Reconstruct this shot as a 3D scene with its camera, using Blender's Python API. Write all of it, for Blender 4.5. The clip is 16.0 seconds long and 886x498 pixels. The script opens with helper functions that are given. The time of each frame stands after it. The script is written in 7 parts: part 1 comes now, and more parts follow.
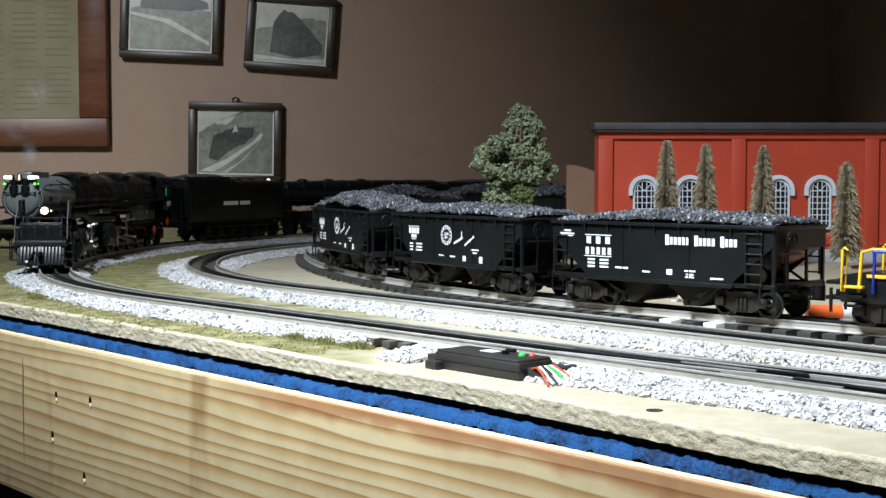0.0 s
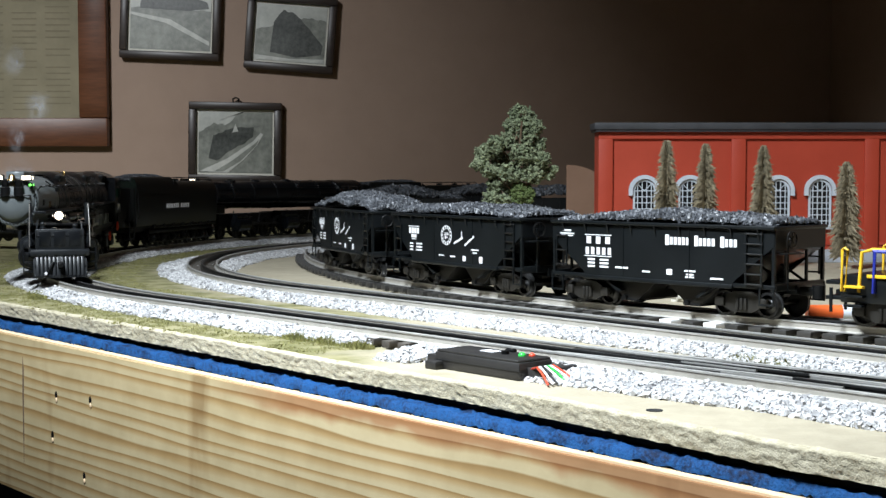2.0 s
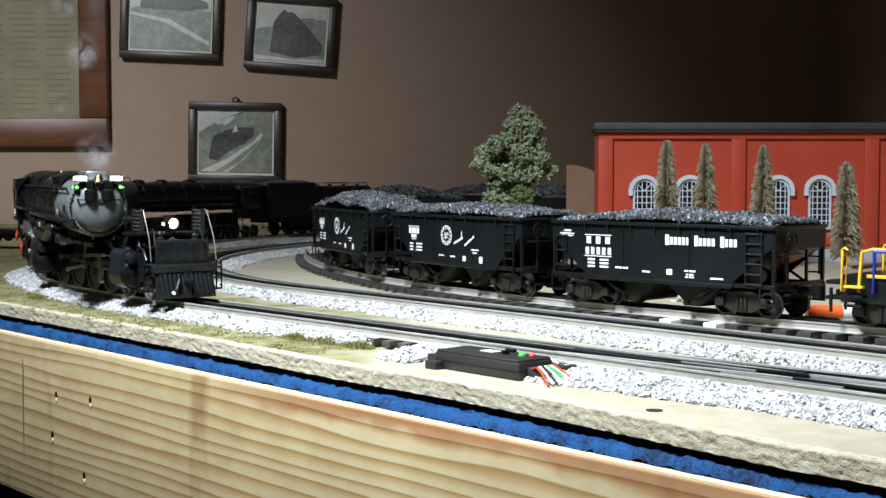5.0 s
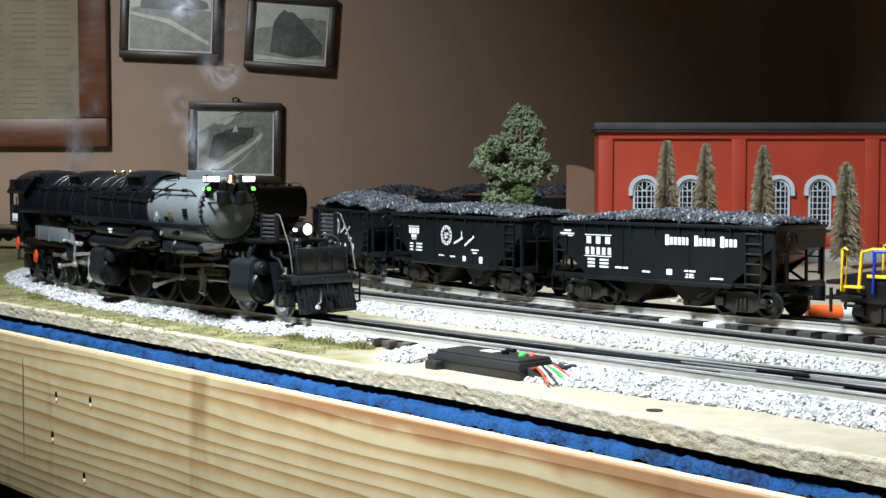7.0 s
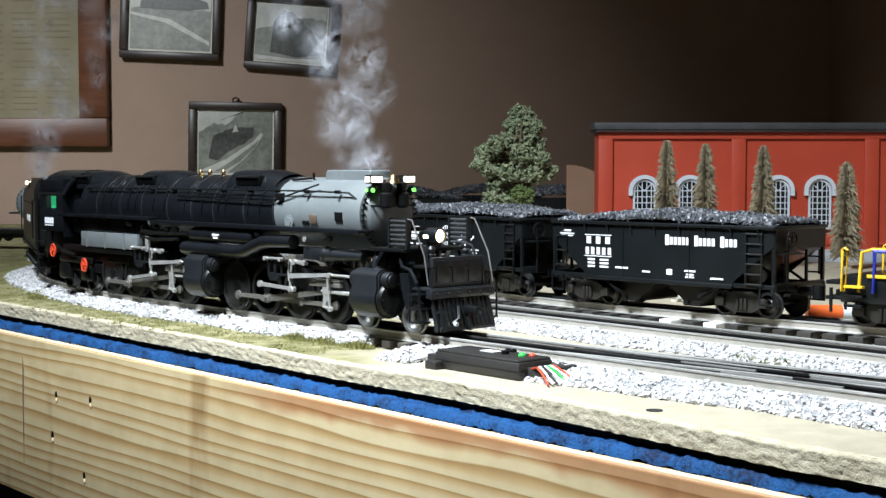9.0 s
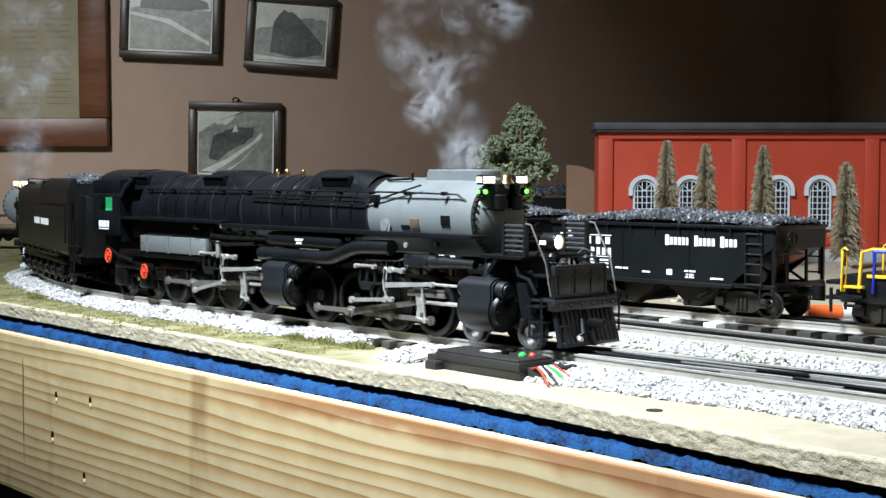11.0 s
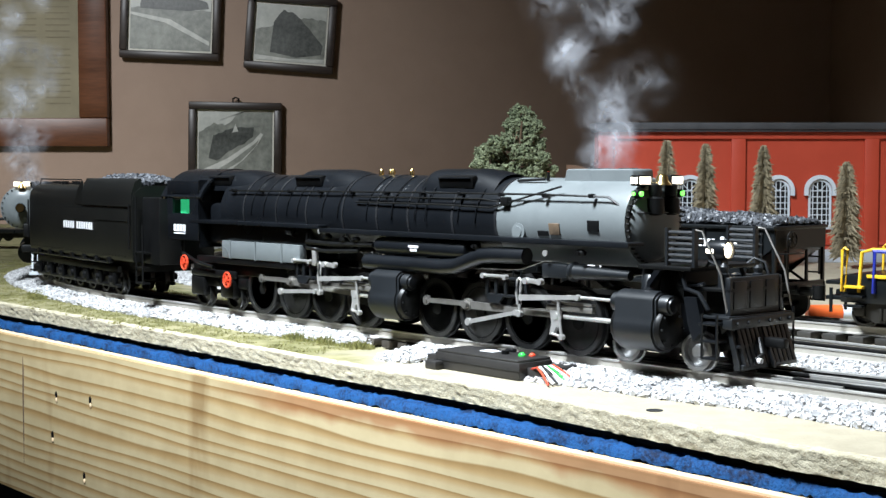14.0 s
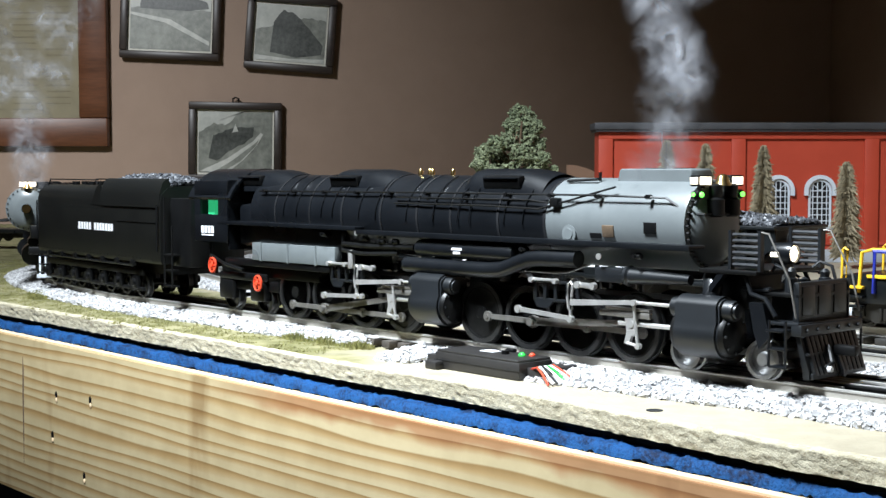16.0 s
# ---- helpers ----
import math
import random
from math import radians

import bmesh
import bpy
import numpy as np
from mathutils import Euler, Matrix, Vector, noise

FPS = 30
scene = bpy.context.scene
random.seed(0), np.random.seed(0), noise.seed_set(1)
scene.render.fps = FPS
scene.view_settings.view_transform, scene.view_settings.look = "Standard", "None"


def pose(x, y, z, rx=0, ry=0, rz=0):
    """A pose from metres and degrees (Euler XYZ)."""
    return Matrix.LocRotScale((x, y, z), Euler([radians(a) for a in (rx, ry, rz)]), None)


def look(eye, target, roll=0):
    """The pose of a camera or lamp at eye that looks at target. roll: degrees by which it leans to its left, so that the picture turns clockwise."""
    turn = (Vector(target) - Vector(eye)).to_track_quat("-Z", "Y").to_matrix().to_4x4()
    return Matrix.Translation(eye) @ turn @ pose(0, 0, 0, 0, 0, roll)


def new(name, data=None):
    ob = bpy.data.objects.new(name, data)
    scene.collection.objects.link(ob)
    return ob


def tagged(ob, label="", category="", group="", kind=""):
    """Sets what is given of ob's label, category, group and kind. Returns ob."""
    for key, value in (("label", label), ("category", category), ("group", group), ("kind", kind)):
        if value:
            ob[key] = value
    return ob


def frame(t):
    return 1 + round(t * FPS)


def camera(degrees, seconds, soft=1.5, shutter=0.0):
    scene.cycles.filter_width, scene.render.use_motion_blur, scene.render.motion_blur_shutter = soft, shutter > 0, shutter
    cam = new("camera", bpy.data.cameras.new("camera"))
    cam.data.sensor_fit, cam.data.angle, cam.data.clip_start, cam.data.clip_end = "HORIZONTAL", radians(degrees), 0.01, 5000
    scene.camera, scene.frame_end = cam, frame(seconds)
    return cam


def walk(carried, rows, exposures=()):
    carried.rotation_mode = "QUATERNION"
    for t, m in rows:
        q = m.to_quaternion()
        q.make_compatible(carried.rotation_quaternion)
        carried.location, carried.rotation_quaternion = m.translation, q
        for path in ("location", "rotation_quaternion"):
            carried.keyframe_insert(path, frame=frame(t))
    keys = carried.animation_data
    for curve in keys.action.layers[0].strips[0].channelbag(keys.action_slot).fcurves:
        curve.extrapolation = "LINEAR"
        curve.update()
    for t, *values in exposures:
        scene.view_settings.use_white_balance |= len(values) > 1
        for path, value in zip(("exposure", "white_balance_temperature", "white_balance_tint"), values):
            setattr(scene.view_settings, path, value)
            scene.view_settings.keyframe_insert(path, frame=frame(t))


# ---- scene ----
cam = camera(35.98, 16.0, soft=1.45)
walk(cam, [(0.0, pose(0, 0, 0.0991, 90 - 3.1245, 0, 0)), (16.0, pose(0, 0, 0.0991, 90 - 3.1245, 0, 0))],
     exposures=[(0.0, 0.0), (4.0, 0.0), (7.0, 0.04), (9.0, 0.10), (12.0, 0.18), (15.0, 0.25), (16.0, 0.25)])

# ---- light ----
world = bpy.data.worlds.new("room_dark")
scene.world = world
world.use_nodes = True
world.node_tree.nodes["Background"].inputs[0].default_value = (0.9, 0.95, 1.0, 1)
world.node_tree.nodes["Background"].inputs[1].default_value = 0.004


def area_lamp(name, eye, target, size, watts, colour, spread=180):
    d = bpy.data.lights.new(name, "AREA")
    d.energy, d.size, d.color, d.spread = watts, size, colour, radians(spread)
    ob = new(name, d)
    ob.matrix_world = look(eye, target)
    return ob


# a hanging work lamp over the front of the layout, and a second one further left near the wall
area_lamp("work_lamp", (-0.50, 0.46, 1.20), (0.0, 0.87, 0.0), 0.28, 18.5, (0.83, 0.92, 1.0), 90)
area_lamp("wall_lamp", (-1.05, 1.3, 1.1), (-0.88, 3.1, -0.10), 0.2, 5.0, (0.90, 0.95, 1.0), 72)


# ---- materials ----
def ramp_mat(name, lo, hi, scale=60.0, rough=0.6, metal=0.0, bump=0.0, bump_scale=None, stretch=(1, 1, 1), spread=(0.35, 0.65),
             rough_var=0.12, vary=0.0, coat=0.0, spec=0.5):
    m = bpy.data.materials.new(name)
    m.use_nodes = True
    nt = m.node_tree
    n, l = nt.nodes, nt.links
    b = n["Principled BSDF"]
    b.inputs["Metallic"].default_value = metal
    b.inputs["Coat Weight"].default_value = coat
    b.inputs["Specular IOR Level"].default_value = spec
    tc, mp = n.new("ShaderNodeTexCoord"), n.new("ShaderNodeMapping")
    mp.inputs["Scale"].default_value = stretch
    l.new(tc.outputs["Object"], mp.inputs["Vector"])
    a = n.new("ShaderNodeTexNoise")
    a.inputs["Scale"].default_value, a.inputs["Detail"].default_value, a.inputs["Roughness"].default_value = scale, 6, 0.65
    l.new(mp.outputs[0], a.inputs["Vector"])
    c = n.new("ShaderNodeTexNoise")
    c.inputs["Scale"].default_value, c.inputs["Detail"].default_value = scale * 0.13, 3
    l.new(mp.outputs[0], c.inputs["Vector"])
    mix = n.new("ShaderNodeMath")
    mix.operation = "MULTIPLY_ADD"
    mix.inputs[1].default_value = 0.45
    l.new(c.outputs[0], mix.inputs[0])
    half = n.new("ShaderNodeMath")
    half.operation = "MULTIPLY"
    half.inputs[1].default_value = 0.55
    l.new(a.outputs[0], half.inputs[0])
    l.new(half.outputs[0], mix.inputs[2])
    r = n.new("ShaderNodeValToRGB")
    r.color_ramp.elements[0].position, r.color_ramp.elements[1].position = spread
    r.color_ramp.elements[0].color, r.color_ramp.elements[1].color = (*lo, 1), (*hi, 1)
    l.new(mix.outputs[0], r.inputs[0])
    out = r.outputs[0]
    if vary:
        oi, geo = n.new("ShaderNodeObjectInfo"), n.new("ShaderNodeNewGeometry")
        add = n.new("ShaderNodeMath")
        add.operation = "ADD"
        l.new(oi.outputs["Random"], add.inputs[0])
        l.new(geo.outputs["Random Per Island"], add.inputs[1])
        fr = n.new("ShaderNodeMath")
        fr.operation = "FRACT"
        l.new(add.outputs[0], fr.inputs[0])
        mr = n.new("ShaderNodeMapRange")
        mr.inputs["To Min"].default_value, mr.inputs["To Max"].default_value = 1 - vary, 1 + vary
        l.new(fr.outputs[0], mr.inputs["Value"])
        hs = n.new("ShaderNodeHueSaturation")
        l.new(mr.outputs[0], hs.inputs["Value"])
        l.new(out, hs.inputs["Color"])
        out = hs.outputs[0]
    l.new(out, b.inputs["Base Color"])
    rr = n.new("ShaderNodeMapRange")
    rr.inputs["To Min"].default_value, rr.inputs["To Max"].default_value = max(0.02, rough - rough_var), min(1, rough + rough_var)
    l.new(c.outputs[0], rr.inputs["Value"])
    l.new(rr.outputs[0], b.inputs["Roughness"])
    if bump:
        bp = n.new("ShaderNodeBump")
        bp.inputs["Strength"].default_value, bp.inputs["Distance"].default_value = bump, 0.0008
        src = a
        if bump_scale:
            src = n.new("ShaderNodeTexNoise")
            src.inputs["Scale"].default_value, src.inputs["Detail"].default_value = bump_scale, 5
            l.new(mp.outputs[0], src.inputs["Vector"])
        l.new(src.outputs[0], bp.inputs["Height"])
        l.new(bp.outputs[0], b.inputs["Normal"])
    return m


def glow_mat(name, colour, strength):
    m = bpy.data.materials.new(name)
    m.use_nodes = True
    b = m.node_tree.nodes["Principled BSDF"]
    b.inputs["Base Color"].default_value = (*colour, 1)
    b.inputs["Emission Color"].default_value = (*colour, 1)
    b.inputs["Emission Strength"].default_value = strength
    return m


def wood_mat():
    m = ramp_mat("pine_board", (0.34, 0.272, 0.152), (0.43, 0.352, 0.208), 40, 0.6, bump=0.15)
    nt = m.node_tree
    n, l = nt.nodes, nt.links
    tc, mp = n.new("ShaderNodeTexCoord"), n.new("ShaderNodeMapping")
    mp.inputs["Scale"].default_value = (3.0, 1, 40)
    mp.inputs["Rotation"].default_value = (0, radians(-3), 0)
    l.new(tc.outputs["Object"], mp.inputs["Vector"])
    w = n.new("ShaderNodeTexWave")
    w.wave_type, w.bands_direction, w.wave_profile = "BANDS", "Z", "SAW"
    w.inputs["Scale"].default_value, w.inputs["Distortion"].default_value = 0.9, 7.5
    w.inputs["Detail"].default_value, w.inputs["Detail Scale"].default_value = 2.0, 0.9
    l.new(mp.outputs[0], w.inputs["Vector"])
    r = n.new("ShaderNodeValToRGB")
    e = r.color_ramp.elements
    e[0].position, e[0].color = 0.0, (1, 1, 1, 1)
    e[1].position, e[1].color = 0.94, (0.56, 0.41, 0.25, 1)
    for p, c in ((0.40, (0.97, 0.94, 0.90, 1)), (0.74, (0.78, 0.64, 0.47, 1)), (1.0, (0.95, 0.92, 0.88, 1))):
        k = e.new(p)
        k.color = c
    l.new(w.outputs["Color"], r.inputs[0])
    mx = n.new("ShaderNodeMixRGB")
    mx.blend_type = "MULTIPLY"
    mx.inputs[0].default_value = 1.0
    b = n["Principled BSDF"]
    src = b.inputs["Base Color"].links[0].from_socket
    l.new(src, mx.inputs[1])
    l.new(r.outputs[0], mx.inputs[2])
    # grey scuffs and a reddish stain below the top edge
    sc = n.new("ShaderNodeTexNoise")
    sc.inputs["Scale"].default_value, sc.inputs["Detail"].default_value = 7, 4
    mp2 = n.new("ShaderNodeMapping")
    mp2.inputs["Scale"].default_value = (2.5, 1, 0.8)
    l.new(tc.outputs["Object"], mp2.inputs["Vector"])
    l.new(mp2.outputs[0], sc.inputs["Vector"])
    r2 = n.new("ShaderNodeValToRGB")
    r2.color_ramp.elements[0].position, r2.color_ramp.elements[0].color = 0.60, (1, 1, 1, 1)
    r2.color_ramp.elements[1].position, r2.color_ramp.elements[1].color = 0.72, (0.66, 0.58, 0.5, 1)
    l.new(sc.outputs[0], r2.inputs[0])
    mx2 = n.new("ShaderNodeMixRGB")
    mx2.blend_type = "MULTIPLY"
    mx2.inputs[0].default_value = 1.0
    l.new(mx.outputs[0], mx2.inputs[1])
    l.new(r2.outputs[0], mx2.inputs[2])
    # red-brown bark stain along part of the top edge
    sep = n.new("ShaderNodeSeparateXYZ")
    l.new(tc.outputs["Object"], sep.inputs[0])
    low = n.new("ShaderNodeMath")
    low.operation = "MULTIPLY_ADD"
    low.inputs[1].default_value, low.inputs[2].default_value = 0.03, 0.0
    l.new(sc.outputs[0], low.inputs[0])
    hgt = n.new("ShaderNodeMath")
    hgt.operation = "ADD"
    l.new(sep.outputs["Z"], hgt.inputs[0])
    l.new(low.outputs[0], hgt.inputs[1])
    up = n.new("ShaderNodeMapRange")
    up.inputs["From Min"].default_value, up.inputs["From Max"].default_value = 0.0600, 0.0660
    l.new(hgt.outputs[0], up.inputs["Value"])
    along = n.new("ShaderNodeMapRange")
    along.inputs["From Min"].default_value, along.inputs["From Max"].default_value = 0.10, 0.20
    l.new(sep.outputs["X"], along.inputs["Value"])
    both = n.new("ShaderNodeMath")
    both.operation = "MULTIPLY"
    l.new(up.outputs[0], both.inputs[0])
    l.new(along.outputs[0], both.inputs[1])
    mx3 = n.new("ShaderNodeMixRGB")
    mx3.blend_type = "MULTIPLY"
    mx3.inputs[2].default_value = (0.74, 0.50, 0.40, 1)
    l.new(both.outputs[0], mx3.inputs[0])
    l.new(mx2.outputs[0], mx3.inputs[1])
    l.new(mx3.outputs[0], b.inputs["Base Color"])
    return m


M_WALL = ramp_mat("wall_paint", (0.305, 0.212, 0.157), (0.345, 0.243, 0.182), 14, 0.75, bump=0.25, bump_scale=260)
M_CEIL = ramp_mat("ceiling_paint", (0.55, 0.53, 0.5), (0.6, 0.58, 0.55), 12, 0.85)
M_FLOOR = ramp_mat("floor_concrete", (0.12, 0.11, 0.1), (0.2, 0.19, 0.18), 8, 0.7)
M_WOOD = wood_mat()
M_SAWN = ramp_mat("sawn_pine_edge", (0.66, 0.45, 0.25), (0.8, 0.6, 0.38), 90, 0.7, stretch=(1, 6, 1), bump=0.3)
# near-black noise puts the shade of the foam's crevices into its blue
M_FOAM = ramp_mat("blue_foam", (0.0015, 0.010, 0.036), (0.006, 0.056, 0.175), 520, 0.75, bump=1.0, bump_scale=760, spread=(0.38, 0.54), spec=0.2)
M_BLACK = ramp_mat("matt_black", (0.008, 0.008, 0.009), (0.02, 0.02, 0.02), 90, 0.95)
M_FIBRE = ramp_mat("fibreboard_edge", (0.33, 0.29, 0.195), (0.50, 0.45, 0.335), 700, 0.95, bump=0.6, bump_scale=1100)
M_BALLAST = ramp_mat("white_ballast", (0.37, 0.365, 0.365), (0.56, 0.555, 0.555), 120, 0.9, vary=0.36)
M_TIE = ramp_mat("black_plastic_tie", (0.018, 0.017, 0.016), (0.035, 0.033, 0.03), 200, 0.5, bump=0.2, vary=0.25)
M_TIEB = ramp_mat("brown_wood_tie", (0.03, 0.025, 0.02), (0.07, 0.06, 0.05), 160, 0.8, bump=0.3, vary=0.25)
M_RAIL = ramp_mat("steel_rail", (0.42, 0.41, 0.39), (0.62, 0.61, 0.59), 70, 0.36, 0.6, stretch=(1, 1, 1))
M_WEB = ramp_mat("dull_rail_side", (0.32, 0.30, 0.26), (0.46, 0.43, 0.38), 90, 0.6, 0.2)
M_RAILB = ramp_mat("blackened_rail", (0.02, 0.02, 0.02), (0.05, 0.05, 0.05), 70, 0.35, 0.6)
M_LOCO = ramp_mat("engine_black", (0.0034, 0.0042, 0.0055), (0.0075, 0.0088, 0.0110), 45, 0.29, bump=0.03, spec=0.5)
M_TENDER = ramp_mat("tender_black", (0.0042, 0.0046, 0.0046), (0.0095, 0.0098, 0.0088), 30, 0.36)
M_FRAME = ramp_mat("frame_black", (0.0022, 0.0023, 0.0025), (0.0058, 0.0060, 0.0064), 60, 0.40, spec=0.3)
M_GREY = ramp_mat("graphite_paint", (0.125, 0.140, 0.144), (0.165, 0.182, 0.185), 40, 0.30, bump=0.03)
M_STEEL = ramp_mat("bright_steel", (0.50, 0.49, 0.475), (0.72, 0.71, 0.69), 90, 0.30, 0.65)
M_ROD = ramp_mat("oiled_rod_steel", (0.20, 0.19, 0.175), (0.36, 0.345, 0.32), 90, 0.34, 0.65)
M_TYRE = ramp_mat("wheel_tyre_steel", (0.035, 0.035, 0.036), (0.09, 0.09, 0.09), 90, 0.32, 0.8)
M_CYL = ramp_mat("cylinder_black", (0.0050, 0.0062, 0.0078), (0.0105, 0.0125, 0.0150), 60, 0.38, spec=0.6)
# greyer than the engine black, to carry the glossy pipes' sheen as colour
M_COIL = ramp_mat("pipe_sheen_grey", (0.03, 0.032, 0.036), (0.075, 0.078, 0.084), 90, 0.35, 0.4)
M_DISC = ramp_mat("bright_disc_wheel", (0.16, 0.16, 0.16), (0.32, 0.32, 0.32), 90, 0.34, 0.8)
# lighter than the jacket: the boiler bands' highlights are put into the colour
M_BAND = ramp_mat("band_highlight_grey", (0.014, 0.015, 0.017), (0.045, 0.046, 0.050), 60, 0.26, 0.4)
M_BRASS = ramp_mat("polished_brass", (0.7, 0.5, 0.2), (0.85, 0.62, 0.28), 60, 0.22, 1.0)
M_RED = ramp_mat("red_valve_paint", (0.62, 0.05, 0.02), (0.72, 0.08, 0.03), 60, 0.45)
M_WHITE = ramp_mat("white_lettering", (0.78, 0.78, 0.8), (0.86, 0.86, 0.88), 90, 0.5)
M_HOPPER = ramp_mat("hopper_black", (0.0035, 0.0045, 0.0052), (0.008, 0.0098, 0.011), 35, 0.34, spec=0.45)
M_HOPUNDER = ramp_mat("hopper_bay_black", (0.006, 0.0055, 0.0045), (0.016, 0.014, 0.011), 50, 0.5)
M_COAL = ramp_mat("coal_chunk", (0.026, 0.028, 0.033), (0.115, 0.121, 0.134), 190, 0.46, vary=0.6, spec=0.5)
M_BRICKRED = ramp_mat("red_building_wall", (0.42, 0.045, 0.018), (0.50, 0.06, 0.026), 25, 0.6, bump=0.05)
M_ROOF = ramp_mat("charcoal_roof_cap", (0.03, 0.03, 0.033), (0.06, 0.06, 0.066), 40, 0.7)
M_TRIM = ramp_mat("pale_grey_trim", (0.55, 0.6, 0.66), (0.65, 0.69, 0.74), 60, 0.6)
M_PANE = ramp_mat("dark_window_pane", (0.01, 0.011, 0.013), (0.02, 0.02, 0.022), 60, 0.12)
M_CONC = ramp_mat("pale_foundation", (0.42, 0.45, 0.5), (0.52, 0.55, 0.6), 60, 0.8)
M_YELLOW = ramp_mat("yellow_paint", (0.75, 0.45, 0.02), (0.85, 0.52, 0.03), 60, 0.45)
M_BLUE = ramp_mat("blue_paint", (0.02, 0.03, 0.3), (0.03, 0.05, 0.4), 60, 0.45)
M_ORANGE = ramp_mat("orange_red_paint", (0.75, 0.11, 0.02), (0.85, 0.15, 0.03), 60, 0.45)
M_SWITCH = ramp_mat("switch_box_black", (0.013, 0.012, 0.012), (0.028, 0.026, 0.024), 60, 0.5, bump=0.1)
M_FOL = ramp_mat("tree_foam_green", (0.085, 0.115, 0.058), (0.30, 0.335, 0.205), 120, 0.95, vary=0.45)
M_FOLB = ramp_mat("bright_bush_green", (0.075, 0.115, 0.032), (0.19, 0.24, 0.09), 170, 0.95, vary=0.3)
M_PINE = ramp_mat("dry_pine_needles", (0.19, 0.155, 0.095), (0.35, 0.295, 0.195), 170, 0.95, vary=0.35)
M_BARK = ramp_mat("brown_bark", (0.07, 0.045, 0.025), (0.15, 0.1, 0.06), 120, 0.9, bump=0.5)
M_GRASS = ramp_mat("static_grass", (0.145, 0.140, 0.045), (0.27, 0.25, 0.105), 150, 0.95, vary=0.3)
M_PFRAME = ramp_mat("dark_picture_frame", (0.018, 0.012, 0.01), (0.04, 0.028, 0.022), 30, 0.4, stretch=(1, 1, 6))
M_OAK = ramp_mat("reddish_oak_frame", (0.075, 0.026, 0.010), (0.155, 0.055, 0.022), 25, 0.4, stretch=(1, 1, 8))
M_MAT = ramp_mat("picture_mount", (0.62, 0.6, 0.52), (0.7, 0.68, 0.6), 10, 0.8)
M_PAPER = ramp_mat("yellowed_paper", (0.19, 0.165, 0.105), (0.29, 0.255, 0.165), 9, 0.8)
M_BROWNP = ramp_mat("tan_board", (0.28, 0.16, 0.1), (0.34, 0.2, 0.13), 20, 0.8)
M_GREEN_L = glow_mat("green_lamp", (0.15, 1.0, 0.1), 2.5)
M_WHITE_L = glow_mat("warm_white_lamp", (1.0, 0.9, 0.72), 2.2)
M_HEAD_L = glow_mat("headlamp", (1.0, 0.86, 0.62), 6)
M_CABG = glow_mat("cab_green_glow", (0.04, 0.62, 0.25), 0.55)


# ---- mesh helpers ----
def box(bm, sx, sy, sz, x=0, y=0, z=0, bev=0.0, rot=None):
    r = bmesh.ops.create_cube(bm, size=1, matrix=Matrix.Diagonal((sx, sy, sz, 1)))
    vs = r["verts"]
    if bev:
        es = list({e for v in vs for e in v.link_edges})
        g = bmesh.ops.bevel(bm, geom=es, offset=bev, segments=2, affect="EDGES", profile=0.5)
        vs = list({v for f in g["faces"] for v in f.verts} | {v for v in vs if v.is_valid})
    m = Matrix.Translation((x, y, z))
    if rot:
        m = m @ Euler([radians(a) for a in rot]).to_matrix().to_4x4()
    bmesh.ops.transform(bm, matrix=m, verts=vs)
    return bm


AX = {"X": Matrix.Rotation(radians(90), 4, "Y"), "Y": Matrix.Rotation(radians(90), 4, "X"), "Z": Matrix.Identity(4)}


def cyl(bm, r, h, x=0, y=0, z=0, axis="Z", seg=20, r2=None, rot=None, bev=0.0):
    m = Matrix.Translation((x, y, z))
    if rot:
        m = m @ Euler([radians(a) for a in rot]).to_matrix().to_4x4()
    res = bmesh.ops.create_cone(bm, cap_ends=True, segments=seg, radius1=r, radius2=r if r2 is None else r2, depth=h, matrix=m @ AX[axis])
    if bev:
        vs = set(res["verts"])
        es = [e for e in {e for v in vs for e in v.link_edges} if any(len(f.verts) > 4 for f in e.link_faces)]
        bmesh.ops.bevel(bm, geom=es, offset=bev, segments=2, affect="EDGES", profile=0.5)
    return bm


def tube(bm, pts, r, seg=8):
    pts = [Vector(p) for p in pts]
    rings = []
    for i, p in enumerate(pts):
        d = (pts[min(i + 1, len(pts) - 1)] - pts[max(i - 1, 0)]).normalized()
        u = d.cross(Vector((0, 0, 1)))
        if u.length < 1e-4:
            u = d.cross(Vector((0, 1, 0)))
        u.normalize()
        w = d.cross(u)
        rr = r[i] if isinstance(r, (list, tuple)) else r
        rings.append([bm.verts.new(p + rr * (math.cos(k * math.tau / seg) * u + math.sin(k * math.tau / seg) * w)) for k in range(seg)])
    for a, b in zip(rings, rings[1:]):
        for k in range(seg):
            bm.faces.new((a[k], a[(k + 1) % seg], b[(k + 1) % seg], b[k]))
    bm.faces.new(rings[0][::-1])
    bm.faces.new(rings[-1])
    return bm


def prism(bm, poly, depth, axis="Y", at=0.0):
    """A polygon in the plane square to axis, given thickness depth about at."""
    def p3(a, b, c):
        return {"Y": (a, c, b), "X": (c, a, b), "Z": (a, b, c)}[axis]
    lo = [bm.verts.new(p3(a, b, at - depth / 2)) for a, b in poly]
    hi = [bm.verts.new(p3(a, b, at + depth / 2)) for a, b in poly]
    bm.faces.new(lo[::-1])
    bm.faces.new(hi)
    k = len(poly)
    for i in range(k):
        bm.faces.new((lo[i], lo[(i + 1) % k], hi[(i + 1) % k], hi[i]))
    bmesh.ops.recalc_face_normals(bm, faces=bm.faces)
    return bm


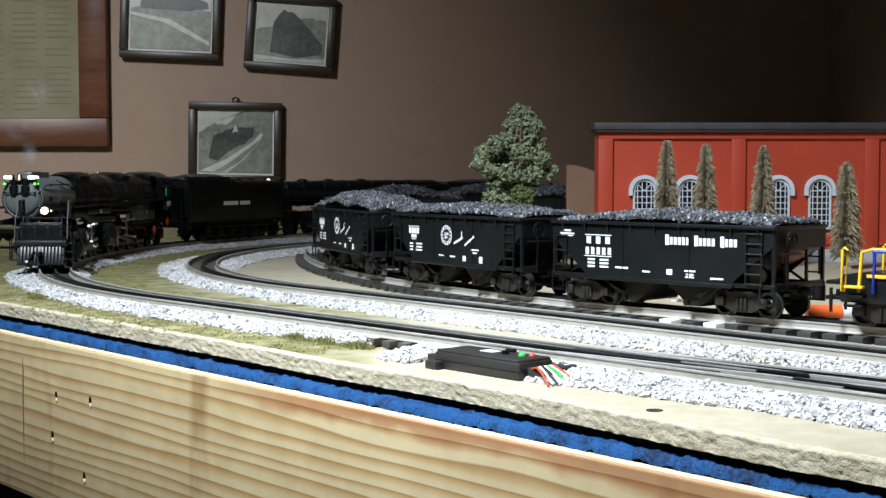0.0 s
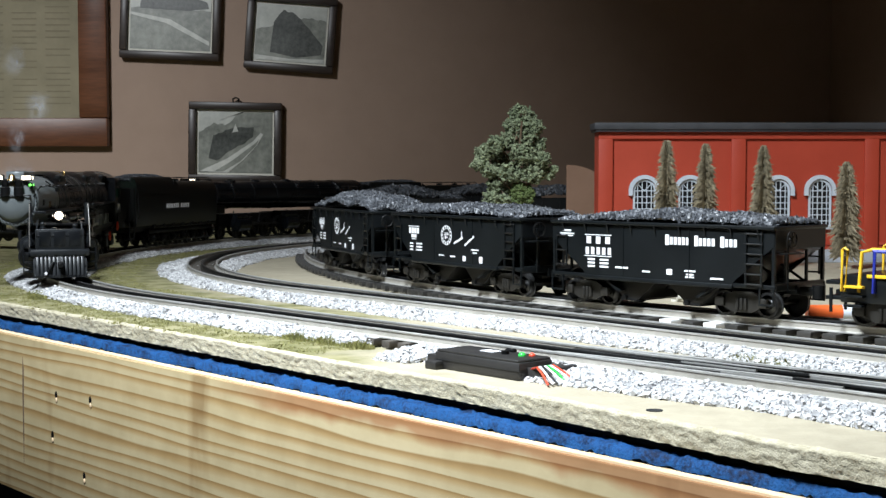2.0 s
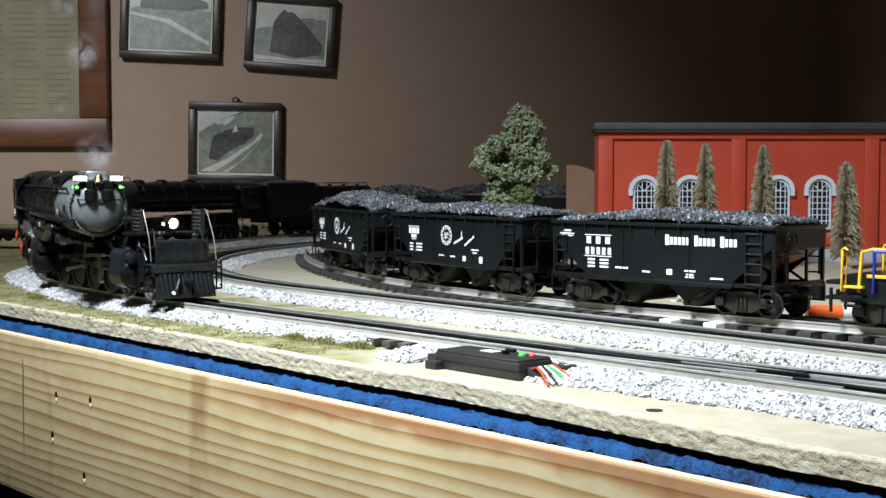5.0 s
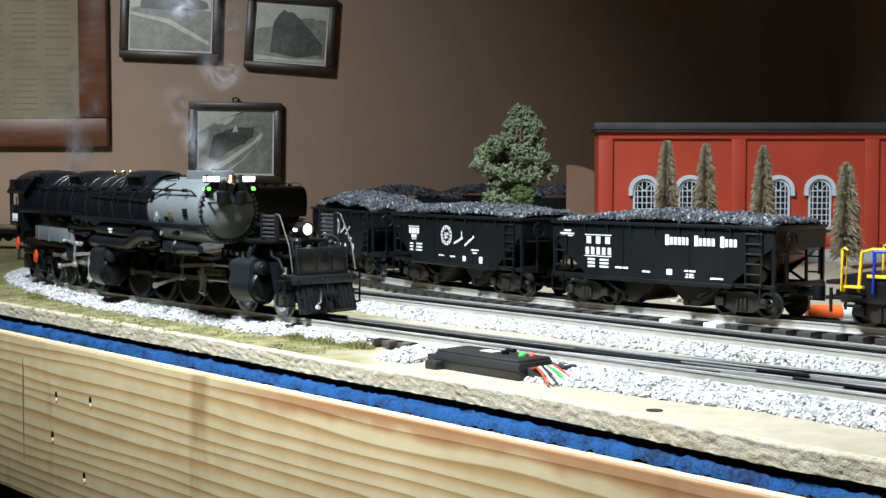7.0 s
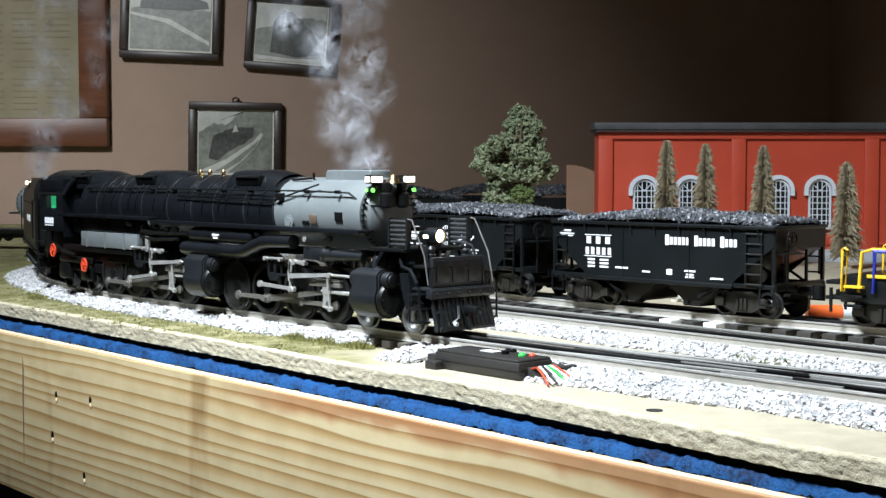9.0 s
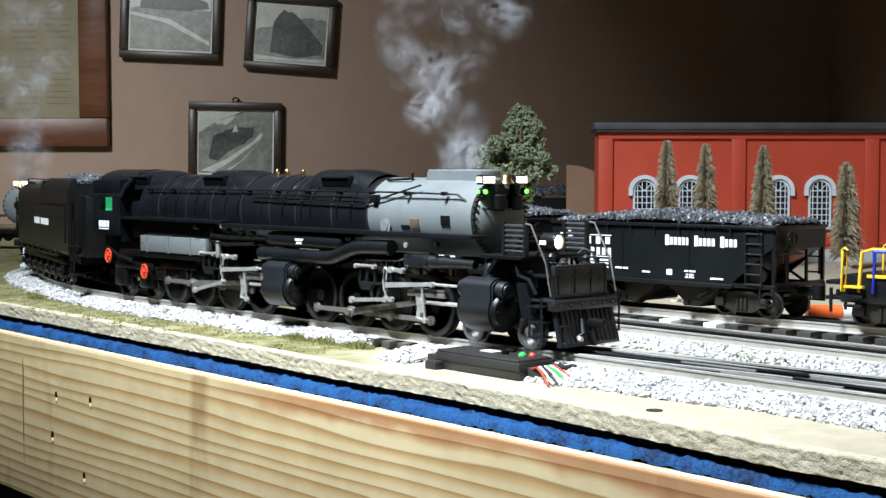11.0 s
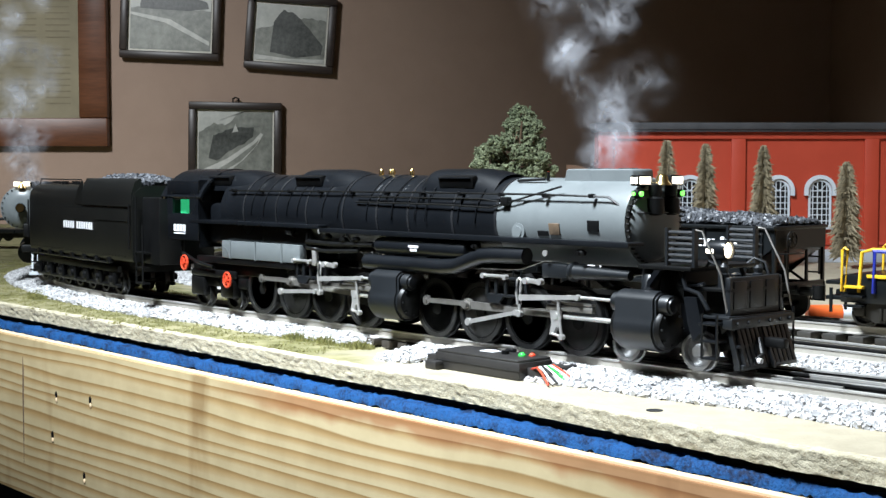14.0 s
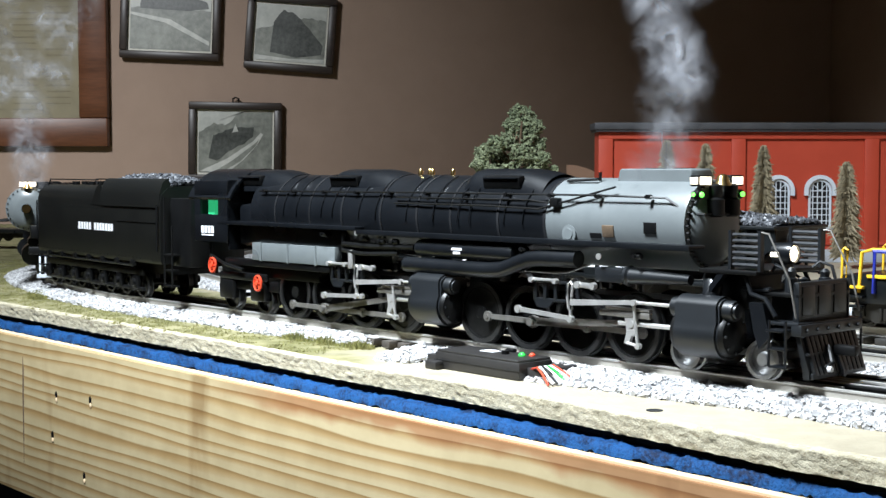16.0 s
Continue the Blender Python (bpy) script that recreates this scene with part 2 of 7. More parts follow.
def lathe(bm, prof, axis="X", x=0, y=0, z=0, seg=32):
    """prof: (along, radius) pairs."""
    rings = []
    for a, r in prof:
        ring = []
        for k in range(seg):
            c, s = math.cos(k * math.tau / seg) * r, math.sin(k * math.tau / seg) * r
            v = {"X": (a, c, s), "Y": (c, a, s), "Z": (c, s, a)}[axis]
            ring.append(bm.verts.new((v[0] + x, v[1] + y, v[2] + z)))
        rings.append(ring)
    for p, q in zip(rings, rings[1:]):
        for k in range(seg):
            bm.faces.new((p[k], p[(k + 1) % seg], q[(k + 1) % seg], q[k]))
    bm.faces.new(rings[0][::-1])
    bm.faces.new(rings[-1])
    bmesh.ops.recalc_face_normals(bm, faces=bm.faces)
    return bm


def to_mesh(name, bm, material, smooth=40):
    me = bpy.data.meshes.new(name)
    bm.to_mesh(me)
    bm.free()
    me.materials.append(material)
    if smooth:
        me.shade_smooth()
        me.set_sharp_from_angle(angle=radians(smooth))
    return me


def part(name, bm, material, parent=None, label="", smooth=40):
    ob = new(name, to_mesh(name, bm, material, smooth))
    ob.parent = parent
    if label:
        ob["label"] = label
    return ob


def again(ob, parent, x=0, y=0, z=0, rz=0, mirror=False):
    """The same mesh as another part."""
    o = new(ob.name.split(".")[0], ob.data)
    o.parent = parent
    o.matrix_basis = pose(x, y, z, 0, 0, rz)
    if "label" in ob:
        o["label"] = ob["label"]
    return o


def raw(name, verts, faces, material, parent=None, smooth=False):
    me = bpy.data.meshes.new(name)
    me.from_pydata([tuple(map(float, v)) for v in verts], [], [tuple(map(int, f)) for f in faces])
    me.materials.append(material)
    if smooth:
        me.shade_smooth()
    me.update()
    ob = new(name, me)
    ob.parent = parent
    return ob


def BM():
    return bmesh.new()


OCT = np.array([(1, 0, 0), (-1, 0, 0), (0, 1, 0), (0, -1, 0), (0, 0, 1), (0, 0, -1)], float)
OCTF = np.array([(0, 2, 4), (2, 1, 4), (1, 3, 4), (3, 0, 4), (2, 0, 5), (1, 2, 5), (3, 1, 5), (0, 3, 5)])
CUBE = np.array([(-1, -1, -1), (1, -1, -1), (1, 1, -1), (-1, 1, -1), (-1, -1, 1), (1, -1, 1), (1, 1, 1), (-1, 1, 1)], float) * 0.75
CUBEF = np.array([(0, 3, 2, 1), (4, 5, 6, 7), (0, 1, 5, 4), (1, 2, 6, 5), (2, 3, 7, 6), (3, 0, 4, 7)])


def stones(points, size, rng, cube=False, flat=0.75):
    """Irregular chips at the points, as verts and faces."""
    base, fc = (CUBE, CUBEF) if cube else (OCT, OCTF)
    n, k = len(points), len(base)
    v = np.repeat(base[None], n, 0) * rng.uniform(0.6, 1.35, (n, k, 1)) * rng.uniform(0.6, 1.3, (n, 1, 1)) * size
    v *= rng.uniform(0.65, 1.2, (n, 1, 3))
    q = rng.normal(size=(n, 4))
    q /= np.linalg.norm(q, axis=1, keepdims=True)
    w, x, y, z = q.T
    rot = np.stack([1 - 2 * (y * y + z * z), 2 * (x * y - z * w), 2 * (x * z + y * w), 2 * (x * y + z * w), 1 - 2 * (x * x + z * z), 2 * (y * z - x * w),
                    2 * (x * z - y * w), 2 * (y * z + x * w), 1 - 2 * (x * x + y * y)], 1).reshape(n, 3, 3)
    v = np.einsum("nij,nkj->nki", rot, v)
    v[:, :, 2] *= flat
    v += np.asarray(points)[:, None, :]
    f = (fc[None] + (np.arange(n) * k)[:, None, None]).reshape(-1, fc.shape[1])
    return v.reshape(-1, 3), f


# ---- the tracks' lines ----
class Line:
    """A straight towards the right and front, and before it a bend, which may ease to a wider radius. s is the length along it, 0 where the bend ends."""

    def __init__(self, x, y, heading, radius, ease=None, wide=1.0):
        self.x, self.y, self.a, self.r = x, y, heading, radius
        self.far = None
        if ease is not None:
            px, py, b = self.at(ease)
            self.far = (ease, Line(px, py, b, wide))

    def at(self, s, off=0.0):
        if self.far and s < self.far[0]:
            return self.far[1].at(s - self.far[0], off)
        a = self.a
        if s >= 0:
            x, y = self.x + math.cos(a) * s, self.y - math.sin(a) * s
        else:
            b = a - s / self.r
            x = self.x + math.sin(a) * self.r - math.sin(b) * self.r
            y = self.y + math.cos(a) * self.r - math.cos(b) * self.r
            a = b
        return x + math.sin(a) * off, y + math.cos(a) * off, a


MAIN = Line(-0.2278, 1.1088, 0.8382, 0.8322, -0.55, 1.02)
INNER = Line(-0.1204, 1.2088, 0.8750, 0.6933)
SIDING = Line(0.2143, 0.9726, 0.7696, 1.252)
DECK_Z = -0.0115

# ---- the room ----
ROOM_L, ROOM_R, ROOM_F, ROOM_B, FLOOR_Z, CEIL_Z = -2.4, 0.876, -1.6, 3.1, -1.05, 1.35


def slab(name, x0, x1, y0, y1, z0, z1, mat, label):
    b = BM()
    box(b, x1 - x0, y1 - y0, z1 - z0, (x0 + x1) / 2, (y0 + y1) / 2, (z0 + z1) / 2)
    return tagged(part(name, b, mat), label, name.split("_")[0], kind="structure")


slab("wall_north", ROOM_L - 0.1, ROOM_R + 0.1, ROOM_B, ROOM_B + 0.1, FLOOR_Z, CEIL_Z, M_WALL, "matt brown painted wall behind the layout")
slab("wall_east", ROOM_R, ROOM_R + 0.1, ROOM_F, ROOM_B - 0.003, FLOOR_Z, CEIL_Z, M_WALL, "matt brown painted side wall")
slab("wall_west", ROOM_L - 0.1, ROOM_L, ROOM_F, ROOM_B - 0.003, FLOOR_Z, CEIL_Z, M_WALL, "matt brown painted side wall")
slab("wall_south", ROOM_L - 0.1, ROOM_R + 0.1, ROOM_F - 0.1, ROOM_F - 0.003, FLOOR_Z, CEIL_Z, M_WALL, "matt brown painted wall")
slab("floor", ROOM_L - 0.1, ROOM_R + 0.1, ROOM_F - 0.1, ROOM_B + 0.1, FLOOR_Z - 0.1, FLOOR_Z - 0.003, M_FLOOR, "grey concrete floor")
slab("ceiling", ROOM_L - 0.1, ROOM_R + 0.1, ROOM_F - 0.1, ROOM_B + 0.1, CEIL_Z + 0.003, CEIL_Z + 0.1, M_CEIL, "off-white painted ceiling")

# ---- the layout's deck ----
EDGE = [(-1.9, 2.9), (-1.0, 1.90), (-0.6, 1.430), (-0.380, 1.1735), (-0.2455, 1.0170), (-0.1423, 0.8973), (-0.0602, 0.8002), (0.0061, 0.7273), (0.0605, 0.6608), (0.1056, 0.6025),
        (0.1435, 0.5537), (0.1725, 0.5234), (0.205, 0.488), (0.26, 0.427), (0.34, 0.338), (0.45, 0.215), (0.62, 0.027), (0.86, -0.24)]


def smooth_edge(step=0.0016):
    pts = [Vector(p) for p in EDGE]
    out = []
    for i in range(len(pts) - 1):
        a, b, c, d = pts[max(i - 1, 0)], pts[i], pts[i + 1], pts[min(i + 2, len(pts) - 1)]
        n = max(2, int((c - b).length / step))
        for k in range(n):
            t = k / n
            out.append(0.5 * (2 * b + (c - a) * t + (2 * a - 5 * b + 4 * c - d) * t * t + (3 * b - a - 3 * c + d) * t ** 3))
    out.append(pts[-1])
    return out


EDGE_S = smooth_edge()


def ground_mat():
    """Sandy fibreboard with olive scatter grass along the outer track and between the bends."""
    m = ramp_mat("layout_ground", (0.30, 0.262, 0.188), (0.40, 0.352, 0.258), 70, 0.95, bump=0.5, bump_scale=400)
    n, l = m.node_tree.nodes, m.node_tree.links
    b = n["Principled BSDF"]
    tc = n.new("ShaderNodeTexCoord")
    sep = n.new("ShaderNodeSeparateXYZ")
    l.new(tc.outputs["Object"], sep.inputs[0])
    nz = n.new("ShaderNodeTexNoise")
    nz.inputs["Scale"].default_value, nz.inputs["Detail"].default_value = 30, 8
    l.new(tc.outputs["Object"], nz.inputs["Vector"])

    def op(kind, a, c):
        k = n.new("ShaderNodeMath")
        k.operation = kind
        for i, v in enumerate((a, c)):
            if isinstance(v, (int, float)):
                k.inputs[i].default_value = v
            else:
                l.new(v, k.inputs[i])
        return k.outputs[0]

    # distance to the left of a line across the layout, plus an uneven rim
    # grass lies outside the inner bend and ends before the turnout
    px, py = op("SUBTRACT", sep.outputs["X"], 0.4117), op("SUBTRACT", sep.outputs["Y"], 1.6532)
    far = op("SUBTRACT", op("SQRT", op("ADD", op("MULTIPLY", px, px), op("MULTIPLY", py, py)), 0.0), 0.700)
    d = op("ADD", op("MINIMUM", op("MULTIPLY", sep.outputs["X"], -0.74), far), op("MULTIPLY", op("SUBTRACT", nz.outputs[0], 0.5), 0.12))
    g = n.new("ShaderNodeMapRange")
    g.inputs["From Min"].default_value, g.inputs["From Max"].default_value = 0.0, 0.05
    l.new(d, g.inputs["Value"])
    col = n.new("ShaderNodeValToRGB")
    col.color_ramp.elements[0].position, col.color_ramp.elements[0].color = 0.38, (0.125, 0.120, 0.042, 1)
    col.color_ramp.elements[1].position, col.color_ramp.elements[1].color = 0.62, (0.255, 0.230, 0.120, 1)
    n2 = n.new("ShaderNodeTexNoise")
    n2.inputs["Scale"].default_value, n2.inputs["Detail"].default_value = 55, 10
    l.new(tc.outputs["Object"], n2.inputs["Vector"])
    l.new(n2.outputs[0], col.inputs[0])
    mx = n.new("ShaderNodeMixRGB")
    l.new(g.outputs[0], mx.inputs[0])
    l.new(b.inputs["Base Color"].links[0].from_socket, mx.inputs[1])
    l.new(col.outputs[0], mx.inputs[2])
    l.new(mx.outputs[0], b.inputs["Base Color"])
    return m


M_GROUND = ground_mat()


def layout_deck():
    deck = tagged(new("layout_deck"), "fibreboard train layout deck with sand and grass scatter", "train layout", kind="structure")
    # top sheet
    b = BM()
    poly = [(p.x, p.y) for p in EDGE_S[::8]] + [(0.86, 3.05), (-1.9, 3.05)]
    prism(b, poly, 0.0100, "Z", DECK_Z - 0.0050)
    part("top_sheet", b, M_GROUND, deck, smooth=0)
    # torn fibre edge, standing a little proud of the sheet
    vs, fs = [], []
    rows = 11
    for i, p in enumerate(EDGE_S):
        q = EDGE_S[min(i + 1, len(EDGE_S) - 1)] - EDGE_S[max(i - 1, 0)]
        nrm = Vector((q.y, -q.x)).normalized()
        if nrm.y > 0:
            nrm = -nrm
        for k in range(rows):
            z = DECK_Z + 0.0006 - 0.0108 * k / (rows - 1)
            bulge = 0.0004 * noise.noise(Vector((p.x * 110, p.y * 110, k * 0.9))) + 0.0006 * noise.noise(Vector((p.x * 800, p.y * 800, k * 2.1))) + 0.0007 * noise.noise(Vector((p.x * 1900, p.y * 1900, k * 3.7)))
            bulge += 0.0015 - (0.0028 if k == 0 else 0)
            vs.append((p.x + nrm.x * bulge, p.y + nrm.y * bulge, z + 0.0006 * noise.noise(Vector((p.x * 200, p.y * 200, 5)))))
    n = len(EDGE_S)
    for i in range(n - 1):
        for k in range(rows - 1):
            a = i * rows + k
            fs.append((a, a + 1, a + 1 + rows, a + rows))
    b = BM()
    lathe(b, [(DECK_Z - 0.0004, 0.0036), (DECK_Z + 0.0003, 0.0040), (DECK_Z + 0.0002, 0.0030), (DECK_Z + 0.0001, 0.001)], "Z", 0.0992, 0.635, 0, 18)
    part("drilled_hole", b, M_BLACK, deck, "small dark drilled hole")
    raw("torn_edge", vs, fs, M_FIBRE, deck, True)["label"] = "fuzzy torn beige fibreboard edge"
    # a black sheet stands in for the shade in the gap below the deck
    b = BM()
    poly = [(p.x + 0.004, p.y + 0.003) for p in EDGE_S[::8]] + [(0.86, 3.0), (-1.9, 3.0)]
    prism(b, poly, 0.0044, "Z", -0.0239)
    part("gap_shade_sheet", b, M_BLACK, deck, "black sheet standing in for the shaded gap under the deck edge", 0)
    return deck


layout_deck()


def board_xy(u, off):
    """u along the front board from its reference point, off away from the room."""
    return -0.0057 + 0.6540 * u + 0.7565 * off, 0.7153 - 0.7565 * u + 0.6540 * off


def front_board():
    ang = -49.16
    t = tagged(new("front_board"), "knotty pine front board with wavy grain and screw holes", "board")
    x, y = board_xy(-0.329, 0.0095)
    t.matrix_basis = pose(x, y, -0.0335 - 0.0575, 0, 0, ang)
    b = BM()
    box(b, 1.5, 0.019, 0.129, 0, 0, -0.007, 0.0012)
    part("face_board", b, M_WOOD, t)
    b = BM()
    box(b, 1.5, 0.017, 0.0012, 0, 0.0003, 0.0575 + 0.0005)
    part("sawn_top_edge", b, M_SAWN, t, "pale freshly sawn top edge")
    # screw holes, partly filled
    for px, pz, big in ((-0.1244, 0.0180, 1), (-0.0662, 0.0212, 1), (-0.1320, -0.0145, 1.1), (-0.0780, -0.0380, 1), (0.4537, 0.0300, 0.7)):
        b = BM()
        lathe(b, [(-0.0004, 0.0014), (0.0, 0.0022), (0.0004, 0.0012), (0.0006, 0.0004)], "Y", 0, 0, 0, 12)
        bmesh.ops.scale(b, vec=(big, 1, 1.4 * big), verts=b.verts)
        o = part("screw_hole", b, M_FRAME, t, "dark screw hole in the board")
        o.location = (px, -0.0097, pz)
        b = BM()
        lathe(b, [(-0.0004, 0.0010), (0.0, 0.0015), (0.0004, 0.0008), (0.0006, 0.0003)], "Y", 0, 0, 0, 10)
        bmesh.ops.scale(b, vec=(1.1, 1, 1.5), verts=b.verts)
        o = part("splinter", b, M_SAWN, t, "pale splintered wood by the hole")
        o.location = (px + 0.0006, -0.0098, pz - 0.0036)
    b = BM()
    prism(b, [(-0.1856, 0.042), (-0.1838, 0.030), (-0.1846, 0.012), (-0.1850, -0.014), (-0.1862, -0.046), (-0.1866, -0.014), (-0.1870, 0.010), (-0.1862, 0.030)], 0.0004, "Y", -0.0096)
    part("crack", b, M_BARK, t, "long dark crack in the board")
    return t


front_board()


def foam_sheet():
    vs, fs = [], []
    # rough foam ledge between the front board and the deck
    n, rows = 760, 26
    for i in range(n):
        u = -1.1 + 1.5 * i / (n - 1)
        for k in range(rows):
            off = 0.0075 + 0.11 * (k / (rows - 1)) ** 1.6
            x, y = board_xy(u, off)
            h = 0.0018 * noise.noise(Vector((x * 150, y * 150, 3))) + 0.0014 * noise.noise(Vector((x * 420, y * 420, 7)))
            vs.append((x, y, -0.0264 + h - (0.0055 if k == 0 else 0)))
    for i in range(n - 1):
        for k in range(rows - 1):
            a = i * rows + k
            fs.append((a, a + rows, a + rows + 1, a + 1))
    return tagged(raw("foam_sheet", vs, fs, M_FOAM, None, True), "rough cut blue insulation foam under the deck", "foam board", kind="structure")


foam_sheet()


def trestle():
    t = tagged(new("layout_support"), "plain black timber frame under the layout", "table frame", kind="structure")
    b = BM()
    prism(b, [(board_xy(-1.6, 0.02)), (board_xy(0.42, 0.02)), (0.8, 0.5), (0.8, 3.0), (-1.8, 3.0)], FLOOR_Z * -1 - 0.06, "Z", (FLOOR_Z - 0.06) / 2)
    part("frame", b, M_BLACK, t, "", 0)


trestle()


# ---- tracks ----
def sweep(line, s0, s1, off, prof, step=0.02):
    """A profile of (sideways, up) swept along a line."""
    n = max(2, int((s1 - s0) / step))
    vs, fs = [], []
    k = len(prof)
    for i in range(n + 1):
        s = s0 + (s1 - s0) * i / n
        for o, z in prof:
            x, y, _ = line.at(s, off + o)
            vs.append((x, y, z))
    for i in range(n):
        for j in range(k):
            a, b = i * k + j, i * k + (j + 1) % k
            fs.append((a, b, b + k, a + k))
    fs.append(tuple(range(k)))
    fs.append(tuple(range(n * k, n * k + k))[::-1])
    return vs, fs


RAIL_HEAD = [(-0.0011, -0.0012), (-0.0011, -0.0003), (-0.0006, 0.0), (0.0006, 0.0), (0.0011, -0.0003), (0.0011, -0.0012)]
RAIL_WEB = [(-0.0009, -0.0050), (-0.0006, -0.0044), (-0.0006, -0.0012), (0.0006, -0.0012), (0.0006, -0.0044), (0.0009, -0.0050)]
RAIL_FOOT = [(-0.0025, -0.0058), (-0.0025, -0.0053), (-0.0009, -0.0048), (0.0009, -0.0048), (0.0025, -0.0053), (0.0025, -0.0058)]


def tie_mesh(length, width, height):
    b = BM()
    box(b, width, length, height, 0, 0, 0, 0.0004)
    return b


def track(label, line, s0, s1, tie_mat, pitch, tie_len, tie_w=0.0075):
    t = tagged(new("train_track"), label, "railway track", "three-rail tracks", "structure")
    for off, hm, lab in ((-0.0159, M_RAIL, "bright steel running rail"), (0.0, M_RAILB, "blackened centre rail"), (0.0159, M_RAIL, "bright steel running rail")):
        v, f = sweep(line, s0, s1, off, RAIL_WEB)
        web = raw("rail", v, f, M_RAILB if off == 0 else M_WEB, t)
        web["label"] = lab
        v, f = sweep(line, s0, s1, off, RAIL_FOOT)
        raw("rail_foot", v, f, M_RAILB if off == 0 else M_RAIL, web)
        v, f = sweep(line, s0, s1, off, RAIL_HEAD)
        raw("rail_head", v, f, hm, web)
    me = to_mesh("tie", tie_mesh(tie_len, tie_w, 0.0045), tie_mat)
    white = to_mesh("tie", tie_mesh(tie_len, tie_w, 0.0045), M_WHITE) if tie_mat == M_TIE else None
    n, count = int((s1 - s0) / pitch), 0
    rng = random.Random(5)
    for i in range(n):
        s = s1 - 0.004 - i * pitch
        x, y, a = line.at(s)
        if count >= 290:
            break
        o = new("tie", white if (white and (abs(s + 0.0430) < 0.0092 or abs(s + 0.0060) < 0.0092)) else me)
        o.parent = t
        o.matrix_basis = pose(x, y, -0.0081 + rng.uniform(-0.0003, 0.0003), 0, 0, math.degrees(-a) + rng.uniform(-1.2, 1.2))
        count += 1
    return t


TRACK_MAIN = track("outer three-rail track bedded in white ballast", MAIN, -2.3, 0.86, M_TIEB, 0.0155, 0.050)
TRACK_INNER = track("inner three-rail track bedded in white ballast", INNER, -2.0, 0.98, M_TIEB, 0.0155, 0.050)
TRACK_SIDE = track("siding track with black plastic ties on bare board", SIDING, -0.95, 0.55, M_TIE, 0.0185, 0.058, 0.0105)


def ballast(label, line, s0, s1, lo, outer, per_m, size, seed, crown=-0.0058, toe=-0.0112):
    """Chips from lo sideways to the uneven rim outer(s)."""
    rng = np.random.default_rng(seed)
    n = int((s1 - s0) * per_m)
    s, k = rng.uniform(s0, s1, n), rng.uniform(0, 1, n) ** 0.9
    pts = []
    for a, b in zip(s, k):
        hi = outer(a) + math.copysign(1, lo + outer(a)) * (0.007 * noise.noise(Vector((a * 14, seed, 0))) + 0.003 * noise.noise(Vector((a * 60, seed, 4))))
        x, y, _ = line.at(a, lo + (hi - lo) * b)
        pts.append((x, y, crown + (toe - crown) * b ** 1.3 + rng.uniform(-0.0012, 0.0012)))
    v, f = stones(np.array(pts), size, rng, True, 0.8)
    return tagged(raw("ballast", v, f, M_BALLAST), label, "ballast", "track ballast", "stuff")


def rim(*rows):
    return lambda s: float(np.interp(s, [r[0] for r in rows], [r[1] for r in rows]))


ballast("loose white ballast chips beside the outer track", MAIN, -0.9, 0.30, -0.0195, rim((-0.9, -0.05), (-0.44, -0.054), (-0.25, -0.039), (0.1, -0.036), (0.27, -0.034), (0.30, -0.028)), 12000, 0.0014, 1)
ballast("loose white ballast chips beside the turnout", MAIN, 0.345, 0.82, -0.0200, rim((0.345, -0.060), (0.372, -0.058), (0.382, -0.023), (0.452, -0.023), (0.468, -0.055), (0.52, -0.047), (0.62, -0.042), (0.82, -0.042)), 19000, 0.0015, 2)
ballast("loose white ballast chips inside the outer track", MAIN, -1.9, -0.25, 0.0190, rim((-1.9, 0.045), (-0.55, 0.038), (-0.45, 0.036), (-0.25, 0.022)), 8500, 0.0015, 3)
ballast("loose white ballast chips between the outer rails", MAIN, -1.2, 0.05, -0.0135, rim((-1, 0.0135), (1, 0.0135)), 6500, 0.0013, 7, -0.0088, -0.0088)
ballast("loose white ballast chips beside the inner track", INNER, -1.6, 0.85, -0.0195, rim((-1.6, -0.05), (-0.5, -0.062), (-0.35, -0.045), (-0.1, -0.030), (0.1, -0.036), (0.45, -0.036), (0.85, -0.034)), 13000, 0.0014, 4)
ballast("loose white ballast chips inside the inner bend", INNER, -1.6, -0.22, 0.0190, rim((-1.6, 0.05), (-0.6, 0.046), (-0.45, 0.042), (-0.22, 0.022)), 9500, 0.0015, 5)
ballast("loose white ballast chips between the inner rails", INNER, -1.4, -0.15, -0.0135, rim((-1, 0.0135), (1, 0.0135)), 6500, 0.0013, 8, -0.0088, -0.0088)
ballast("loose white ballast chips outside the outer bend", MAIN, -1.6, -0.9, -0.0195, rim((-1.6, -0.05), (-0.9, -0.05)), 6000, 0.0017, 6)


# ---- the train on the outer track ----
# seconds and the place of the leading driving axle along the outer track
RUN = ((0.0, -0.488), (0.5, -0.447), (1.0, -0.402), (1.5, -0.354), (2.0, -0.307), (2.5, -0.261), (3.0, -0.217), (3.5, -0.176), (4.0, -0.133), (6.5, 0.068), (7.0, 0.111),
       (7.5, 0.155), (8.0, 0.194), (8.5, 0.223), (9.0, 0.251), (11.5, 0.376), (12.0, 0.396), (12.5, 0.415), (13.0, 0.434), (13.5, 0.452), (14.0, 0.471),
       (14.5, 0.4935), (15.0, 0.508), (15.3, 0.510), (16.0, 0.510))


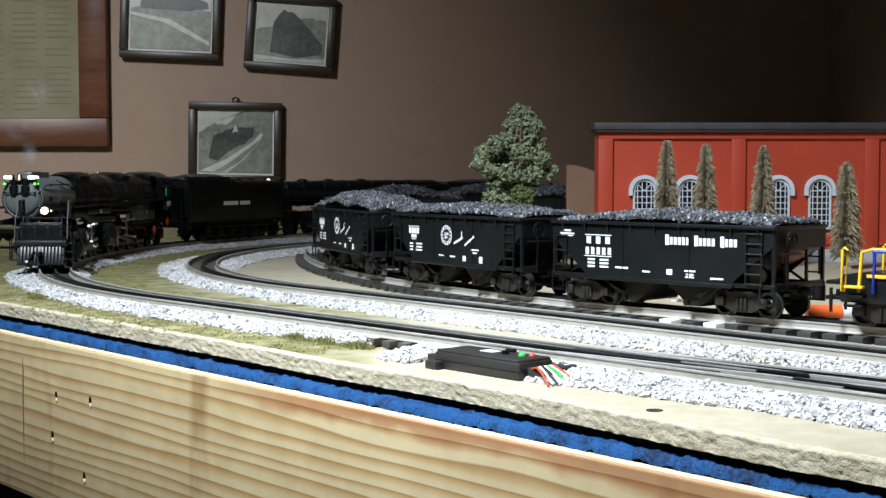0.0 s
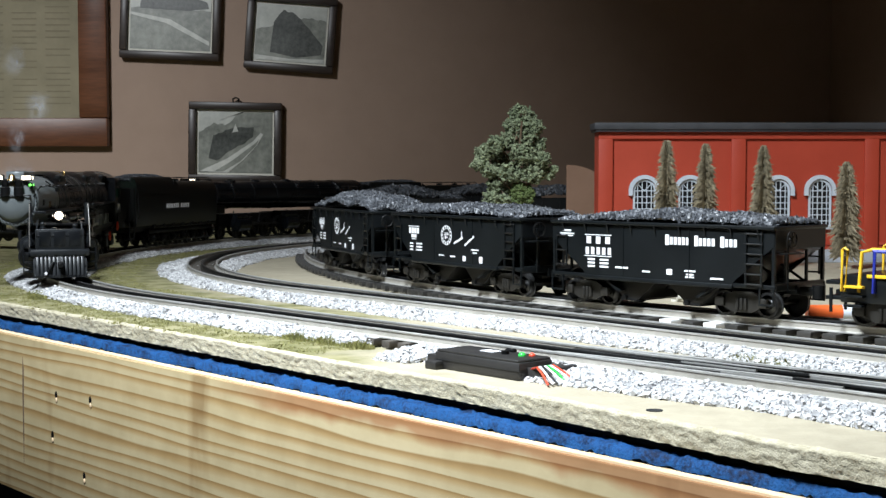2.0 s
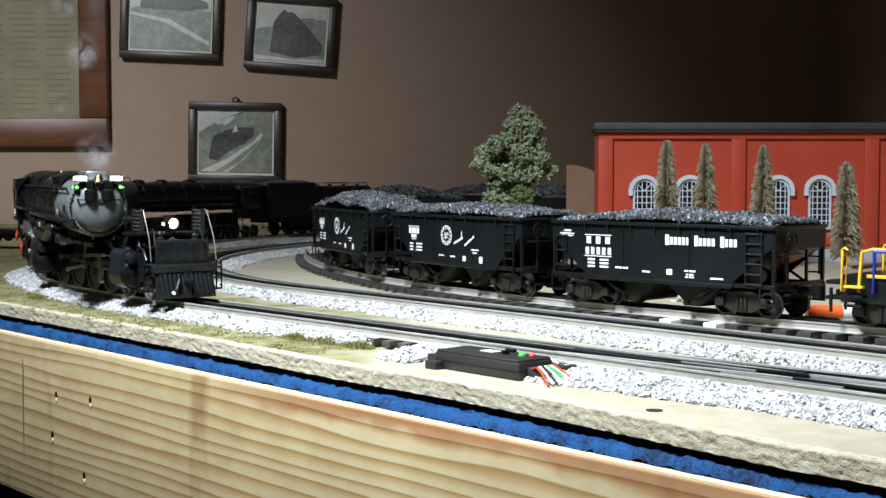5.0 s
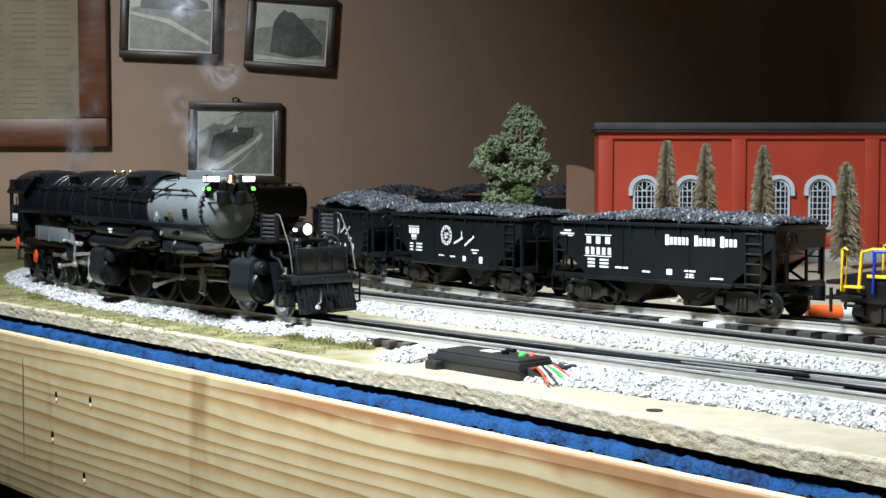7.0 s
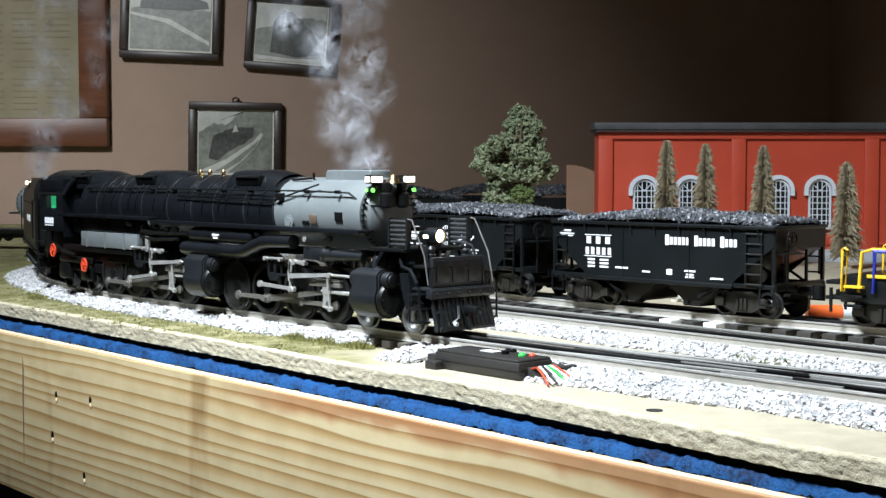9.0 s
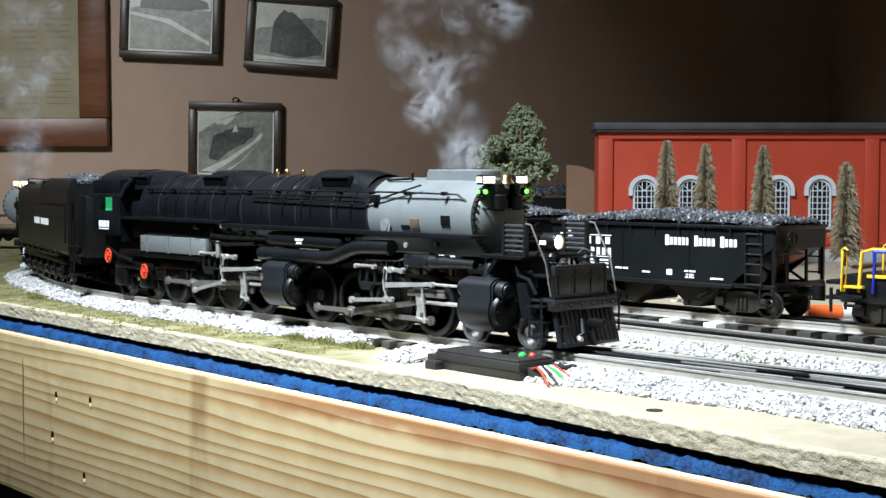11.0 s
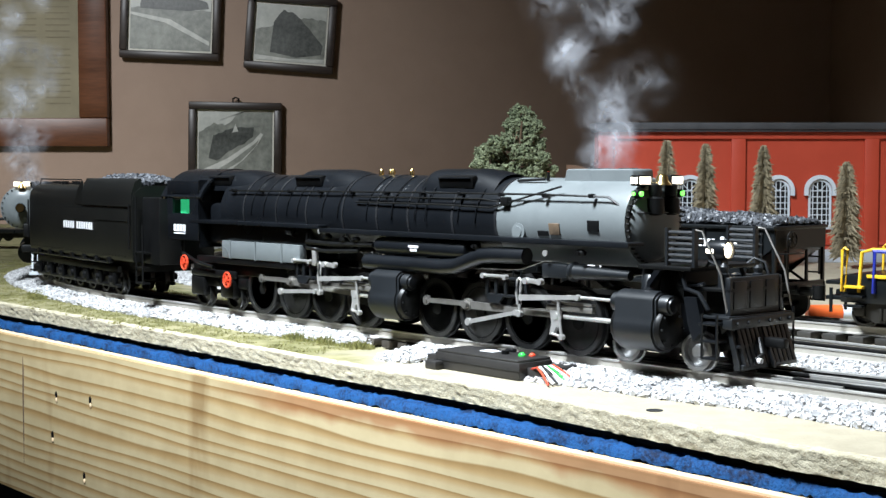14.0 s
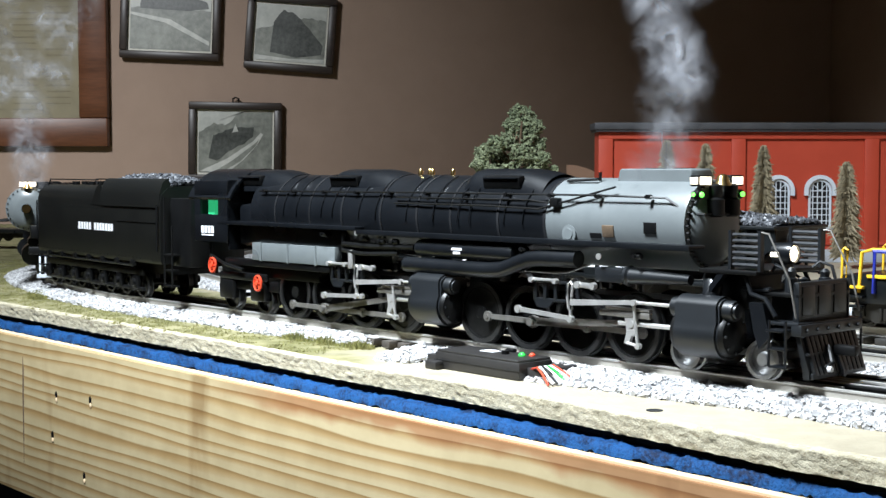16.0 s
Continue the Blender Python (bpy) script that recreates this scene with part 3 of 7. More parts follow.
def run_at(t):
    """Smooth, never backwards, between the entries of RUN."""
    ts, ys = [r[0] for r in RUN], [r[1] for r in RUN]
    i = min(max(0, next((k for k in range(len(ts) - 1) if ts[k + 1] >= t), len(ts) - 2)), len(ts) - 2)

    def slope(k):
        if k <= 0 or k >= len(ts) - 1:
            return (ys[1] - ys[0]) / (ts[1] - ts[0]) if k <= 0 else 0.0
        a, b = (ys[k] - ys[k - 1]) / (ts[k] - ts[k - 1]), (ys[k + 1] - ys[k]) / (ts[k + 1] - ts[k])
        return 0.0 if a * b <= 0 else 2 * a * b / (a + b)
    h = ts[i + 1] - ts[i]
    u = (t - ts[i]) / h
    return (ys[i] * (1 + 2 * u) * (1 - u) ** 2 + h * slope(i) * u * (1 - u) ** 2 + ys[i + 1] * u * u * (3 - 2 * u) + h * slope(i + 1) * u * u * (u - 1))


def ride(line, s, half):
    """The pose of a vehicle whose two pivots stand half before and behind s."""
    (x0, y0, _), (x1, y1, _) = line.at(s - half), line.at(s + half)
    return pose((x0 + x1) / 2, (y0 + y1) / 2, 0, 0, 0, math.degrees(math.atan2(y1 - y0, x1 - x0)))


def wheel_bm(r, tread=0.0045, flange=0.0011, spokes=0, y=0.0159):
    """One wheelset's axle and two wheels about the origin, with spokes or a plate."""
    b = BM()
    for sg in (-1, 1):
        y0, y1 = sg * (y - 0.0005), sg * (y + tread)
        inner = r * 0.80
        prof = [(y0, inner), (y0, r + flange), (y0 + sg * 0.0009, r + flange * 0.8), (y0 + sg * 0.0012, r), (y1, r - 0.0002), (y1, inner)]
        if sg < 0:
            prof = prof[::-1]
        rings = []
        seg = 28
        for a, rad in prof:
            rings.append([b.verts.new((math.cos(k * math.tau / seg) * rad, a, math.sin(k * math.tau / seg) * rad)) for k in range(seg)])
        for p, q in zip(rings, rings[1:] + rings[:1]):
            for k in range(seg):
                b.faces.new((p[k], p[(k + 1) % seg], q[(k + 1) % seg], q[k]))
        ym = (y0 + y1) / 2
        if spokes:
            for k in range(spokes):
                a = k * 360 / spokes
                c, s = math.cos(radians(a)), math.sin(radians(a))
                box(b, r * 0.66, 0.0016, r * 0.09, c * r * 0.5, ym, s * r * 0.5, 0, (0, -a, 0))
            cyl(b, r * 0.22, tread * 1.1, 0, ym, 0, "Y", 14)
            # counterweight
            prism(b, [(math.cos(q) * r * k, math.sin(q) * r * k) for q, k in [(radians(g), 0.82) for g in range(145, 216, 10)] + [(radians(215), 0.6), (radians(180), 0.5), (radians(145), 0.6)]], 0.0022, "Y", ym)
        else:
            lathe(b, [(y0 + sg * 0.0014, r * 0.82), (y0 + sg * 0.0022, r * 0.5), (y0 + sg * 0.003, r * 0.35), (y1, r * 0.3)][::sg], "Y", 0, 0, 0, 28)
    cyl(b, r * 0.16, 2 * y + 0.006, 0, 0, 0, "Y", 10)
    bmesh.ops.recalc_face_normals(b, faces=b.faces)
    return b


DRIVER_R, CRANK = 0.0180, 0.0082
ROLL_R = 0.0142      # the drivers slip a little and turn faster than they roll
ECC_R, ECC_LEAD = 0.0055, radians(100)
ROD_L, ECC_L = 0.0735, 0.0400
ROLLERS = []   # (part, x, z, radius, phase)
RODS = []      # (part, kind, x, y, z, phase, side)


def bars(parent, mat, words, x0, x1, z0, z1, y, face, gap=0.22):
    """Lettering as plain upright bars on a side of a vehicle: words is the number of letters of each word."""
    total = sum(words) + 0.9 * (len(words) - 1)
    cell = (x1 - x0) / total
    x = x0
    for w in words:
        b = BM()
        for k in range(w):
            box(b, cell * (1 - gap), 0.0003, z1 - z0, x + cell * (k + 0.5), y, (z0 + z1) / 2)
        part("lettering", b, mat, parent, "white lettering as plain bars")
        x += cell * (w + 0.9)


def engine_unit(parent, x0, name, lead, phase):
    """Frame, cylinders, wheels and rods of one engine, about the middle of its four driving axles."""
    e = new(name)
    e.parent = parent
    e.location = (x0, 0, 0)
    b = BM()
    for sg in (-1, 1):
        box(b, 0.165, 0.003, 0.012, 0.005, sg * 0.012, 0.020, 0.0006)
    box(b, 0.15, 0.026, 0.008, 0.0, 0, 0.030)
    part("frame", b, M_FRAME, e)
    xs = [0.05795, 0.0193, -0.0193, -0.05795]
    wm = None
    for x in xs:
        if wm is None:
            w = part("driving_wheelset", wheel_bm(DRIVER_R, 0.0042, 0.0010, 15), M_FRAME, e, "black spoked driving wheels with steel tyres")
            ty = []
            for sg in (-1, 1):
                tb = BM()
                y1 = sg * 0.0203
                lathe(tb, [(y1 - sg * 0.0008, DRIVER_R + 0.0001), (y1 + sg * 0.0001, DRIVER_R + 0.00005), (y1 + sg * 0.0001, DRIVER_R * 0.86), (y1 - sg * 0.0008, DRIVER_R * 0.86)][::sg], "Y", 0, 0, 0, 32)
                ty.append(part("tyre", tb, M_TYRE, w, "worn steel tyre"))
            wm = (w, ty)
        else:
            w = again(wm[0], e)
            for y in wm[1]:
                again(y, w)
        w.location = (x, 0, DRIVER_R)
        ROLLERS.append((w, x, DRIVER_R, ROLL_R, phase))
    # cylinders with valve chests ahead of the drivers
    cx, jx = 0.105, (0.1105 if lead else 0.0960)
    for sg in (-1, 1):
        # one jacket round the cylinder and the valve chest above it
        low = [(sg * (0.0250 + math.cos(radians(a)) * 0.0125), 0.0208 + math.sin(radians(a)) * 0.0125) for a in range(-150, 31, 15)]
        up = [(sg * (0.0285 + math.cos(radians(a)) * 0.0078), 0.0338 + math.sin(radians(a)) * 0.0062) for a in range(15, 136, 15)]
        b = prism(BM(), low + up + [(sg * 0.013, 0.036), (sg * 0.013, 0.020)], 0.0270, "X", jx)
        bmesh.ops.bevel(b, geom=[e for e in b.edges if abs(e.verts[0].co.x - e.verts[1].co.x) < 1e-6], offset=0.0012, segments=2, affect="EDGES")
        c = part("cylinder", b, M_CYL, e, "satin black cylinder and valve chest jacket")
        b = lathe(BM(), [(-0.0165, 0.003), (-0.0160, 0.0105), (-0.0140, 0.0112), (0.0140, 0.0112), (0.0158, 0.0100), (0.0165, 0.006), (0.0173, 0.0045), (0.0173, 0.002)], "X", jx, sg * 0.0250, 0.0208, 28)
        part("cylinder_head", b, M_FRAME, c)
        b = lathe(BM(), [(-0.0190, 0.0030), (-0.0180, 0.0050), (0.0172, 0.0052), (0.0190, 0.0048), (0.0192, 0.0036), (0.0202, 0.0034), (0.0206, 0.001)], "X", jx, sg * 0.0285, 0.0330, 24)
        part("valve_chest", b, M_CYL, c)
        for k in range(8):
            a = k * math.tau / 8
            part("bolt", cyl(BM(), 0.0007, 0.0016, jx + 0.0163, sg * 0.0250 + math.cos(a) * 0.0085, 0.0208 + math.sin(a) * 0.0085, "X", 6), M_LOCO, c)
        # steam elbow on the jacket
        b = tube(BM(), [(jx + 0.002, sg * 0.0250, 0.0380), (jx + 0.002, sg * 0.0245, 0.0440), (jx - 0.001, sg * 0.0210, 0.0480), (jx - 0.004, sg * 0.0150, 0.0490)], [0.0052, 0.0050, 0.0046, 0.0042], 14)
        part("steam_elbow", b, M_CYL, c)
        part("piston_rod", cyl(BM(), 0.0013, 0.044, cx - 0.030, sg * 0.0255, 0.0215, "X", 10), M_STEEL, e, "bright steel piston rod")
        part("valve_stem", cyl(BM(), 0.0009, 0.032, cx - 0.031, sg * 0.0285, 0.0330, "X", 10), M_STEEL, e, "bright steel valve stem")
        b = BM()
        box(b, 0.034, 0.0032, 0.0030, cx - 0.047, sg * 0.0262, 0.0262, 0.0004)
        box(b, 0.030, 0.0030, 0.0014, cx - 0.045, sg * 0.0262, 0.0290, 0.0003)
        part("crosshead_guide", b, M_ROD, e, "steel crosshead guide bar")
        # hanger frame with lightening holes, and the pinned bar over it
        b = BM()
        zs = ((0.0300, 0.0016), (0.0400, 0.0016))
        for z, h in zs:
            box(b, 0.034, 0.0022, h, cx - 0.096, sg * 0.0262, z, 0.0004)
        for x in (-0.112, -0.1045, -0.0965, -0.0875, -0.080):
            box(b, 0.0026, 0.0022, 0.0104, cx + x, sg * 0.0262, 0.0350, 0.0004)
        prism(b, [(cx - 0.113, 0.0300), (cx - 0.098, 0.0300), (cx - 0.102, 0.0255), (cx - 0.110, 0.0255)], 0.0022, "Y", sg * 0.0262)
        part("valve_gear_bracket", b, M_CYL, e, "dark cast hanger with openings")
        b = BM()
        box(b, 0.0180, 0.0018, 0.0016, cx - 0.104, sg * 0.0285, 0.0412, 0.0004)
        for x in (-0.113, -0.095):
            cyl(b, 0.0015, 0.0028, cx + x, sg * 0.0288, 0.0408, "Y", 12)
        part("pinned_bar", b, M_STEEL, e, "small bright pinned bar")
        # slotted expansion link hanging from its pin, and the tapered radius rod
        lx = cx - 0.084
        b = BM()
        for q in (-1, 1):
            tube(b, [(lx + q * 0.0016, sg * 0.0285, 0.0395), (lx + q * 0.0016 - 0.0008, sg * 0.0285, 0.0330), (lx + q * 0.0013, sg * 0.0285, 0.0262)], 0.0008, 6)
        tube(b, [(lx - 0.0016, sg * 0.0285, 0.0395), (lx, sg * 0.0285, 0.0410), (lx + 0.0016, sg * 0.0285, 0.0395)], 0.0008, 6)
        tube(b, [(lx, sg * 0.0285, 0.0262), (lx + 0.0004, sg * 0.0285, 0.0210)], 0.0010, 6)
        cyl(b, 0.0019, 0.0026, lx + 0.0004, sg * 0.0288, 0.0210, "Y", 12)
        part("expansion_link", b, M_STEEL, e, "slotted steel expansion link")
        b = prism(BM(), [(lx + 0.001, 0.0318), (lx + 0.001, 0.0285), (cx - 0.040, 0.0318), (cx - 0.037, 0.0328), (cx - 0.040, 0.0340)], 0.0012, "Y", sg * 0.0296)
        cyl(b, 0.0017, 0.0024, cx - 0.0385, sg * 0.0298, 0.0329, "Y", 12)
        part("radius_rod", b, M_STEEL, e, "tapered bright radius rod")
        b = BM()
        box(b, 0.0120, 0.0016, 0.0028, cx - 0.073, sg * 0.0285, 0.0398, 0.0005, (0, 4, 0))
        for x in (-0.0785, -0.0675):
            cyl(b, 0.0019, 0.0028, cx + x, sg * 0.0288, 0.0398, "Y", 12)
        part("reverse_arm", b, M_STEEL, e, "short bright reverse arm")
        # side rod: joins the four crank pins
        b = BM()
        prism(b, [(-0.058, 0.0013), (-0.0386, 0.0017), (-0.0193, 0.0014), (0.0, 0.0019), (0.0193, 0.0014), (0.0386, 0.0017), (0.058, 0.0013), (0.058, -0.0013), (0.0193, -0.0014), (0.0, -0.0017), (-0.0193, -0.0014), (-0.058, -0.0013)], 0.0013, "Y")
        for x in xs:
            cyl(b, 0.0030, 0.0019, x, 0, 0, "Y", 16)
            cyl(b, 0.0013, 0.0030, x, 0, 0, "Y", 8)
        r = part("side_rod", b, M_ROD, e, "oiled side rod joining four driving wheels")
        RODS.append((r, "side", 0, sg * 0.0222, DRIVER_R, phase + (math.pi / 2 if sg > 0 else 0), cx))
        b = BM()
        prism(b, [(-ROD_L, 0.0023), (0.0, 0.0015), (0.0, -0.0015), (-ROD_L, -0.0023)], 0.0014, "Y")
        cyl(b, 0.0036, 0.0022, -ROD_L, 0, 0, "Y", 16)
        cyl(b, 0.0022, 0.0050, -ROD_L, sg * 0.001, 0, "Y", 12)
        cyl(b, 0.0024, 0.002, 0, 0, 0, "Y", 12)
        r = part("main_rod", b, M_ROD, e, "oiled steel main rod")
        RODS.append((r, "main", 0, sg * 0.0242, DRIVER_R, phase + (math.pi / 2 if sg > 0 else 0), cx))
        b = BM()
        prism(b, [(-0.0040, 0.0040), (0.0040, 0.0040), (0.0030, -0.0020), (0.0030, -0.0060), (0.0010, -0.0062), (-0.0010, -0.0105), (-0.0040, -0.0105), (-0.0024, -0.0040)], 0.0022, "Y")
        cyl(b, 0.0020, 0.0030, 0.0005, 0, 0, "Y", 12)
        r = part("crosshead", b, M_STEEL, e, "bright steel crosshead")
        RODS.append((r, "cross", 0, sg * 0.0264, 0.0215, phase + (math.pi / 2 if sg > 0 else 0), cx))
        b = BM()
        tube(b, [(0.0065, sg * 0.0024, -0.0110), (0.0048, sg * 0.0024, 0.0), (0.0035, sg * 0.0024, 0.0110)], 0.0009, 6)
        tube(b, [(-0.001, sg * 0.0020, -0.0098), (0.0065, sg * 0.0020, -0.0110)], 0.0009, 6)
        cyl(b, 0.0016, 0.0026, 0.0065, sg * 0.0022, -0.0110, "Y", 12)
        part("combination_lever", b, M_STEEL, r, "slim bright combination lever")
        b = BM()
        prism(b, [(-ECC_L, 0.0013), (0.0, 0.0011), (0.0, -0.0011), (-ECC_L, -0.0013)], 0.0012, "Y")
        cyl(b, 0.0022, 0.0022, -ECC_L, 0, 0, "Y", 12)
        cyl(b, 0.0017, 0.0022, 0, 0, 0, "Y", 12)
        r = part("eccentric_rod", b, M_STEEL, e, "bright steel eccentric rod")
        RODS.append((r, "ecc", 0, sg * 0.0280, DRIVER_R, phase + (math.pi / 2 if sg > 0 else 0), cx))
        # brake rigging and springs between the wheels
        b = BM()
        for x in (0.0386, 0.0, -0.0386):
            box(b, 0.004, 0.004, 0.016, x, sg * 0.014, 0.018, 0.0006)
        box(b, 0.11, 0.003, 0.003, 0, sg * 0.0145, 0.0075, 0.0005)
        part("brake_rigging", b, M_FRAME, e)
    if lead:
        tr = part("lead_truck_frame", box(BM(), 0.068, 0.024, 0.006, 0.1125, 0, 0.0125, 0.001), M_FRAME, e)
        wl = None
        for x in (0.0925, 0.1385):
            if wl is None:
                w = wl = part("truck_wheelset", wheel_bm(0.0098, 0.0042, 0.0012), M_DISC, e, "bright steel disc wheels")
            else:
                w = again(wl, e)
            w.location = (x, 0, 0.0098)
            ROLLERS.append((w, x, 0.0098, 0.0098, phase))
    return e


def big_engine():
    t = tagged(new("steam_locomotive"), "large black articulated steam locomotive with grey smokebox", "locomotive", "trains")
    X = 0.242   # the leading driving axle of the front engine lies this far ahead of the rear engine's middle
    rear = engine_unit(t, 0.0, "rear_engine", False, 3.27)
    front = engine_unit(t, 0.184, "front_engine", True, 1.96)
    # boiler
    zc = 0.0730
    prof = [(-0.345, 0.0225), (-0.345, 0.0258), (-0.20, 0.0258), (-0.195, 0.0262), (-0.06, 0.0243), (-0.0585, 0.0243)]
    boiler = part("boiler", lathe(BM(), [(x + X, r) for x, r in prof], "X", 0, 0, zc, 48), M_LOCO, t, "glossy black boiler jacket")
    smoke = part("smokebox", lathe(BM(), [(x + X, r) for x, r in [(-0.058, 0.0238), (-0.058, 0.0243), (0.036, 0.0240), (0.038, 0.0236), (0.0385, 0.0215), (0.0378, 0.0205)]], "X", 0, 0, zc, 48), M_GREY, t, "graphite grey smokebox")
    b = BM()
    lathe(b, [(X + 0.0372, 0.0205), (X + 0.0395, 0.0198), (X + 0.0425, 0.0165), (X + 0.0445, 0.008), (X + 0.0448, 0.001)], "X", 0, 0, zc, 40)
    door = part("smokebox_door", b, M_GREY, smoke, "domed grey smokebox door")
    b = BM()
    for k in range(40):
        a = k * math.tau / 40
        cyl(b, 0.0007, 0.0018, X + 0.0392, math.cos(a) * 0.0222, zc + math.sin(a) * 0.0222, "X", 6)
    part("bolt_ring", b, M_FRAME, smoke, "ring of dark bolts")
    for x, r in ((-0.0585, 0.0247), (-0.095, 0.0251), (-0.135, 0.0256), (-0.165, 0.0261), (-0.20, 0.0264), (-0.24, 0.0262), (-0.275, 0.0262), (-0.315, 0.0262)):
        b = BM()
        lathe(b, [(x + X - 0.0009, r - 0.001), (x + X - 0.0009, r), (x + X + 0.0009, r), (x + X + 0.0009, r - 0.001)], "X", 0, 0, zc, 48)
        part("boiler_band", b, M_BAND, boiler)
    # firebox sides
    b = BM()
    box(b, 0.125, 0.050, 0.030, X - 0.300, 0, 0.063, 0.004)
    part("firebox", b, M_LOCO, t)
    # saddle-shaped sand domes flowing out of the jacket, with a recessed step on each flank
    for x, ln, at in ((-0.0985, 0.066, 0.02), (-0.2310, 0.064, -0.22), (-0.345, 0.062, -0.16)):
        vs, fs = [], []
        nx, na = 25, 33
        for i in range(nx):
            u = i / (nx - 1)
            rise = min(1.0, u / 0.10) ** 0.6 if u < 0.5 else 1 - max(0.0, (u - 0.60) / 0.40) ** 1.5
            for j in range(na):
                a = radians(-54 + 108 * j / (na - 1))
                q = abs(math.degrees(a))
                side = 1.0 if q < 24 else max(0.0, 1 - ((q - 24) / 30) ** 1.3)
                r = 0.0250 + 0.0045 * rise * side + 0.0012 * side - 0.0010 * (1 - side)
                flat = 0.0012 * rise * max(0.0, 1 - q / 30)
                vs.append((X + x + (u - 0.5) * ln, math.sin(a) * r, zc + math.cos(a) * r - flat))
        for i in range(nx - 1):
            for j in range(na - 1):
                k = i * na + j
                fs.append((k, k + na, k + na + 1, k + 1))
        dome = raw("sand_dome", vs, fs, M_LOCO, t, True)
        dome["label"] = "glossy black saddle sand dome"
        for sg in (-1, 1):
            b = BM()
            box(b, ln * 0.46, 0.0050, 0.0070, x + X + ln * at, sg * 0.0176, 0.0948, 0.0008, (sg * -12, 0, 0))
            part("dome_step", b, M_FRAME, dome)
            b = BM()
            box(b, ln * 0.42, 0.0060, 0.0008, x + X + ln * at, sg * 0.0184, 0.0970, 0.0002)
            part("step_tread", b, M_LOCO, dome)
    # stack casing
    b = BM()
    prism(b, [(X - 0.020, 0.0925), (X - 0.018, 0.1012), (X - 0.017, 0.1022), (X + 0.030, 0.1022), (X + 0.031, 0.1012), (X + 0.0315, 0.0925)], 0.017, "Y")
    bmesh.ops.bevel(b, geom=list(b.edges), offset=0.0007, segments=1, affect="EDGES")
    part("stack_casing", b, M_GREY, t, "long grey twin stack casing")
    for x in (0.0, 0.020):
        part("stack", lathe(BM(), [(0.0965, 0.0055), (0.1026, 0.0055), (0.1026, 0.0042), (0.100, 0.004)], "Z", x + X, 0, 0, 20), M_FRAME, t)
    # running boards with edge
    for sg in (-1, 1):
        b = BM()
        box(b, 0.265, 0.0125, 0.0018, X - 0.085, sg * 0.0250, 0.0628, 0.0004)
        box(b, 0.265, 0.0009, 0.0030, X - 0.085, sg * 0.0315, 0.0624, 0.0002)
        box(b, 0.160, 0.009, 0.0018, X - 0.298, sg * 0.0268, 0.0648, 0.0004)
        box(b, 0.160, 0.0009, 0.0026, X - 0.298, sg * 0.0315, 0.0645, 0.0002)
        part("running_board", b, M_LOCO, t)
        # handrail with stanchions and a second pipe below
        b = BM()
        y = sg * 0.0245
        tube(b, [(X - 0.335, y, 0.0875), (X - 0.15, y, 0.0882), (X - 0.02, y * 0.96, 0.0880), (X + 0.026, y * 0.94, 0.0872), (X + 0.040, y * 0.80, 0.078)], 0.00065, 6)
        for k in range(11):
            x = X - 0.33 + k * 0.0345
            cyl(b, 0.0012, 0.004, x, y * 0.96, 0.0876, "Y", 8)
        part("handrail", b, M_FRAME, t)
        b = BM()
        tube(b, [(X - 0.185, sg * 0.0262, 0.0815), (X - 0.10, sg * 0.0262, 0.0812), (X - 0.062, sg * 0.0255, 0.080), (X - 0.040, sg * 0.0240, 0.0850), (X - 0.010, sg * 0.0205, 0.0925)], 0.0006, 6)
        tube(b, [(X - 0.185, sg * 0.0256, 0.0850), (X - 0.07, sg * 0.0250, 0.0850), (X - 0.055, sg * 0.0245, 0.0835)], 0.0005, 6)
        box(b, 0.006, 0.004, 0.005, X - 0.050, sg * 0.0240, 0.0838, 0.0006)
        part("boiler_pipe", b, M_FRAME, t)
        # air reservoirs and the bent delivery pipe
        b = BM()
        lathe(b, [(-0.163, 0.003), (-0.162, 0.0048), (-0.159, 0.0054), (-0.082, 0.0054), (-0.079, 0.0048), (-0.078, 0.003)], "X", X, sg * 0.0255, 0.0545, 20)
        tank = part("air_tank", b, M_LOCO, t)
        for k in range(2):
            part("decal", box(BM(), 0.0090 - 0.003 * k, 0.0005, 0.0014, X - 0.123, sg * 0.0309, 0.0553 - 0.0022 * k), M_WHITE, tank, "small white decal as plain bar")
        b = BM()
        tube(b, [(X - 0.172, sg * 0.0275, 0.0440), (X - 0.150, sg * 0.0275, 0.0440), (X - 0.100, sg * 0.0275, 0.0440), (X - 0.088, sg * 0.0275, 0.0450), (X - 0.066, sg * 0.0275, 0.0520), (X - 0.055, sg * 0.0275, 0.0530), (X - 0.030, sg * 0.0270, 0.0535)], 0.0047, 16)
        part("steam_pipe", b, M_LOCO, t)
        b = box(BM(), 0.0190, 0.0080, 0.0080, X - 0.008, sg * 0.0245, 0.0462, 0.0010)
        part("exhaust_box", b, M_CYL, t, "dark grey exhaust box")
        b = lathe(BM(), [(0.0, 0.0040), (0.001, 0.0054), (0.003, 0.0056), (0.004, 0.0044), (0.020, 0.0036), (0.042, 0.0026)], "X", X + 0.001, sg * 0.0240, 0.0462, 18)
        part("exhaust_pipe", b, M_CYL, t)
        # grey ash pan side with ribs
        b = BM()
        box(b, 0.096, 0.006, 0.0125, X - 0.293, sg * 0.0245, 0.0450, 0.0004)
        for k in range(3):
            box(b, 0.0016, 0.007, 0.0135, X - 0.33 + k * 0.032, sg * 0.0245, 0.0450)
        part("ash_pan", b, M_GREY, t, "pale grey ash pan side")
        b = BM()
        box(b, 0.135, 0.006, 0.005, X - 0.310, sg * 0.0235, 0.0365, 0.0008)
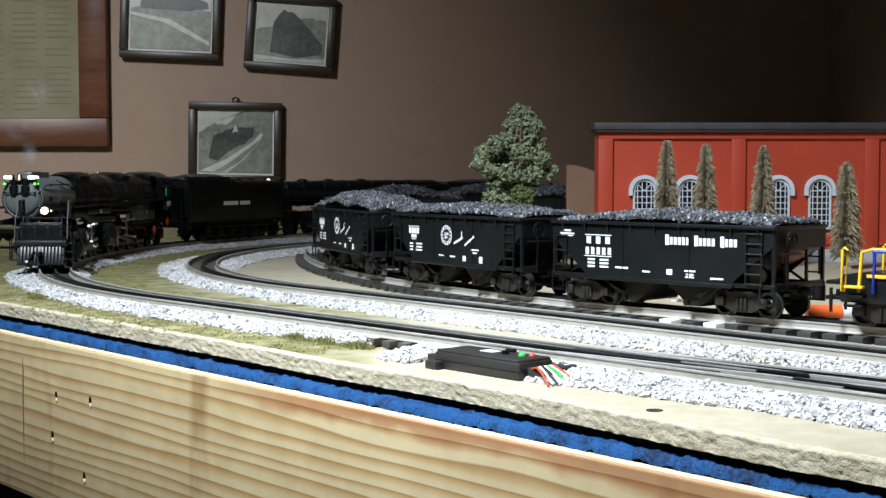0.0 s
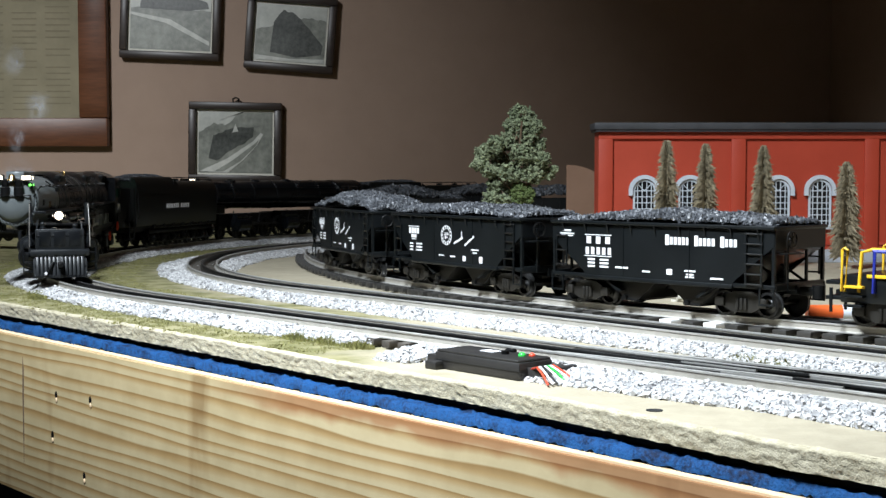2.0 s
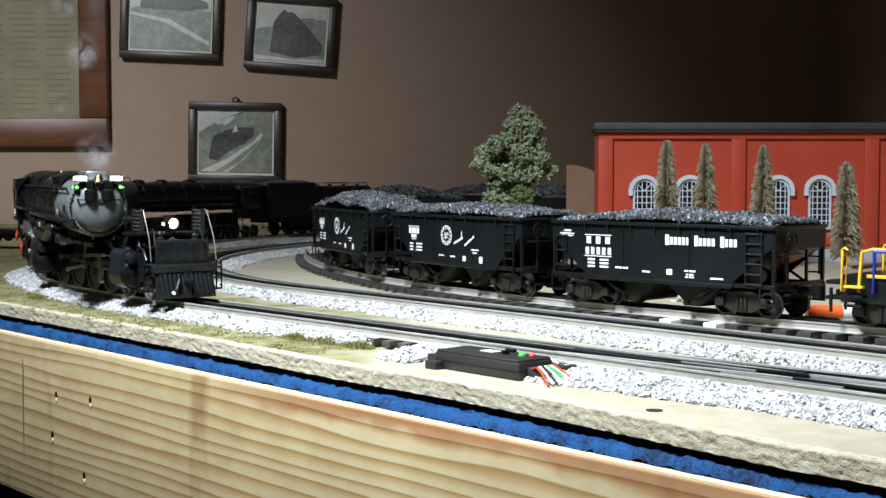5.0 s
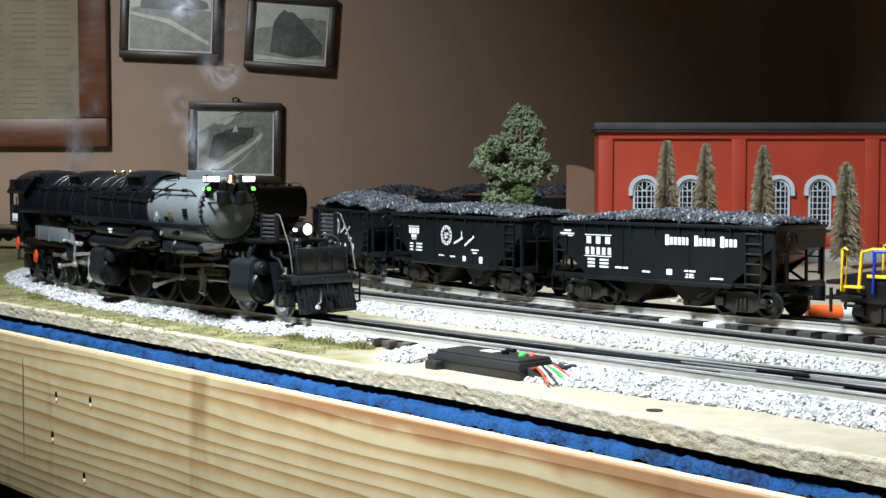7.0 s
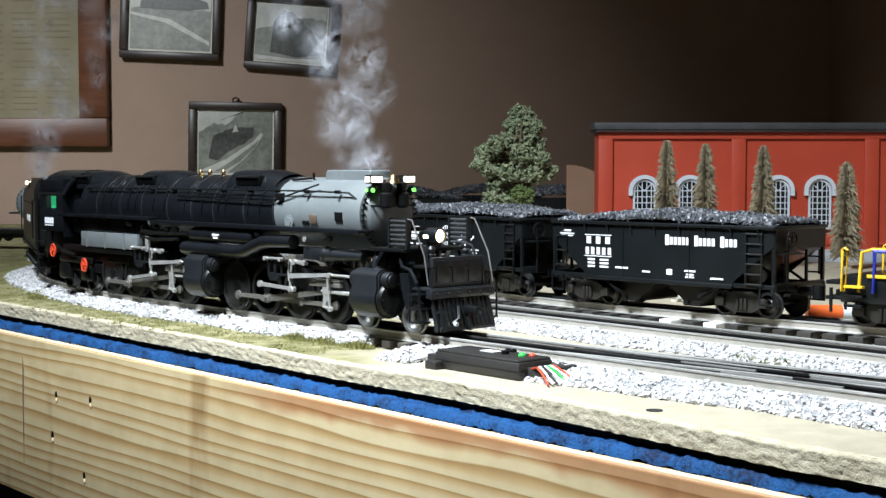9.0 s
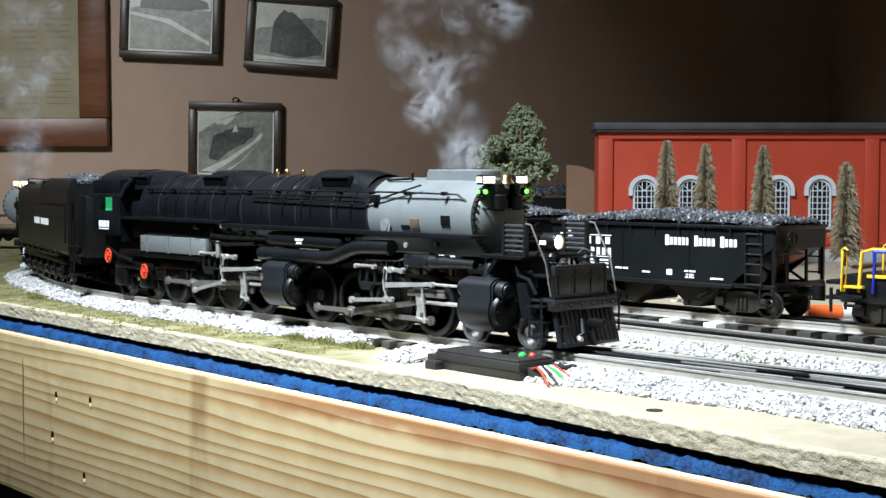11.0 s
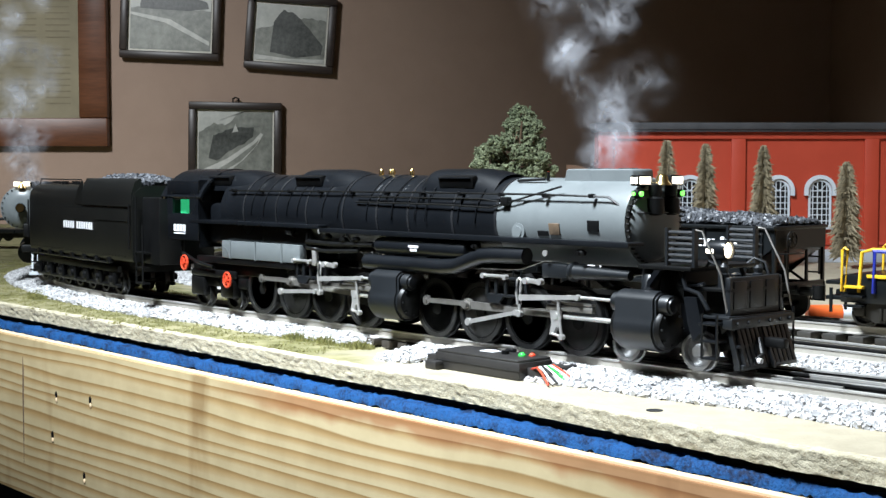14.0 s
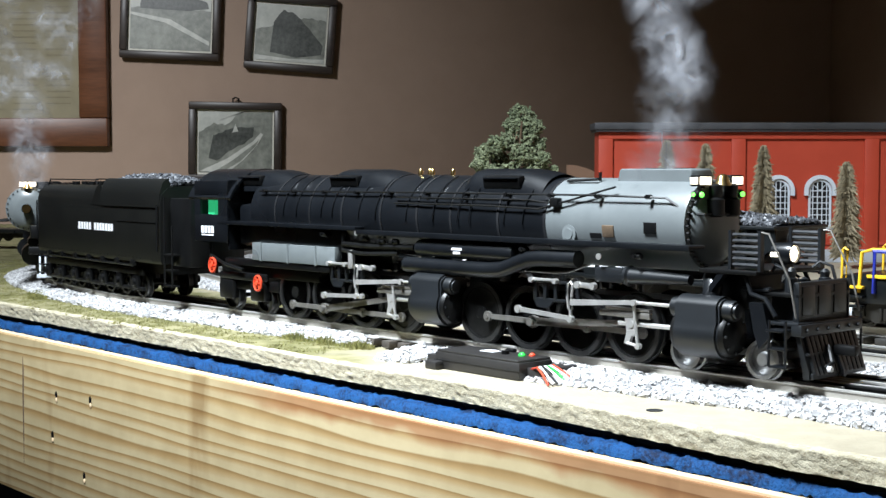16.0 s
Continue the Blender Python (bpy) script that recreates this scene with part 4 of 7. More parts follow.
        box(b, 0.120, 0.0030, 0.0080, X - 0.330, sg * 0.0200, 0.0300, 0.0008)
        part("ash_pan_rail", b, M_FRAME, t)
        # red wheels of the valves by the trailing truck
        for x, z in ((-0.388, 0.0330), (-0.330, 0.0230)):
            b = BM()
            for k in range(16):
                a0, a1 = k * math.tau / 16, (k + 1) * math.tau / 16
                tube(b, [(math.cos(a0) * 0.0045, 0, math.sin(a0) * 0.0052), (math.cos(a1) * 0.0045, 0, math.sin(a1) * 0.0052)], 0.0009, 6)
            for a in (0, 60, 120):
                box(b, 0.009, 0.0012, 0.0011, 0, 0, 0, 0, (0, a, 0))
            cyl(b, 0.0016, 0.003, 0, 0, 0, "Y", 10)
            h = part("valve_wheel", b, M_RED, t, "bright red spoked valve wheel")
            h.location = (x + X, sg * 0.0305, z)
        # grey patches and hand holes on the smokebox
        for x, z, sx, sz, m in ((0.0165, 0.0715, 0.008, 0.006, M_FRAME), (-0.012, 0.0690, 0.008, 0.0065, M_BARK), (-0.021, 0.0665, 0.008, 0.003, M_FRAME)):
            b = BM()
            a = math.asin((z - zc) / 0.0242)
            box(b, sx, 0.0012, sz, x + X, sg * 0.0241 * math.cos(a), z, 0.0003, (math.degrees(a) * sg, 0, 0))
            part("inspection_cover", b, m, smoke)
        b = BM()
        lathe(b, [(0.0, 0.0052), (0.0014, 0.005), (0.0016, 0.0032), (0.002, 0.003)][::1], "Y", X - 0.040, 0.0229, 0.0668, 20)
        if sg < 0:
            bmesh.ops.scale(b, vec=(1, -1, 1), verts=b.verts)
        part("washout_port", b, M_GREY, smoke)
        # injector plumbing under the cab side
        for run, r in (([(X - 0.395, sg * 0.0275, 0.056), (X - 0.395, sg * 0.0275, 0.040), (X - 0.375, sg * 0.028, 0.034), (X - 0.352, sg * 0.028, 0.031)], 0.0013),
                       ([(X - 0.235, sg * 0.028, 0.060), (X - 0.235, sg * 0.029, 0.050), (X - 0.215, sg * 0.029, 0.0485), (X - 0.18, sg * 0.028, 0.050)], 0.0013),
                       ([(X - 0.235, sg * 0.0285, 0.054), (X - 0.205, sg * 0.0285, 0.0535), (X - 0.165, sg * 0.0275, 0.0545)], 0.0017)):
            part("injector_pipe", tube(BM(), run, r, 8), M_FRAME, t)
        b = BM()
        box(b, 0.004, 0.003, 0.012, X - 0.226, sg * 0.0285, 0.0445, 0.0006)
        part("reverse_lever", b, M_STEEL, t)
    # sand pipes down the boiler's flanks
    for x in (-0.075, -0.090, -0.118, -0.128, -0.150, -0.175, -0.205, -0.222, -0.250, -0.262, -0.290, -0.305):
        for sg in (-1, 1):
            r = 0.0250 if x > -0.1 else 0.0262
            b = BM()
            tube(b, [(X + x + 0.004 * (1 - k / 7), sg * math.cos(radians(72 - k * 11)) * (r + 0.0002), zc + math.sin(radians(72 - k * 11)) * (r + 0.0002)) for k in range(8)], 0.00042, 6)
            part("sand_pipe", b, M_LOCO, t)
    # small valves and fittings along the running board
    for x, z in ((-0.212, 0.0585), (-0.195, 0.0570), (-0.182, 0.0575), (-0.070, 0.0575), (0.012, 0.0570), (-0.255, 0.0600)):
        for sg in (-1, 1):
            b = BM()
            lathe(b, [(-0.003, 0.0012), (-0.0015, 0.0020), (0.0015, 0.0020), (0.003, 0.0012)], "X", X + x, sg * 0.0285, z, 10)
            cyl(b, 0.0010, 0.004, X + x, sg * 0.0300, z, "Y", 8)
            part("valve", b, M_FRAME, t)
    for x, z in ((-0.2175, 0.0618), (-0.012, 0.0560)):
        part("gauge_lamp", lathe(BM(), [(-0.0004, 0.0018), (0.0006, 0.0016), (0.001, 0.0006)], "Y", X + x, -0.0312, z, 10), M_STEEL, t, "bright small fitting")
    # brass pops and lamps on the boiler top
    b = BM()
    for x, y in ((-0.186, 0.004), (-0.186, -0.004), (-0.179, 0), (-0.160, 0)):
        lathe(b, [(0.097, 0.0016), (0.1012, 0.0016), (0.1024, 0.0009), (0.1030, 0.0004)], "Z", x + X, y, 0, 10)
    part("safety_valve", b, M_BRASS, t, "polished brass safety valves")
    b = BM()
    tube(b, [(X - 0.052, -0.012, 0.0955), (X - 0.03, -0.012, 0.0965)], 0.0009, 6)
    cyl(b, 0.0009, 0.005, X - 0.030, -0.010, 0.098, "Z", 8)
    part("whistle", b, M_FRAME, t)
    part("whistle_cap", cyl(BM(), 0.0007, 0.0016, X - 0.030, -0.010, 0.1000, "Z", 8), M_RED, t, "small red whistle cap")
    # cab
    cab = new("cab")
    cab.parent = t
    x0, x1 = X - 0.410, X - 0.366
    b = BM()
    for sg in (-1, 1):
        # side sheet round the window
        box(b, x1 - x0, 0.0016, 0.020, (x0 + x1) / 2, sg * 0.0310, 0.0600, 0.0004)
        box(b, x1 - x0, 0.0016, 0.010, (x0 + x1) / 2, sg * 0.0310, 0.0895, 0.0004)
        box(b, 0.012, 0.0016, 0.0155, x1 - 0.006, sg * 0.0310, 0.0772)
        box(b, 0.008, 0.0016, 0.0155, x0 + 0.004, sg * 0.0310, 0.0772)
    box(b, 0.0016, 0.0604, 0.050, x1 - 0.001, 0, 0.070)
    box(b, x1 - x0 - 0.003, 0.060, 0.002, (x0 + x1) / 2, 0, 0.0505)
    part("cab_sides", b, M_LOCO, cab)
    b = BM()
    arc = [(math.sin(radians(a)) * 0.036, 0.0660 + math.cos(radians(a)) * 0.0374) for a in range(-64, 65, 8)]
    prism(b, arc + [(u * 0.97, v - 0.0018) for u, v in arc[::-1]], x1 - x0 + 0.012, "X", (x0 + x1) / 2 - 0.002)
    part("cab_roof", b, M_LOCO, cab)
    b = BM()
    box(b, 0.009, 0.0508, 0.016, x0 + 0.0135, 0, 0.076)
    part("cab_glow", b, M_CABG, cab, "green lit cab interior")
    for sg in (-1, 1):
        b = BM()
        for k in range(4):
            box(b, 0.0032, 0.0004, 0.0052, X - 0.3985 + k * 0.0044, sg * 0.0320, 0.0590)
        box(b, 0.016, 0.0004, 0.0009, X - 0.392, sg * 0.0320, 0.0550)
        part("lettering", b, M_WHITE, cab, "white road number as plain bars")
    # trailing truck
    b = BM()
    box(b, 0.075, 0.044, 0.008, X - 0.355, 0, 0.0200, 0.0015)
    for sg in (-1, 1):
        box(b, 0.018, 0.008, 0.014, X - 0.378, sg * 0.022, 0.016, 0.002)
        box(b, 0.018, 0.008, 0.014, X - 0.338, sg * 0.022, 0.016, 0.002)
        box(b, 0.060, 0.004, 0.006, X - 0.357, sg * 0.024, 0.026, 0.002)
    part("trailing_truck", b, M_FRAME, t)
    for x in (-0.378, -0.336):
        w = part("truck_wheelset", wheel_bm(0.0105, 0.0042, 0.0012), M_TYRE, t)
        w.location = (x + X, 0, 0.0105)
        ROLLERS.append((w, x + X, 0.0105, 0.0105, 0.0))
    # number boards, bell, class lamps at the smokebox front
    for sg in (-1, 1):
        b = BM()
        box(b, 0.0055, 0.0105, 0.0058, X + 0.0405, sg * 0.0135, 0.0960, 0.0006)
        nb = part("number_board", b, M_FRAME, t)
        b = BM()
        box(b, 0.0006, 0.0088, 0.0040, X + 0.0434, sg * 0.0135, 0.0960)
        for k in range(4):
            box(b, 0.0008, 0.0005, 0.0034, X + 0.0387 + k * 0.0012, sg * 0.0189, 0.0960)
        part("lit_glass", b, M_WHITE_L, nb, "lit white number glass")
        b = BM()
        lathe(b, [(0.0, 0.0016), (0.002, 0.0024), (0.0045, 0.0024), (0.005, 0.0018)], "X", X + 0.0385, sg * 0.0172, 0.0890, 14)
        lamp = part("class_lamp", b, M_FRAME, t)
        b = BM()
        cyl(b, 0.0013, 0.0012, X + 0.0440, sg * 0.0172, 0.0890, "X", 12)
        cyl(b, 0.0010, 0.0012, X + 0.0408, sg * 0.0196, 0.0890, "Y", 12)
        part("lens", b, M_GREEN_L, lamp, "green class lamp lens")
        # air pumps on the smokebox front
        b = BM()
        lathe(b, [(0.0775, 0.003), (0.0785, 0.0048), (0.0865, 0.0048), (0.0875, 0.003), (0.0895, 0.0035), (0.0935, 0.0035), (0.0945, 0.002)], "Z", X + 0.0445, sg * 0.0065, 0, 18)
        part("air_pump", b, M_FRAME, t)
    b = BM()
    lathe(b, [(0.0935, 0.0047), (0.0942, 0.0044), (0.0955, 0.0034), (0.0980, 0.0029), (0.0990, 0.0020), (0.0994, 0.0006)], "Z", X + 0.0440, 0, 0, 20)
    part("bell", b, M_BRASS, t, "polished brass bell")
    b = BM()
    tube(b, [(X + 0.0450, -0.0165, 0.0790), (X + 0.0465, 0, 0.0790), (X + 0.0450, 0.0165, 0.0790)], 0.0006, 6)
    for y in (-0.0165, 0, 0.0165):
        cyl(b, 0.0008, 0.005, X + 0.0435, y, 0.0790, "X", 6)
    part("front_handrail", b, M_FRAME, smoke)

    # the front engine's deck, pilot and lamp: it swings under the boiler
    FX = 0.058
    b = BM()
    box(b, 0.034, 0.058, 0.0022, FX + 0.0660, 0, 0.0520, 0.0005)
    box(b, 0.024, 0.044, 0.0020, FX + 0.0900, 0, 0.0420, 0.0005)
    box(b, 0.020, 0.030, 0.018, FX + 0.058, 0, 0.042, 0.001)
    part("front_deck", b, M_FRAME, front)
    b = BM()
    box(b, 0.003, 0.044, 0.020, FX + 0.1000, 0, 0.0385, 0.001)
    for sg in (-1, 1):
        box(b, 0.0020, 0.0014, 0.0190, FX + 0.1010, sg * 0.0212, 0.0385, 0.0003)
    shield = part("cooler_shield", b, M_CYL, front)
    for y in (-0.0135, 0.0, 0.0135):
        part("shield_panel", box(BM(), 0.0014, 0.0105, 0.0140, FX + 0.1014, y, 0.0395, 0.0004), M_LOCO, shield)
    part("cooler_box", box(BM(), 0.016, 0.030, 0.013, FX + 0.090, 0, 0.0350, 0.001), M_FRAME, front)
    # lower deck clutter: lamp bracket, pump heads, hose and brake stand
    for y, h in ((-0.0150, 0.0120), (0.0140, 0.0100), (-0.0050, 0.0070)):
        b = lathe(BM(), [(0.0430, 0.0030), (0.0430 + h * 0.55, 0.0030), (0.0430 + h * 0.6, 0.0020), (0.0430 + h * 0.85, 0.0026), (0.0430 + h, 0.0010)], "Z", FX + 0.0930, y, 0, 14)
        part("pump_head", b, M_CYL, front)
    for sg in (-1, 1):
        b = tube(BM(), [(FX + 0.0840, sg * 0.0170, 0.0530), (FX + 0.0870, sg * 0.0190, 0.0560), (FX + 0.0930, sg * 0.0200, 0.0540), (FX + 0.0960, sg * 0.0205, 0.0440)], 0.0009, 8)
        part("deck_pipe", b, M_CYL, front)
    b = BM()
    box(b, 0.006, 0.053, 0.0056, FX + 0.1035, 0, 0.0262, 0.0008)
    box(b, 0.018, 0.053, 0.0016, FX + 0.0960, 0, 0.0288, 0.0004)
    for y in (-0.022, -0.013, -0.004, 0.005, 0.014, 0.022):
        cyl(b, 0.0010, 0.0014, FX + 0.1069, y, 0.0262, "X", 8)
    part("buffer_beam", b, M_CYL, front)
    for sg in (-1, 1):
        coil = None
        for k in range(6):
            if coil is None:
                coil = o = part("cooling_coil", tube(BM(), [(FX + 0.066, sg * 0.0255, 0.0555), (FX + 0.083, sg * 0.0255, 0.0555)], 0.0010, 8), M_COIL, front, "thin cooling pipe with its sheen coloured in as grey")
            else:
                o = again(coil, front, 0, 0, k * 0.0029)
        for x in (0.066, 0.083):
            part("coil_bracket", box(BM(), 0.0016, 0.003, 0.0195, FX + x, sg * 0.0255, 0.0625), M_CYL, front)
        b = BM()
        tube(b, [(FX + 0.084, sg * 0.0265, 0.0715), (FX + 0.088, sg * 0.0265, 0.0710), (FX + 0.1000, sg * 0.0270, 0.0500), (FX + 0.1040, sg * 0.0272, 0.0320)], 0.0005, 8)
        part("handrail", b, M_ROD, front, "steel front handrail")
        b = BM()
        for k in range(3):
            box(b, 0.010, 0.009, 0.0012, FX + 0.098 - k * 0.001, sg * 0.0285, 0.0090 + k * 0.0085, 0.0003)
        tube(b, [(FX + 0.102, sg * 0.0325, 0.031), (FX + 0.102, sg * 0.0325, 0.009)], 0.0007, 6)
        tube(b, [(FX + 0.093, sg * 0.0325, 0.031), (FX + 0.093, sg * 0.0325, 0.009)], 0.0007, 6)
        part("front_step", b, M_LOCO, front)
        b = BM()
        prism(b, [(FX + 0.060, 0.0505), (FX + 0.064, 0.0505), (FX + 0.055, 0.040), (FX + 0.052, 0.040)], 0.004, "Y", sg * 0.027)
        tube(b, [(FX + 0.074, sg * 0.025, 0.0505), (FX + 0.078, sg * 0.026, 0.042), (FX + 0.086, sg * 0.026, 0.040), (FX + 0.092, sg * 0.026, 0.032)], 0.0012, 8)
        tube(b, [(FX + 0.070, sg * 0.022, 0.044), (FX + 0.084, sg * 0.024, 0.044), (FX + 0.090, sg * 0.027, 0.045)], 0.001, 8)
        prism(b, [(FX + 0.078, 0.038), (FX + 0.086, 0.038), (FX + 0.090, 0.022), (FX + 0.084, 0.016), (FX + 0.081, 0.024)], 0.004, "Y", sg * 0.026)
        part("front_plumbing", b, M_LOCO, front)
    # slatted pilot
    pil = new("pilot")
    pil.parent = front
    b = BM()
    prism(b, [(FX + 0.1035, 0.0250), (FX + 0.1055, 0.0250), (FX + 0.1135, 0.0060), (FX + 0.1135, 0.0035), (FX + 0.1095, 0.0035), (FX + 0.1095, 0.0060)], 0.0018, "Y", 0)
    for sg in (-1, 1):
        prism(b, [(FX + 0.1015, 0.0250), (FX + 0.1035, 0.0250), (FX + 0.1095, 0.0060), (FX + 0.1095, 0.0035), (FX + 0.1060, 0.0035), (FX + 0.1060, 0.0060)], 0.003, "Y", sg * 0.0225)
    box(b, 0.004, 0.046, 0.0028, FX + 0.1090, 0, 0.0050, 0.0005)
    box(b, 0.004, 0.046, 0.0030, FX + 0.1030, 0, 0.0240, 0.0005)
    box(b, 0.003, 0.046, 0.0012, FX + 0.1068, 0, 0.0150)
    part("pilot_frame", b, M_CYL, pil)
    part("pilot_back", box(BM(), 0.0012, 0.042, 0.019, FX + 0.1030, 0, 0.0140, 0, (0, -19, 0)), M_FRAME, pil)
    sl = None
    for k in range(12):
        if sl is None:
            b = BM()
            box(b, 0.0034, 0.0029, 0.020, 0, 0, 0, 0.0004, (0, -19, 0))
            o = sl = part("slat", b, M_CYL, pil)
        else:
            o = again(sl, pil)
        o.location = (FX + 0.1068, -0.0200 + k * 0.00364, 0.0145)
    b = BM()
    box(b, 0.012, 0.005, 0.005, FX + 0.114, 0, 0.0160, 0.0012)
    tube(b, [(FX + 0.108, -0.006, 0.018), (FX + 0.113, -0.010, 0.011), (FX + 0.111, -0.013, 0.008)], 0.0013, 8)
    part("coupler", b, M_FRAME, front)
    b = BM()
    cyl(b, 0.0014, 0.002, FX + 0.1135, -0.0130, 0.0080, "X", 10)
    part("hose_cap", b, M_WHITE, front, "bright hose end")
    # headlamp
    b = BM()
    lathe(b, [(-0.0085, 0.0035), (-0.0075, 0.0050), (0.0015, 0.0055), (0.0035, 0.0050), (0.0035, 0.0042), (0.002, 0.0040)], "X", FX + 0.0815, 0, 0.0605, 24)
    box(b, 0.008, 0.006, 0.0055, FX + 0.0785, 0, 0.0545, 0.0008)
    head = part("headlamp", b, M_LOCO, front)
    part("lamp_glass", lathe(BM(), [(0.0010, 0.0038), (0.0022, 0.0039), (0.0034, 0.0026), (0.0038, 0.0008)], "X", FX + 0.0815, 0, 0.0605, 20), M_HEAD_L, head, "bright warm headlamp glass")
    b = BM()
    for sg in (-1, 1):
        box(b, 0.0045, 0.0004, 0.0022, FX + 0.0770, sg * 0.0056, 0.0600)
    part("number_plate", b, M_WHITE_L, head, "small lit number plate as plain bar")
    return t, front


def tender(label, L, zt, coal, letters):
    """A long tender on many wheels, about its middle."""
    t = tagged(new("tender"), label, "tender", "trains")
    b = BM()
    n = 14
    side = [(0.0305, 0.0300), (0.0315, 0.0330), (0.0315, zt - 0.013), (0.0300, zt - 0.006), (0.0250, zt - 0.0015), (0.0200, zt)]
    sect = side + [(-y, z) for y, z in side[::-1]]
    prism(b, sect, L * 0.995, "X", 0)
    part("body", b, M_TENDER, t)
    # raised coal bunker towards the front
    b = BM()
    bx0, bx1 = L * 0.06, L * 0.495
    sect2 = [(0.0320, zt - 0.016), (0.0320, zt - 0.006), (0.0285, zt + 0.0035), (0.0245, zt + 0.0060), (0.0235, zt + 0.0055), (0.022, zt - 0.004),
             (-0.022, zt - 0.004), (-0.0235, zt + 0.0055), (-0.0245, zt + 0.0060), (-0.0285, zt + 0.0035), (-0.0320, zt - 0.006), (-0.0320, zt - 0.016)]
    prism(b, sect2, bx1 - bx0, "X", (bx0 + bx1) / 2)
    for sg in (-1, 1):
        prism(b, [(bx0, zt - 0.016), (bx0, zt + 0.004), (bx0 - 0.010, zt - 0.003), (bx0 - 0.020, zt - 0.016)], 0.0012, "Y", sg * 0.0313)
    part("coal_bunker", b, M_TENDER, t)
    for sg in (-1, 1):
        b = BM()
        box(b, L * 0.42, 0.0006, 0.0008, L * 0.27, sg * 0.0322, zt - 0.016)
        box(b, L * 0.30, 0.0006, 0.0006, L * 0.33, sg * 0.0318, 0.062)
        part("seam_strip", b, M_TENDER, t)
        b = BM()
        for k in range(7):
            box(b, 0.006, 0.004, 0.005, -L * 0.40 + k * L * 0.115, sg * 0.0300, 0.0290, 0.0006)
        tube(b, [(-L * 0.46, sg * 0.031, 0.0270), (L * 0.30, sg * 0.031, 0.0270)], 0.0009, 6)
        part("under_pipe", b, M_FRAME, t)
        # cast side frame of the truck
        b = BM()
        box(b, L * 0.80, 0.004, 0.0060, -L * 0.09, sg * 0.0235, 0.0215, 0.0010)
        box(b, L * 0.80, 0.004, 0.0030, -L * 0.09, sg * 0.0235, 0.0075, 0.0008)
        part("truck_side_frame", b, M_FRAME, t)
        jb = None
        for k in range(7):
            x = -L * 0.46 + k * L * 0.122
            if jb is None:
                b = BM()
                box(b, 0.009, 0.004, 0.011, 0, 0, 0, 0.0012)
                cyl(b, 0.0030, 0.004, 0, sg * 0.0025, 0, "Y", 12)
                o = jb = part("axle_box", b, M_FRAME, t)
            else:
                o = again(jb, t)
            o.location = (x, sg * 0.0255, 0.0130)
        # grab irons and steps
        for x in (-L * 0.488, L * 0.488):
            part("grab_iron", tube(BM(), [(x, sg * 0.0335, 0.040), (x, sg * 0.0335, zt - 0.014)], 0.0007, 6), M_FRAME, t)
        for k in range(3):
            part("step", box(BM(), 0.010, 0.006, 0.001, -L * 0.475, sg * 0.0290, 0.010 + k * 0.0075), M_FRAME, t)
        if letters:
            bars(t, M_WHITE, (5, 7), -L * 0.13, L * 0.155, 0.0528, 0.0588, sg * 0.0318, sg, 0.3)
    wm = None
    for k in range(7):
        x = -L * 0.46 + k * L * 0.122
        if wm is None:
            w = wm = part("tender_wheelset", wheel_bm(0.0105, 0.0042, 0.0012), M_TYRE, t)
        else:
            w = again(wm, t)
        w.location = (x, 0, 0.0105)
        ROLLERS.append((w, x, 0.0105, 0.0105, 0.3 * k))
    b = BM()
    box(b, L * 0.96, 0.040, 0.010, 0, 0, 0.0262)
    part("underframe", b, M_FRAME, t)
    # front bulkhead and gangway towards the cab
    b = BM()
    box(b, 0.034, 0.046, 0.052, L / 2 + 0.016, 0, 0.055, 0.001)
    part("front_bulkhead", b, M_FRAME, t)
    for sg in (-1, 1):
        part("grab_iron", tube(BM(), [(L / 2 + 0.003, sg * 0.030, 0.014), (L / 2 + 0.003, sg * 0.030, 0.082)], 0.0007, 6), M_FRAME, t)
        part("grab_iron", tube(BM(), [(L / 2 + 0.016, sg * 0.030, 0.014), (L / 2 + 0.016, sg * 0.030, 0.060)], 0.0007, 6), M_FRAME, t)
        for k in range(3):
            part("gangway_step", box(BM(), 0.014, 0.007, 0.0012, L / 2 + 0.0095, sg * 0.0275, 0.014 + k * 0.012), M_FRAME, t)
        # rivet rows on the tank side
        b = BM()
        for k in range(34):
            for z in (0.0335, zt - 0.0185):
                box(b, 0.0007, 0.0006, 0.0007, -L * 0.47 + k * L * 0.0275, sg * 0.0316, z)
        part("rivet_row", b, M_TENDER, t)
    # rear deck: hatch, rails, vents
    b = BM()
    for k in range(5):
        cyl(b, 0.0035, 0.004, -L * 0.44 + k * L * 0.07, (-1) ** k * 0.008, zt + 0.001, "Z", 12)
    tube(b, [(-L * 0.49, -0.022, zt - 0.001), (-L * 0.47, -0.022, zt + 0.005), (-L * 0.05, -0.022, zt + 0.0045)], 0.0006, 6)
    tube(b, [(-L * 0.49, 0.022, zt - 0.001), (-L * 0.47, 0.022, zt + 0.005), (-L * 0.05, 0.022, zt + 0.0045)], 0.0006, 6)
    part("deck_fitting", b, M_FRAME, t)
    if coal:
        rng = np.random.default_rng(11)
        n = 2600
        x = rng.uniform(bx0 + 0.002, bx1 - 0.004, n)
        y = rng.uniform(-0.021, 0.021, n)
        z = zt + 0.001 + 0.0070 * (1 - (y / 0.023) ** 2) * np.clip((bx1 + 0.01 - x) / 0.05, 0.3, 1) + rng.uniform(-0.001, 0.001, n)
        v, f = stones(np.c_[x, y, z], 0.0014, rng, True)
        tagged(raw("coal", v, f, M_COAL, t), kind="stuff")["label"] = "heaped glossy coal"
    return t


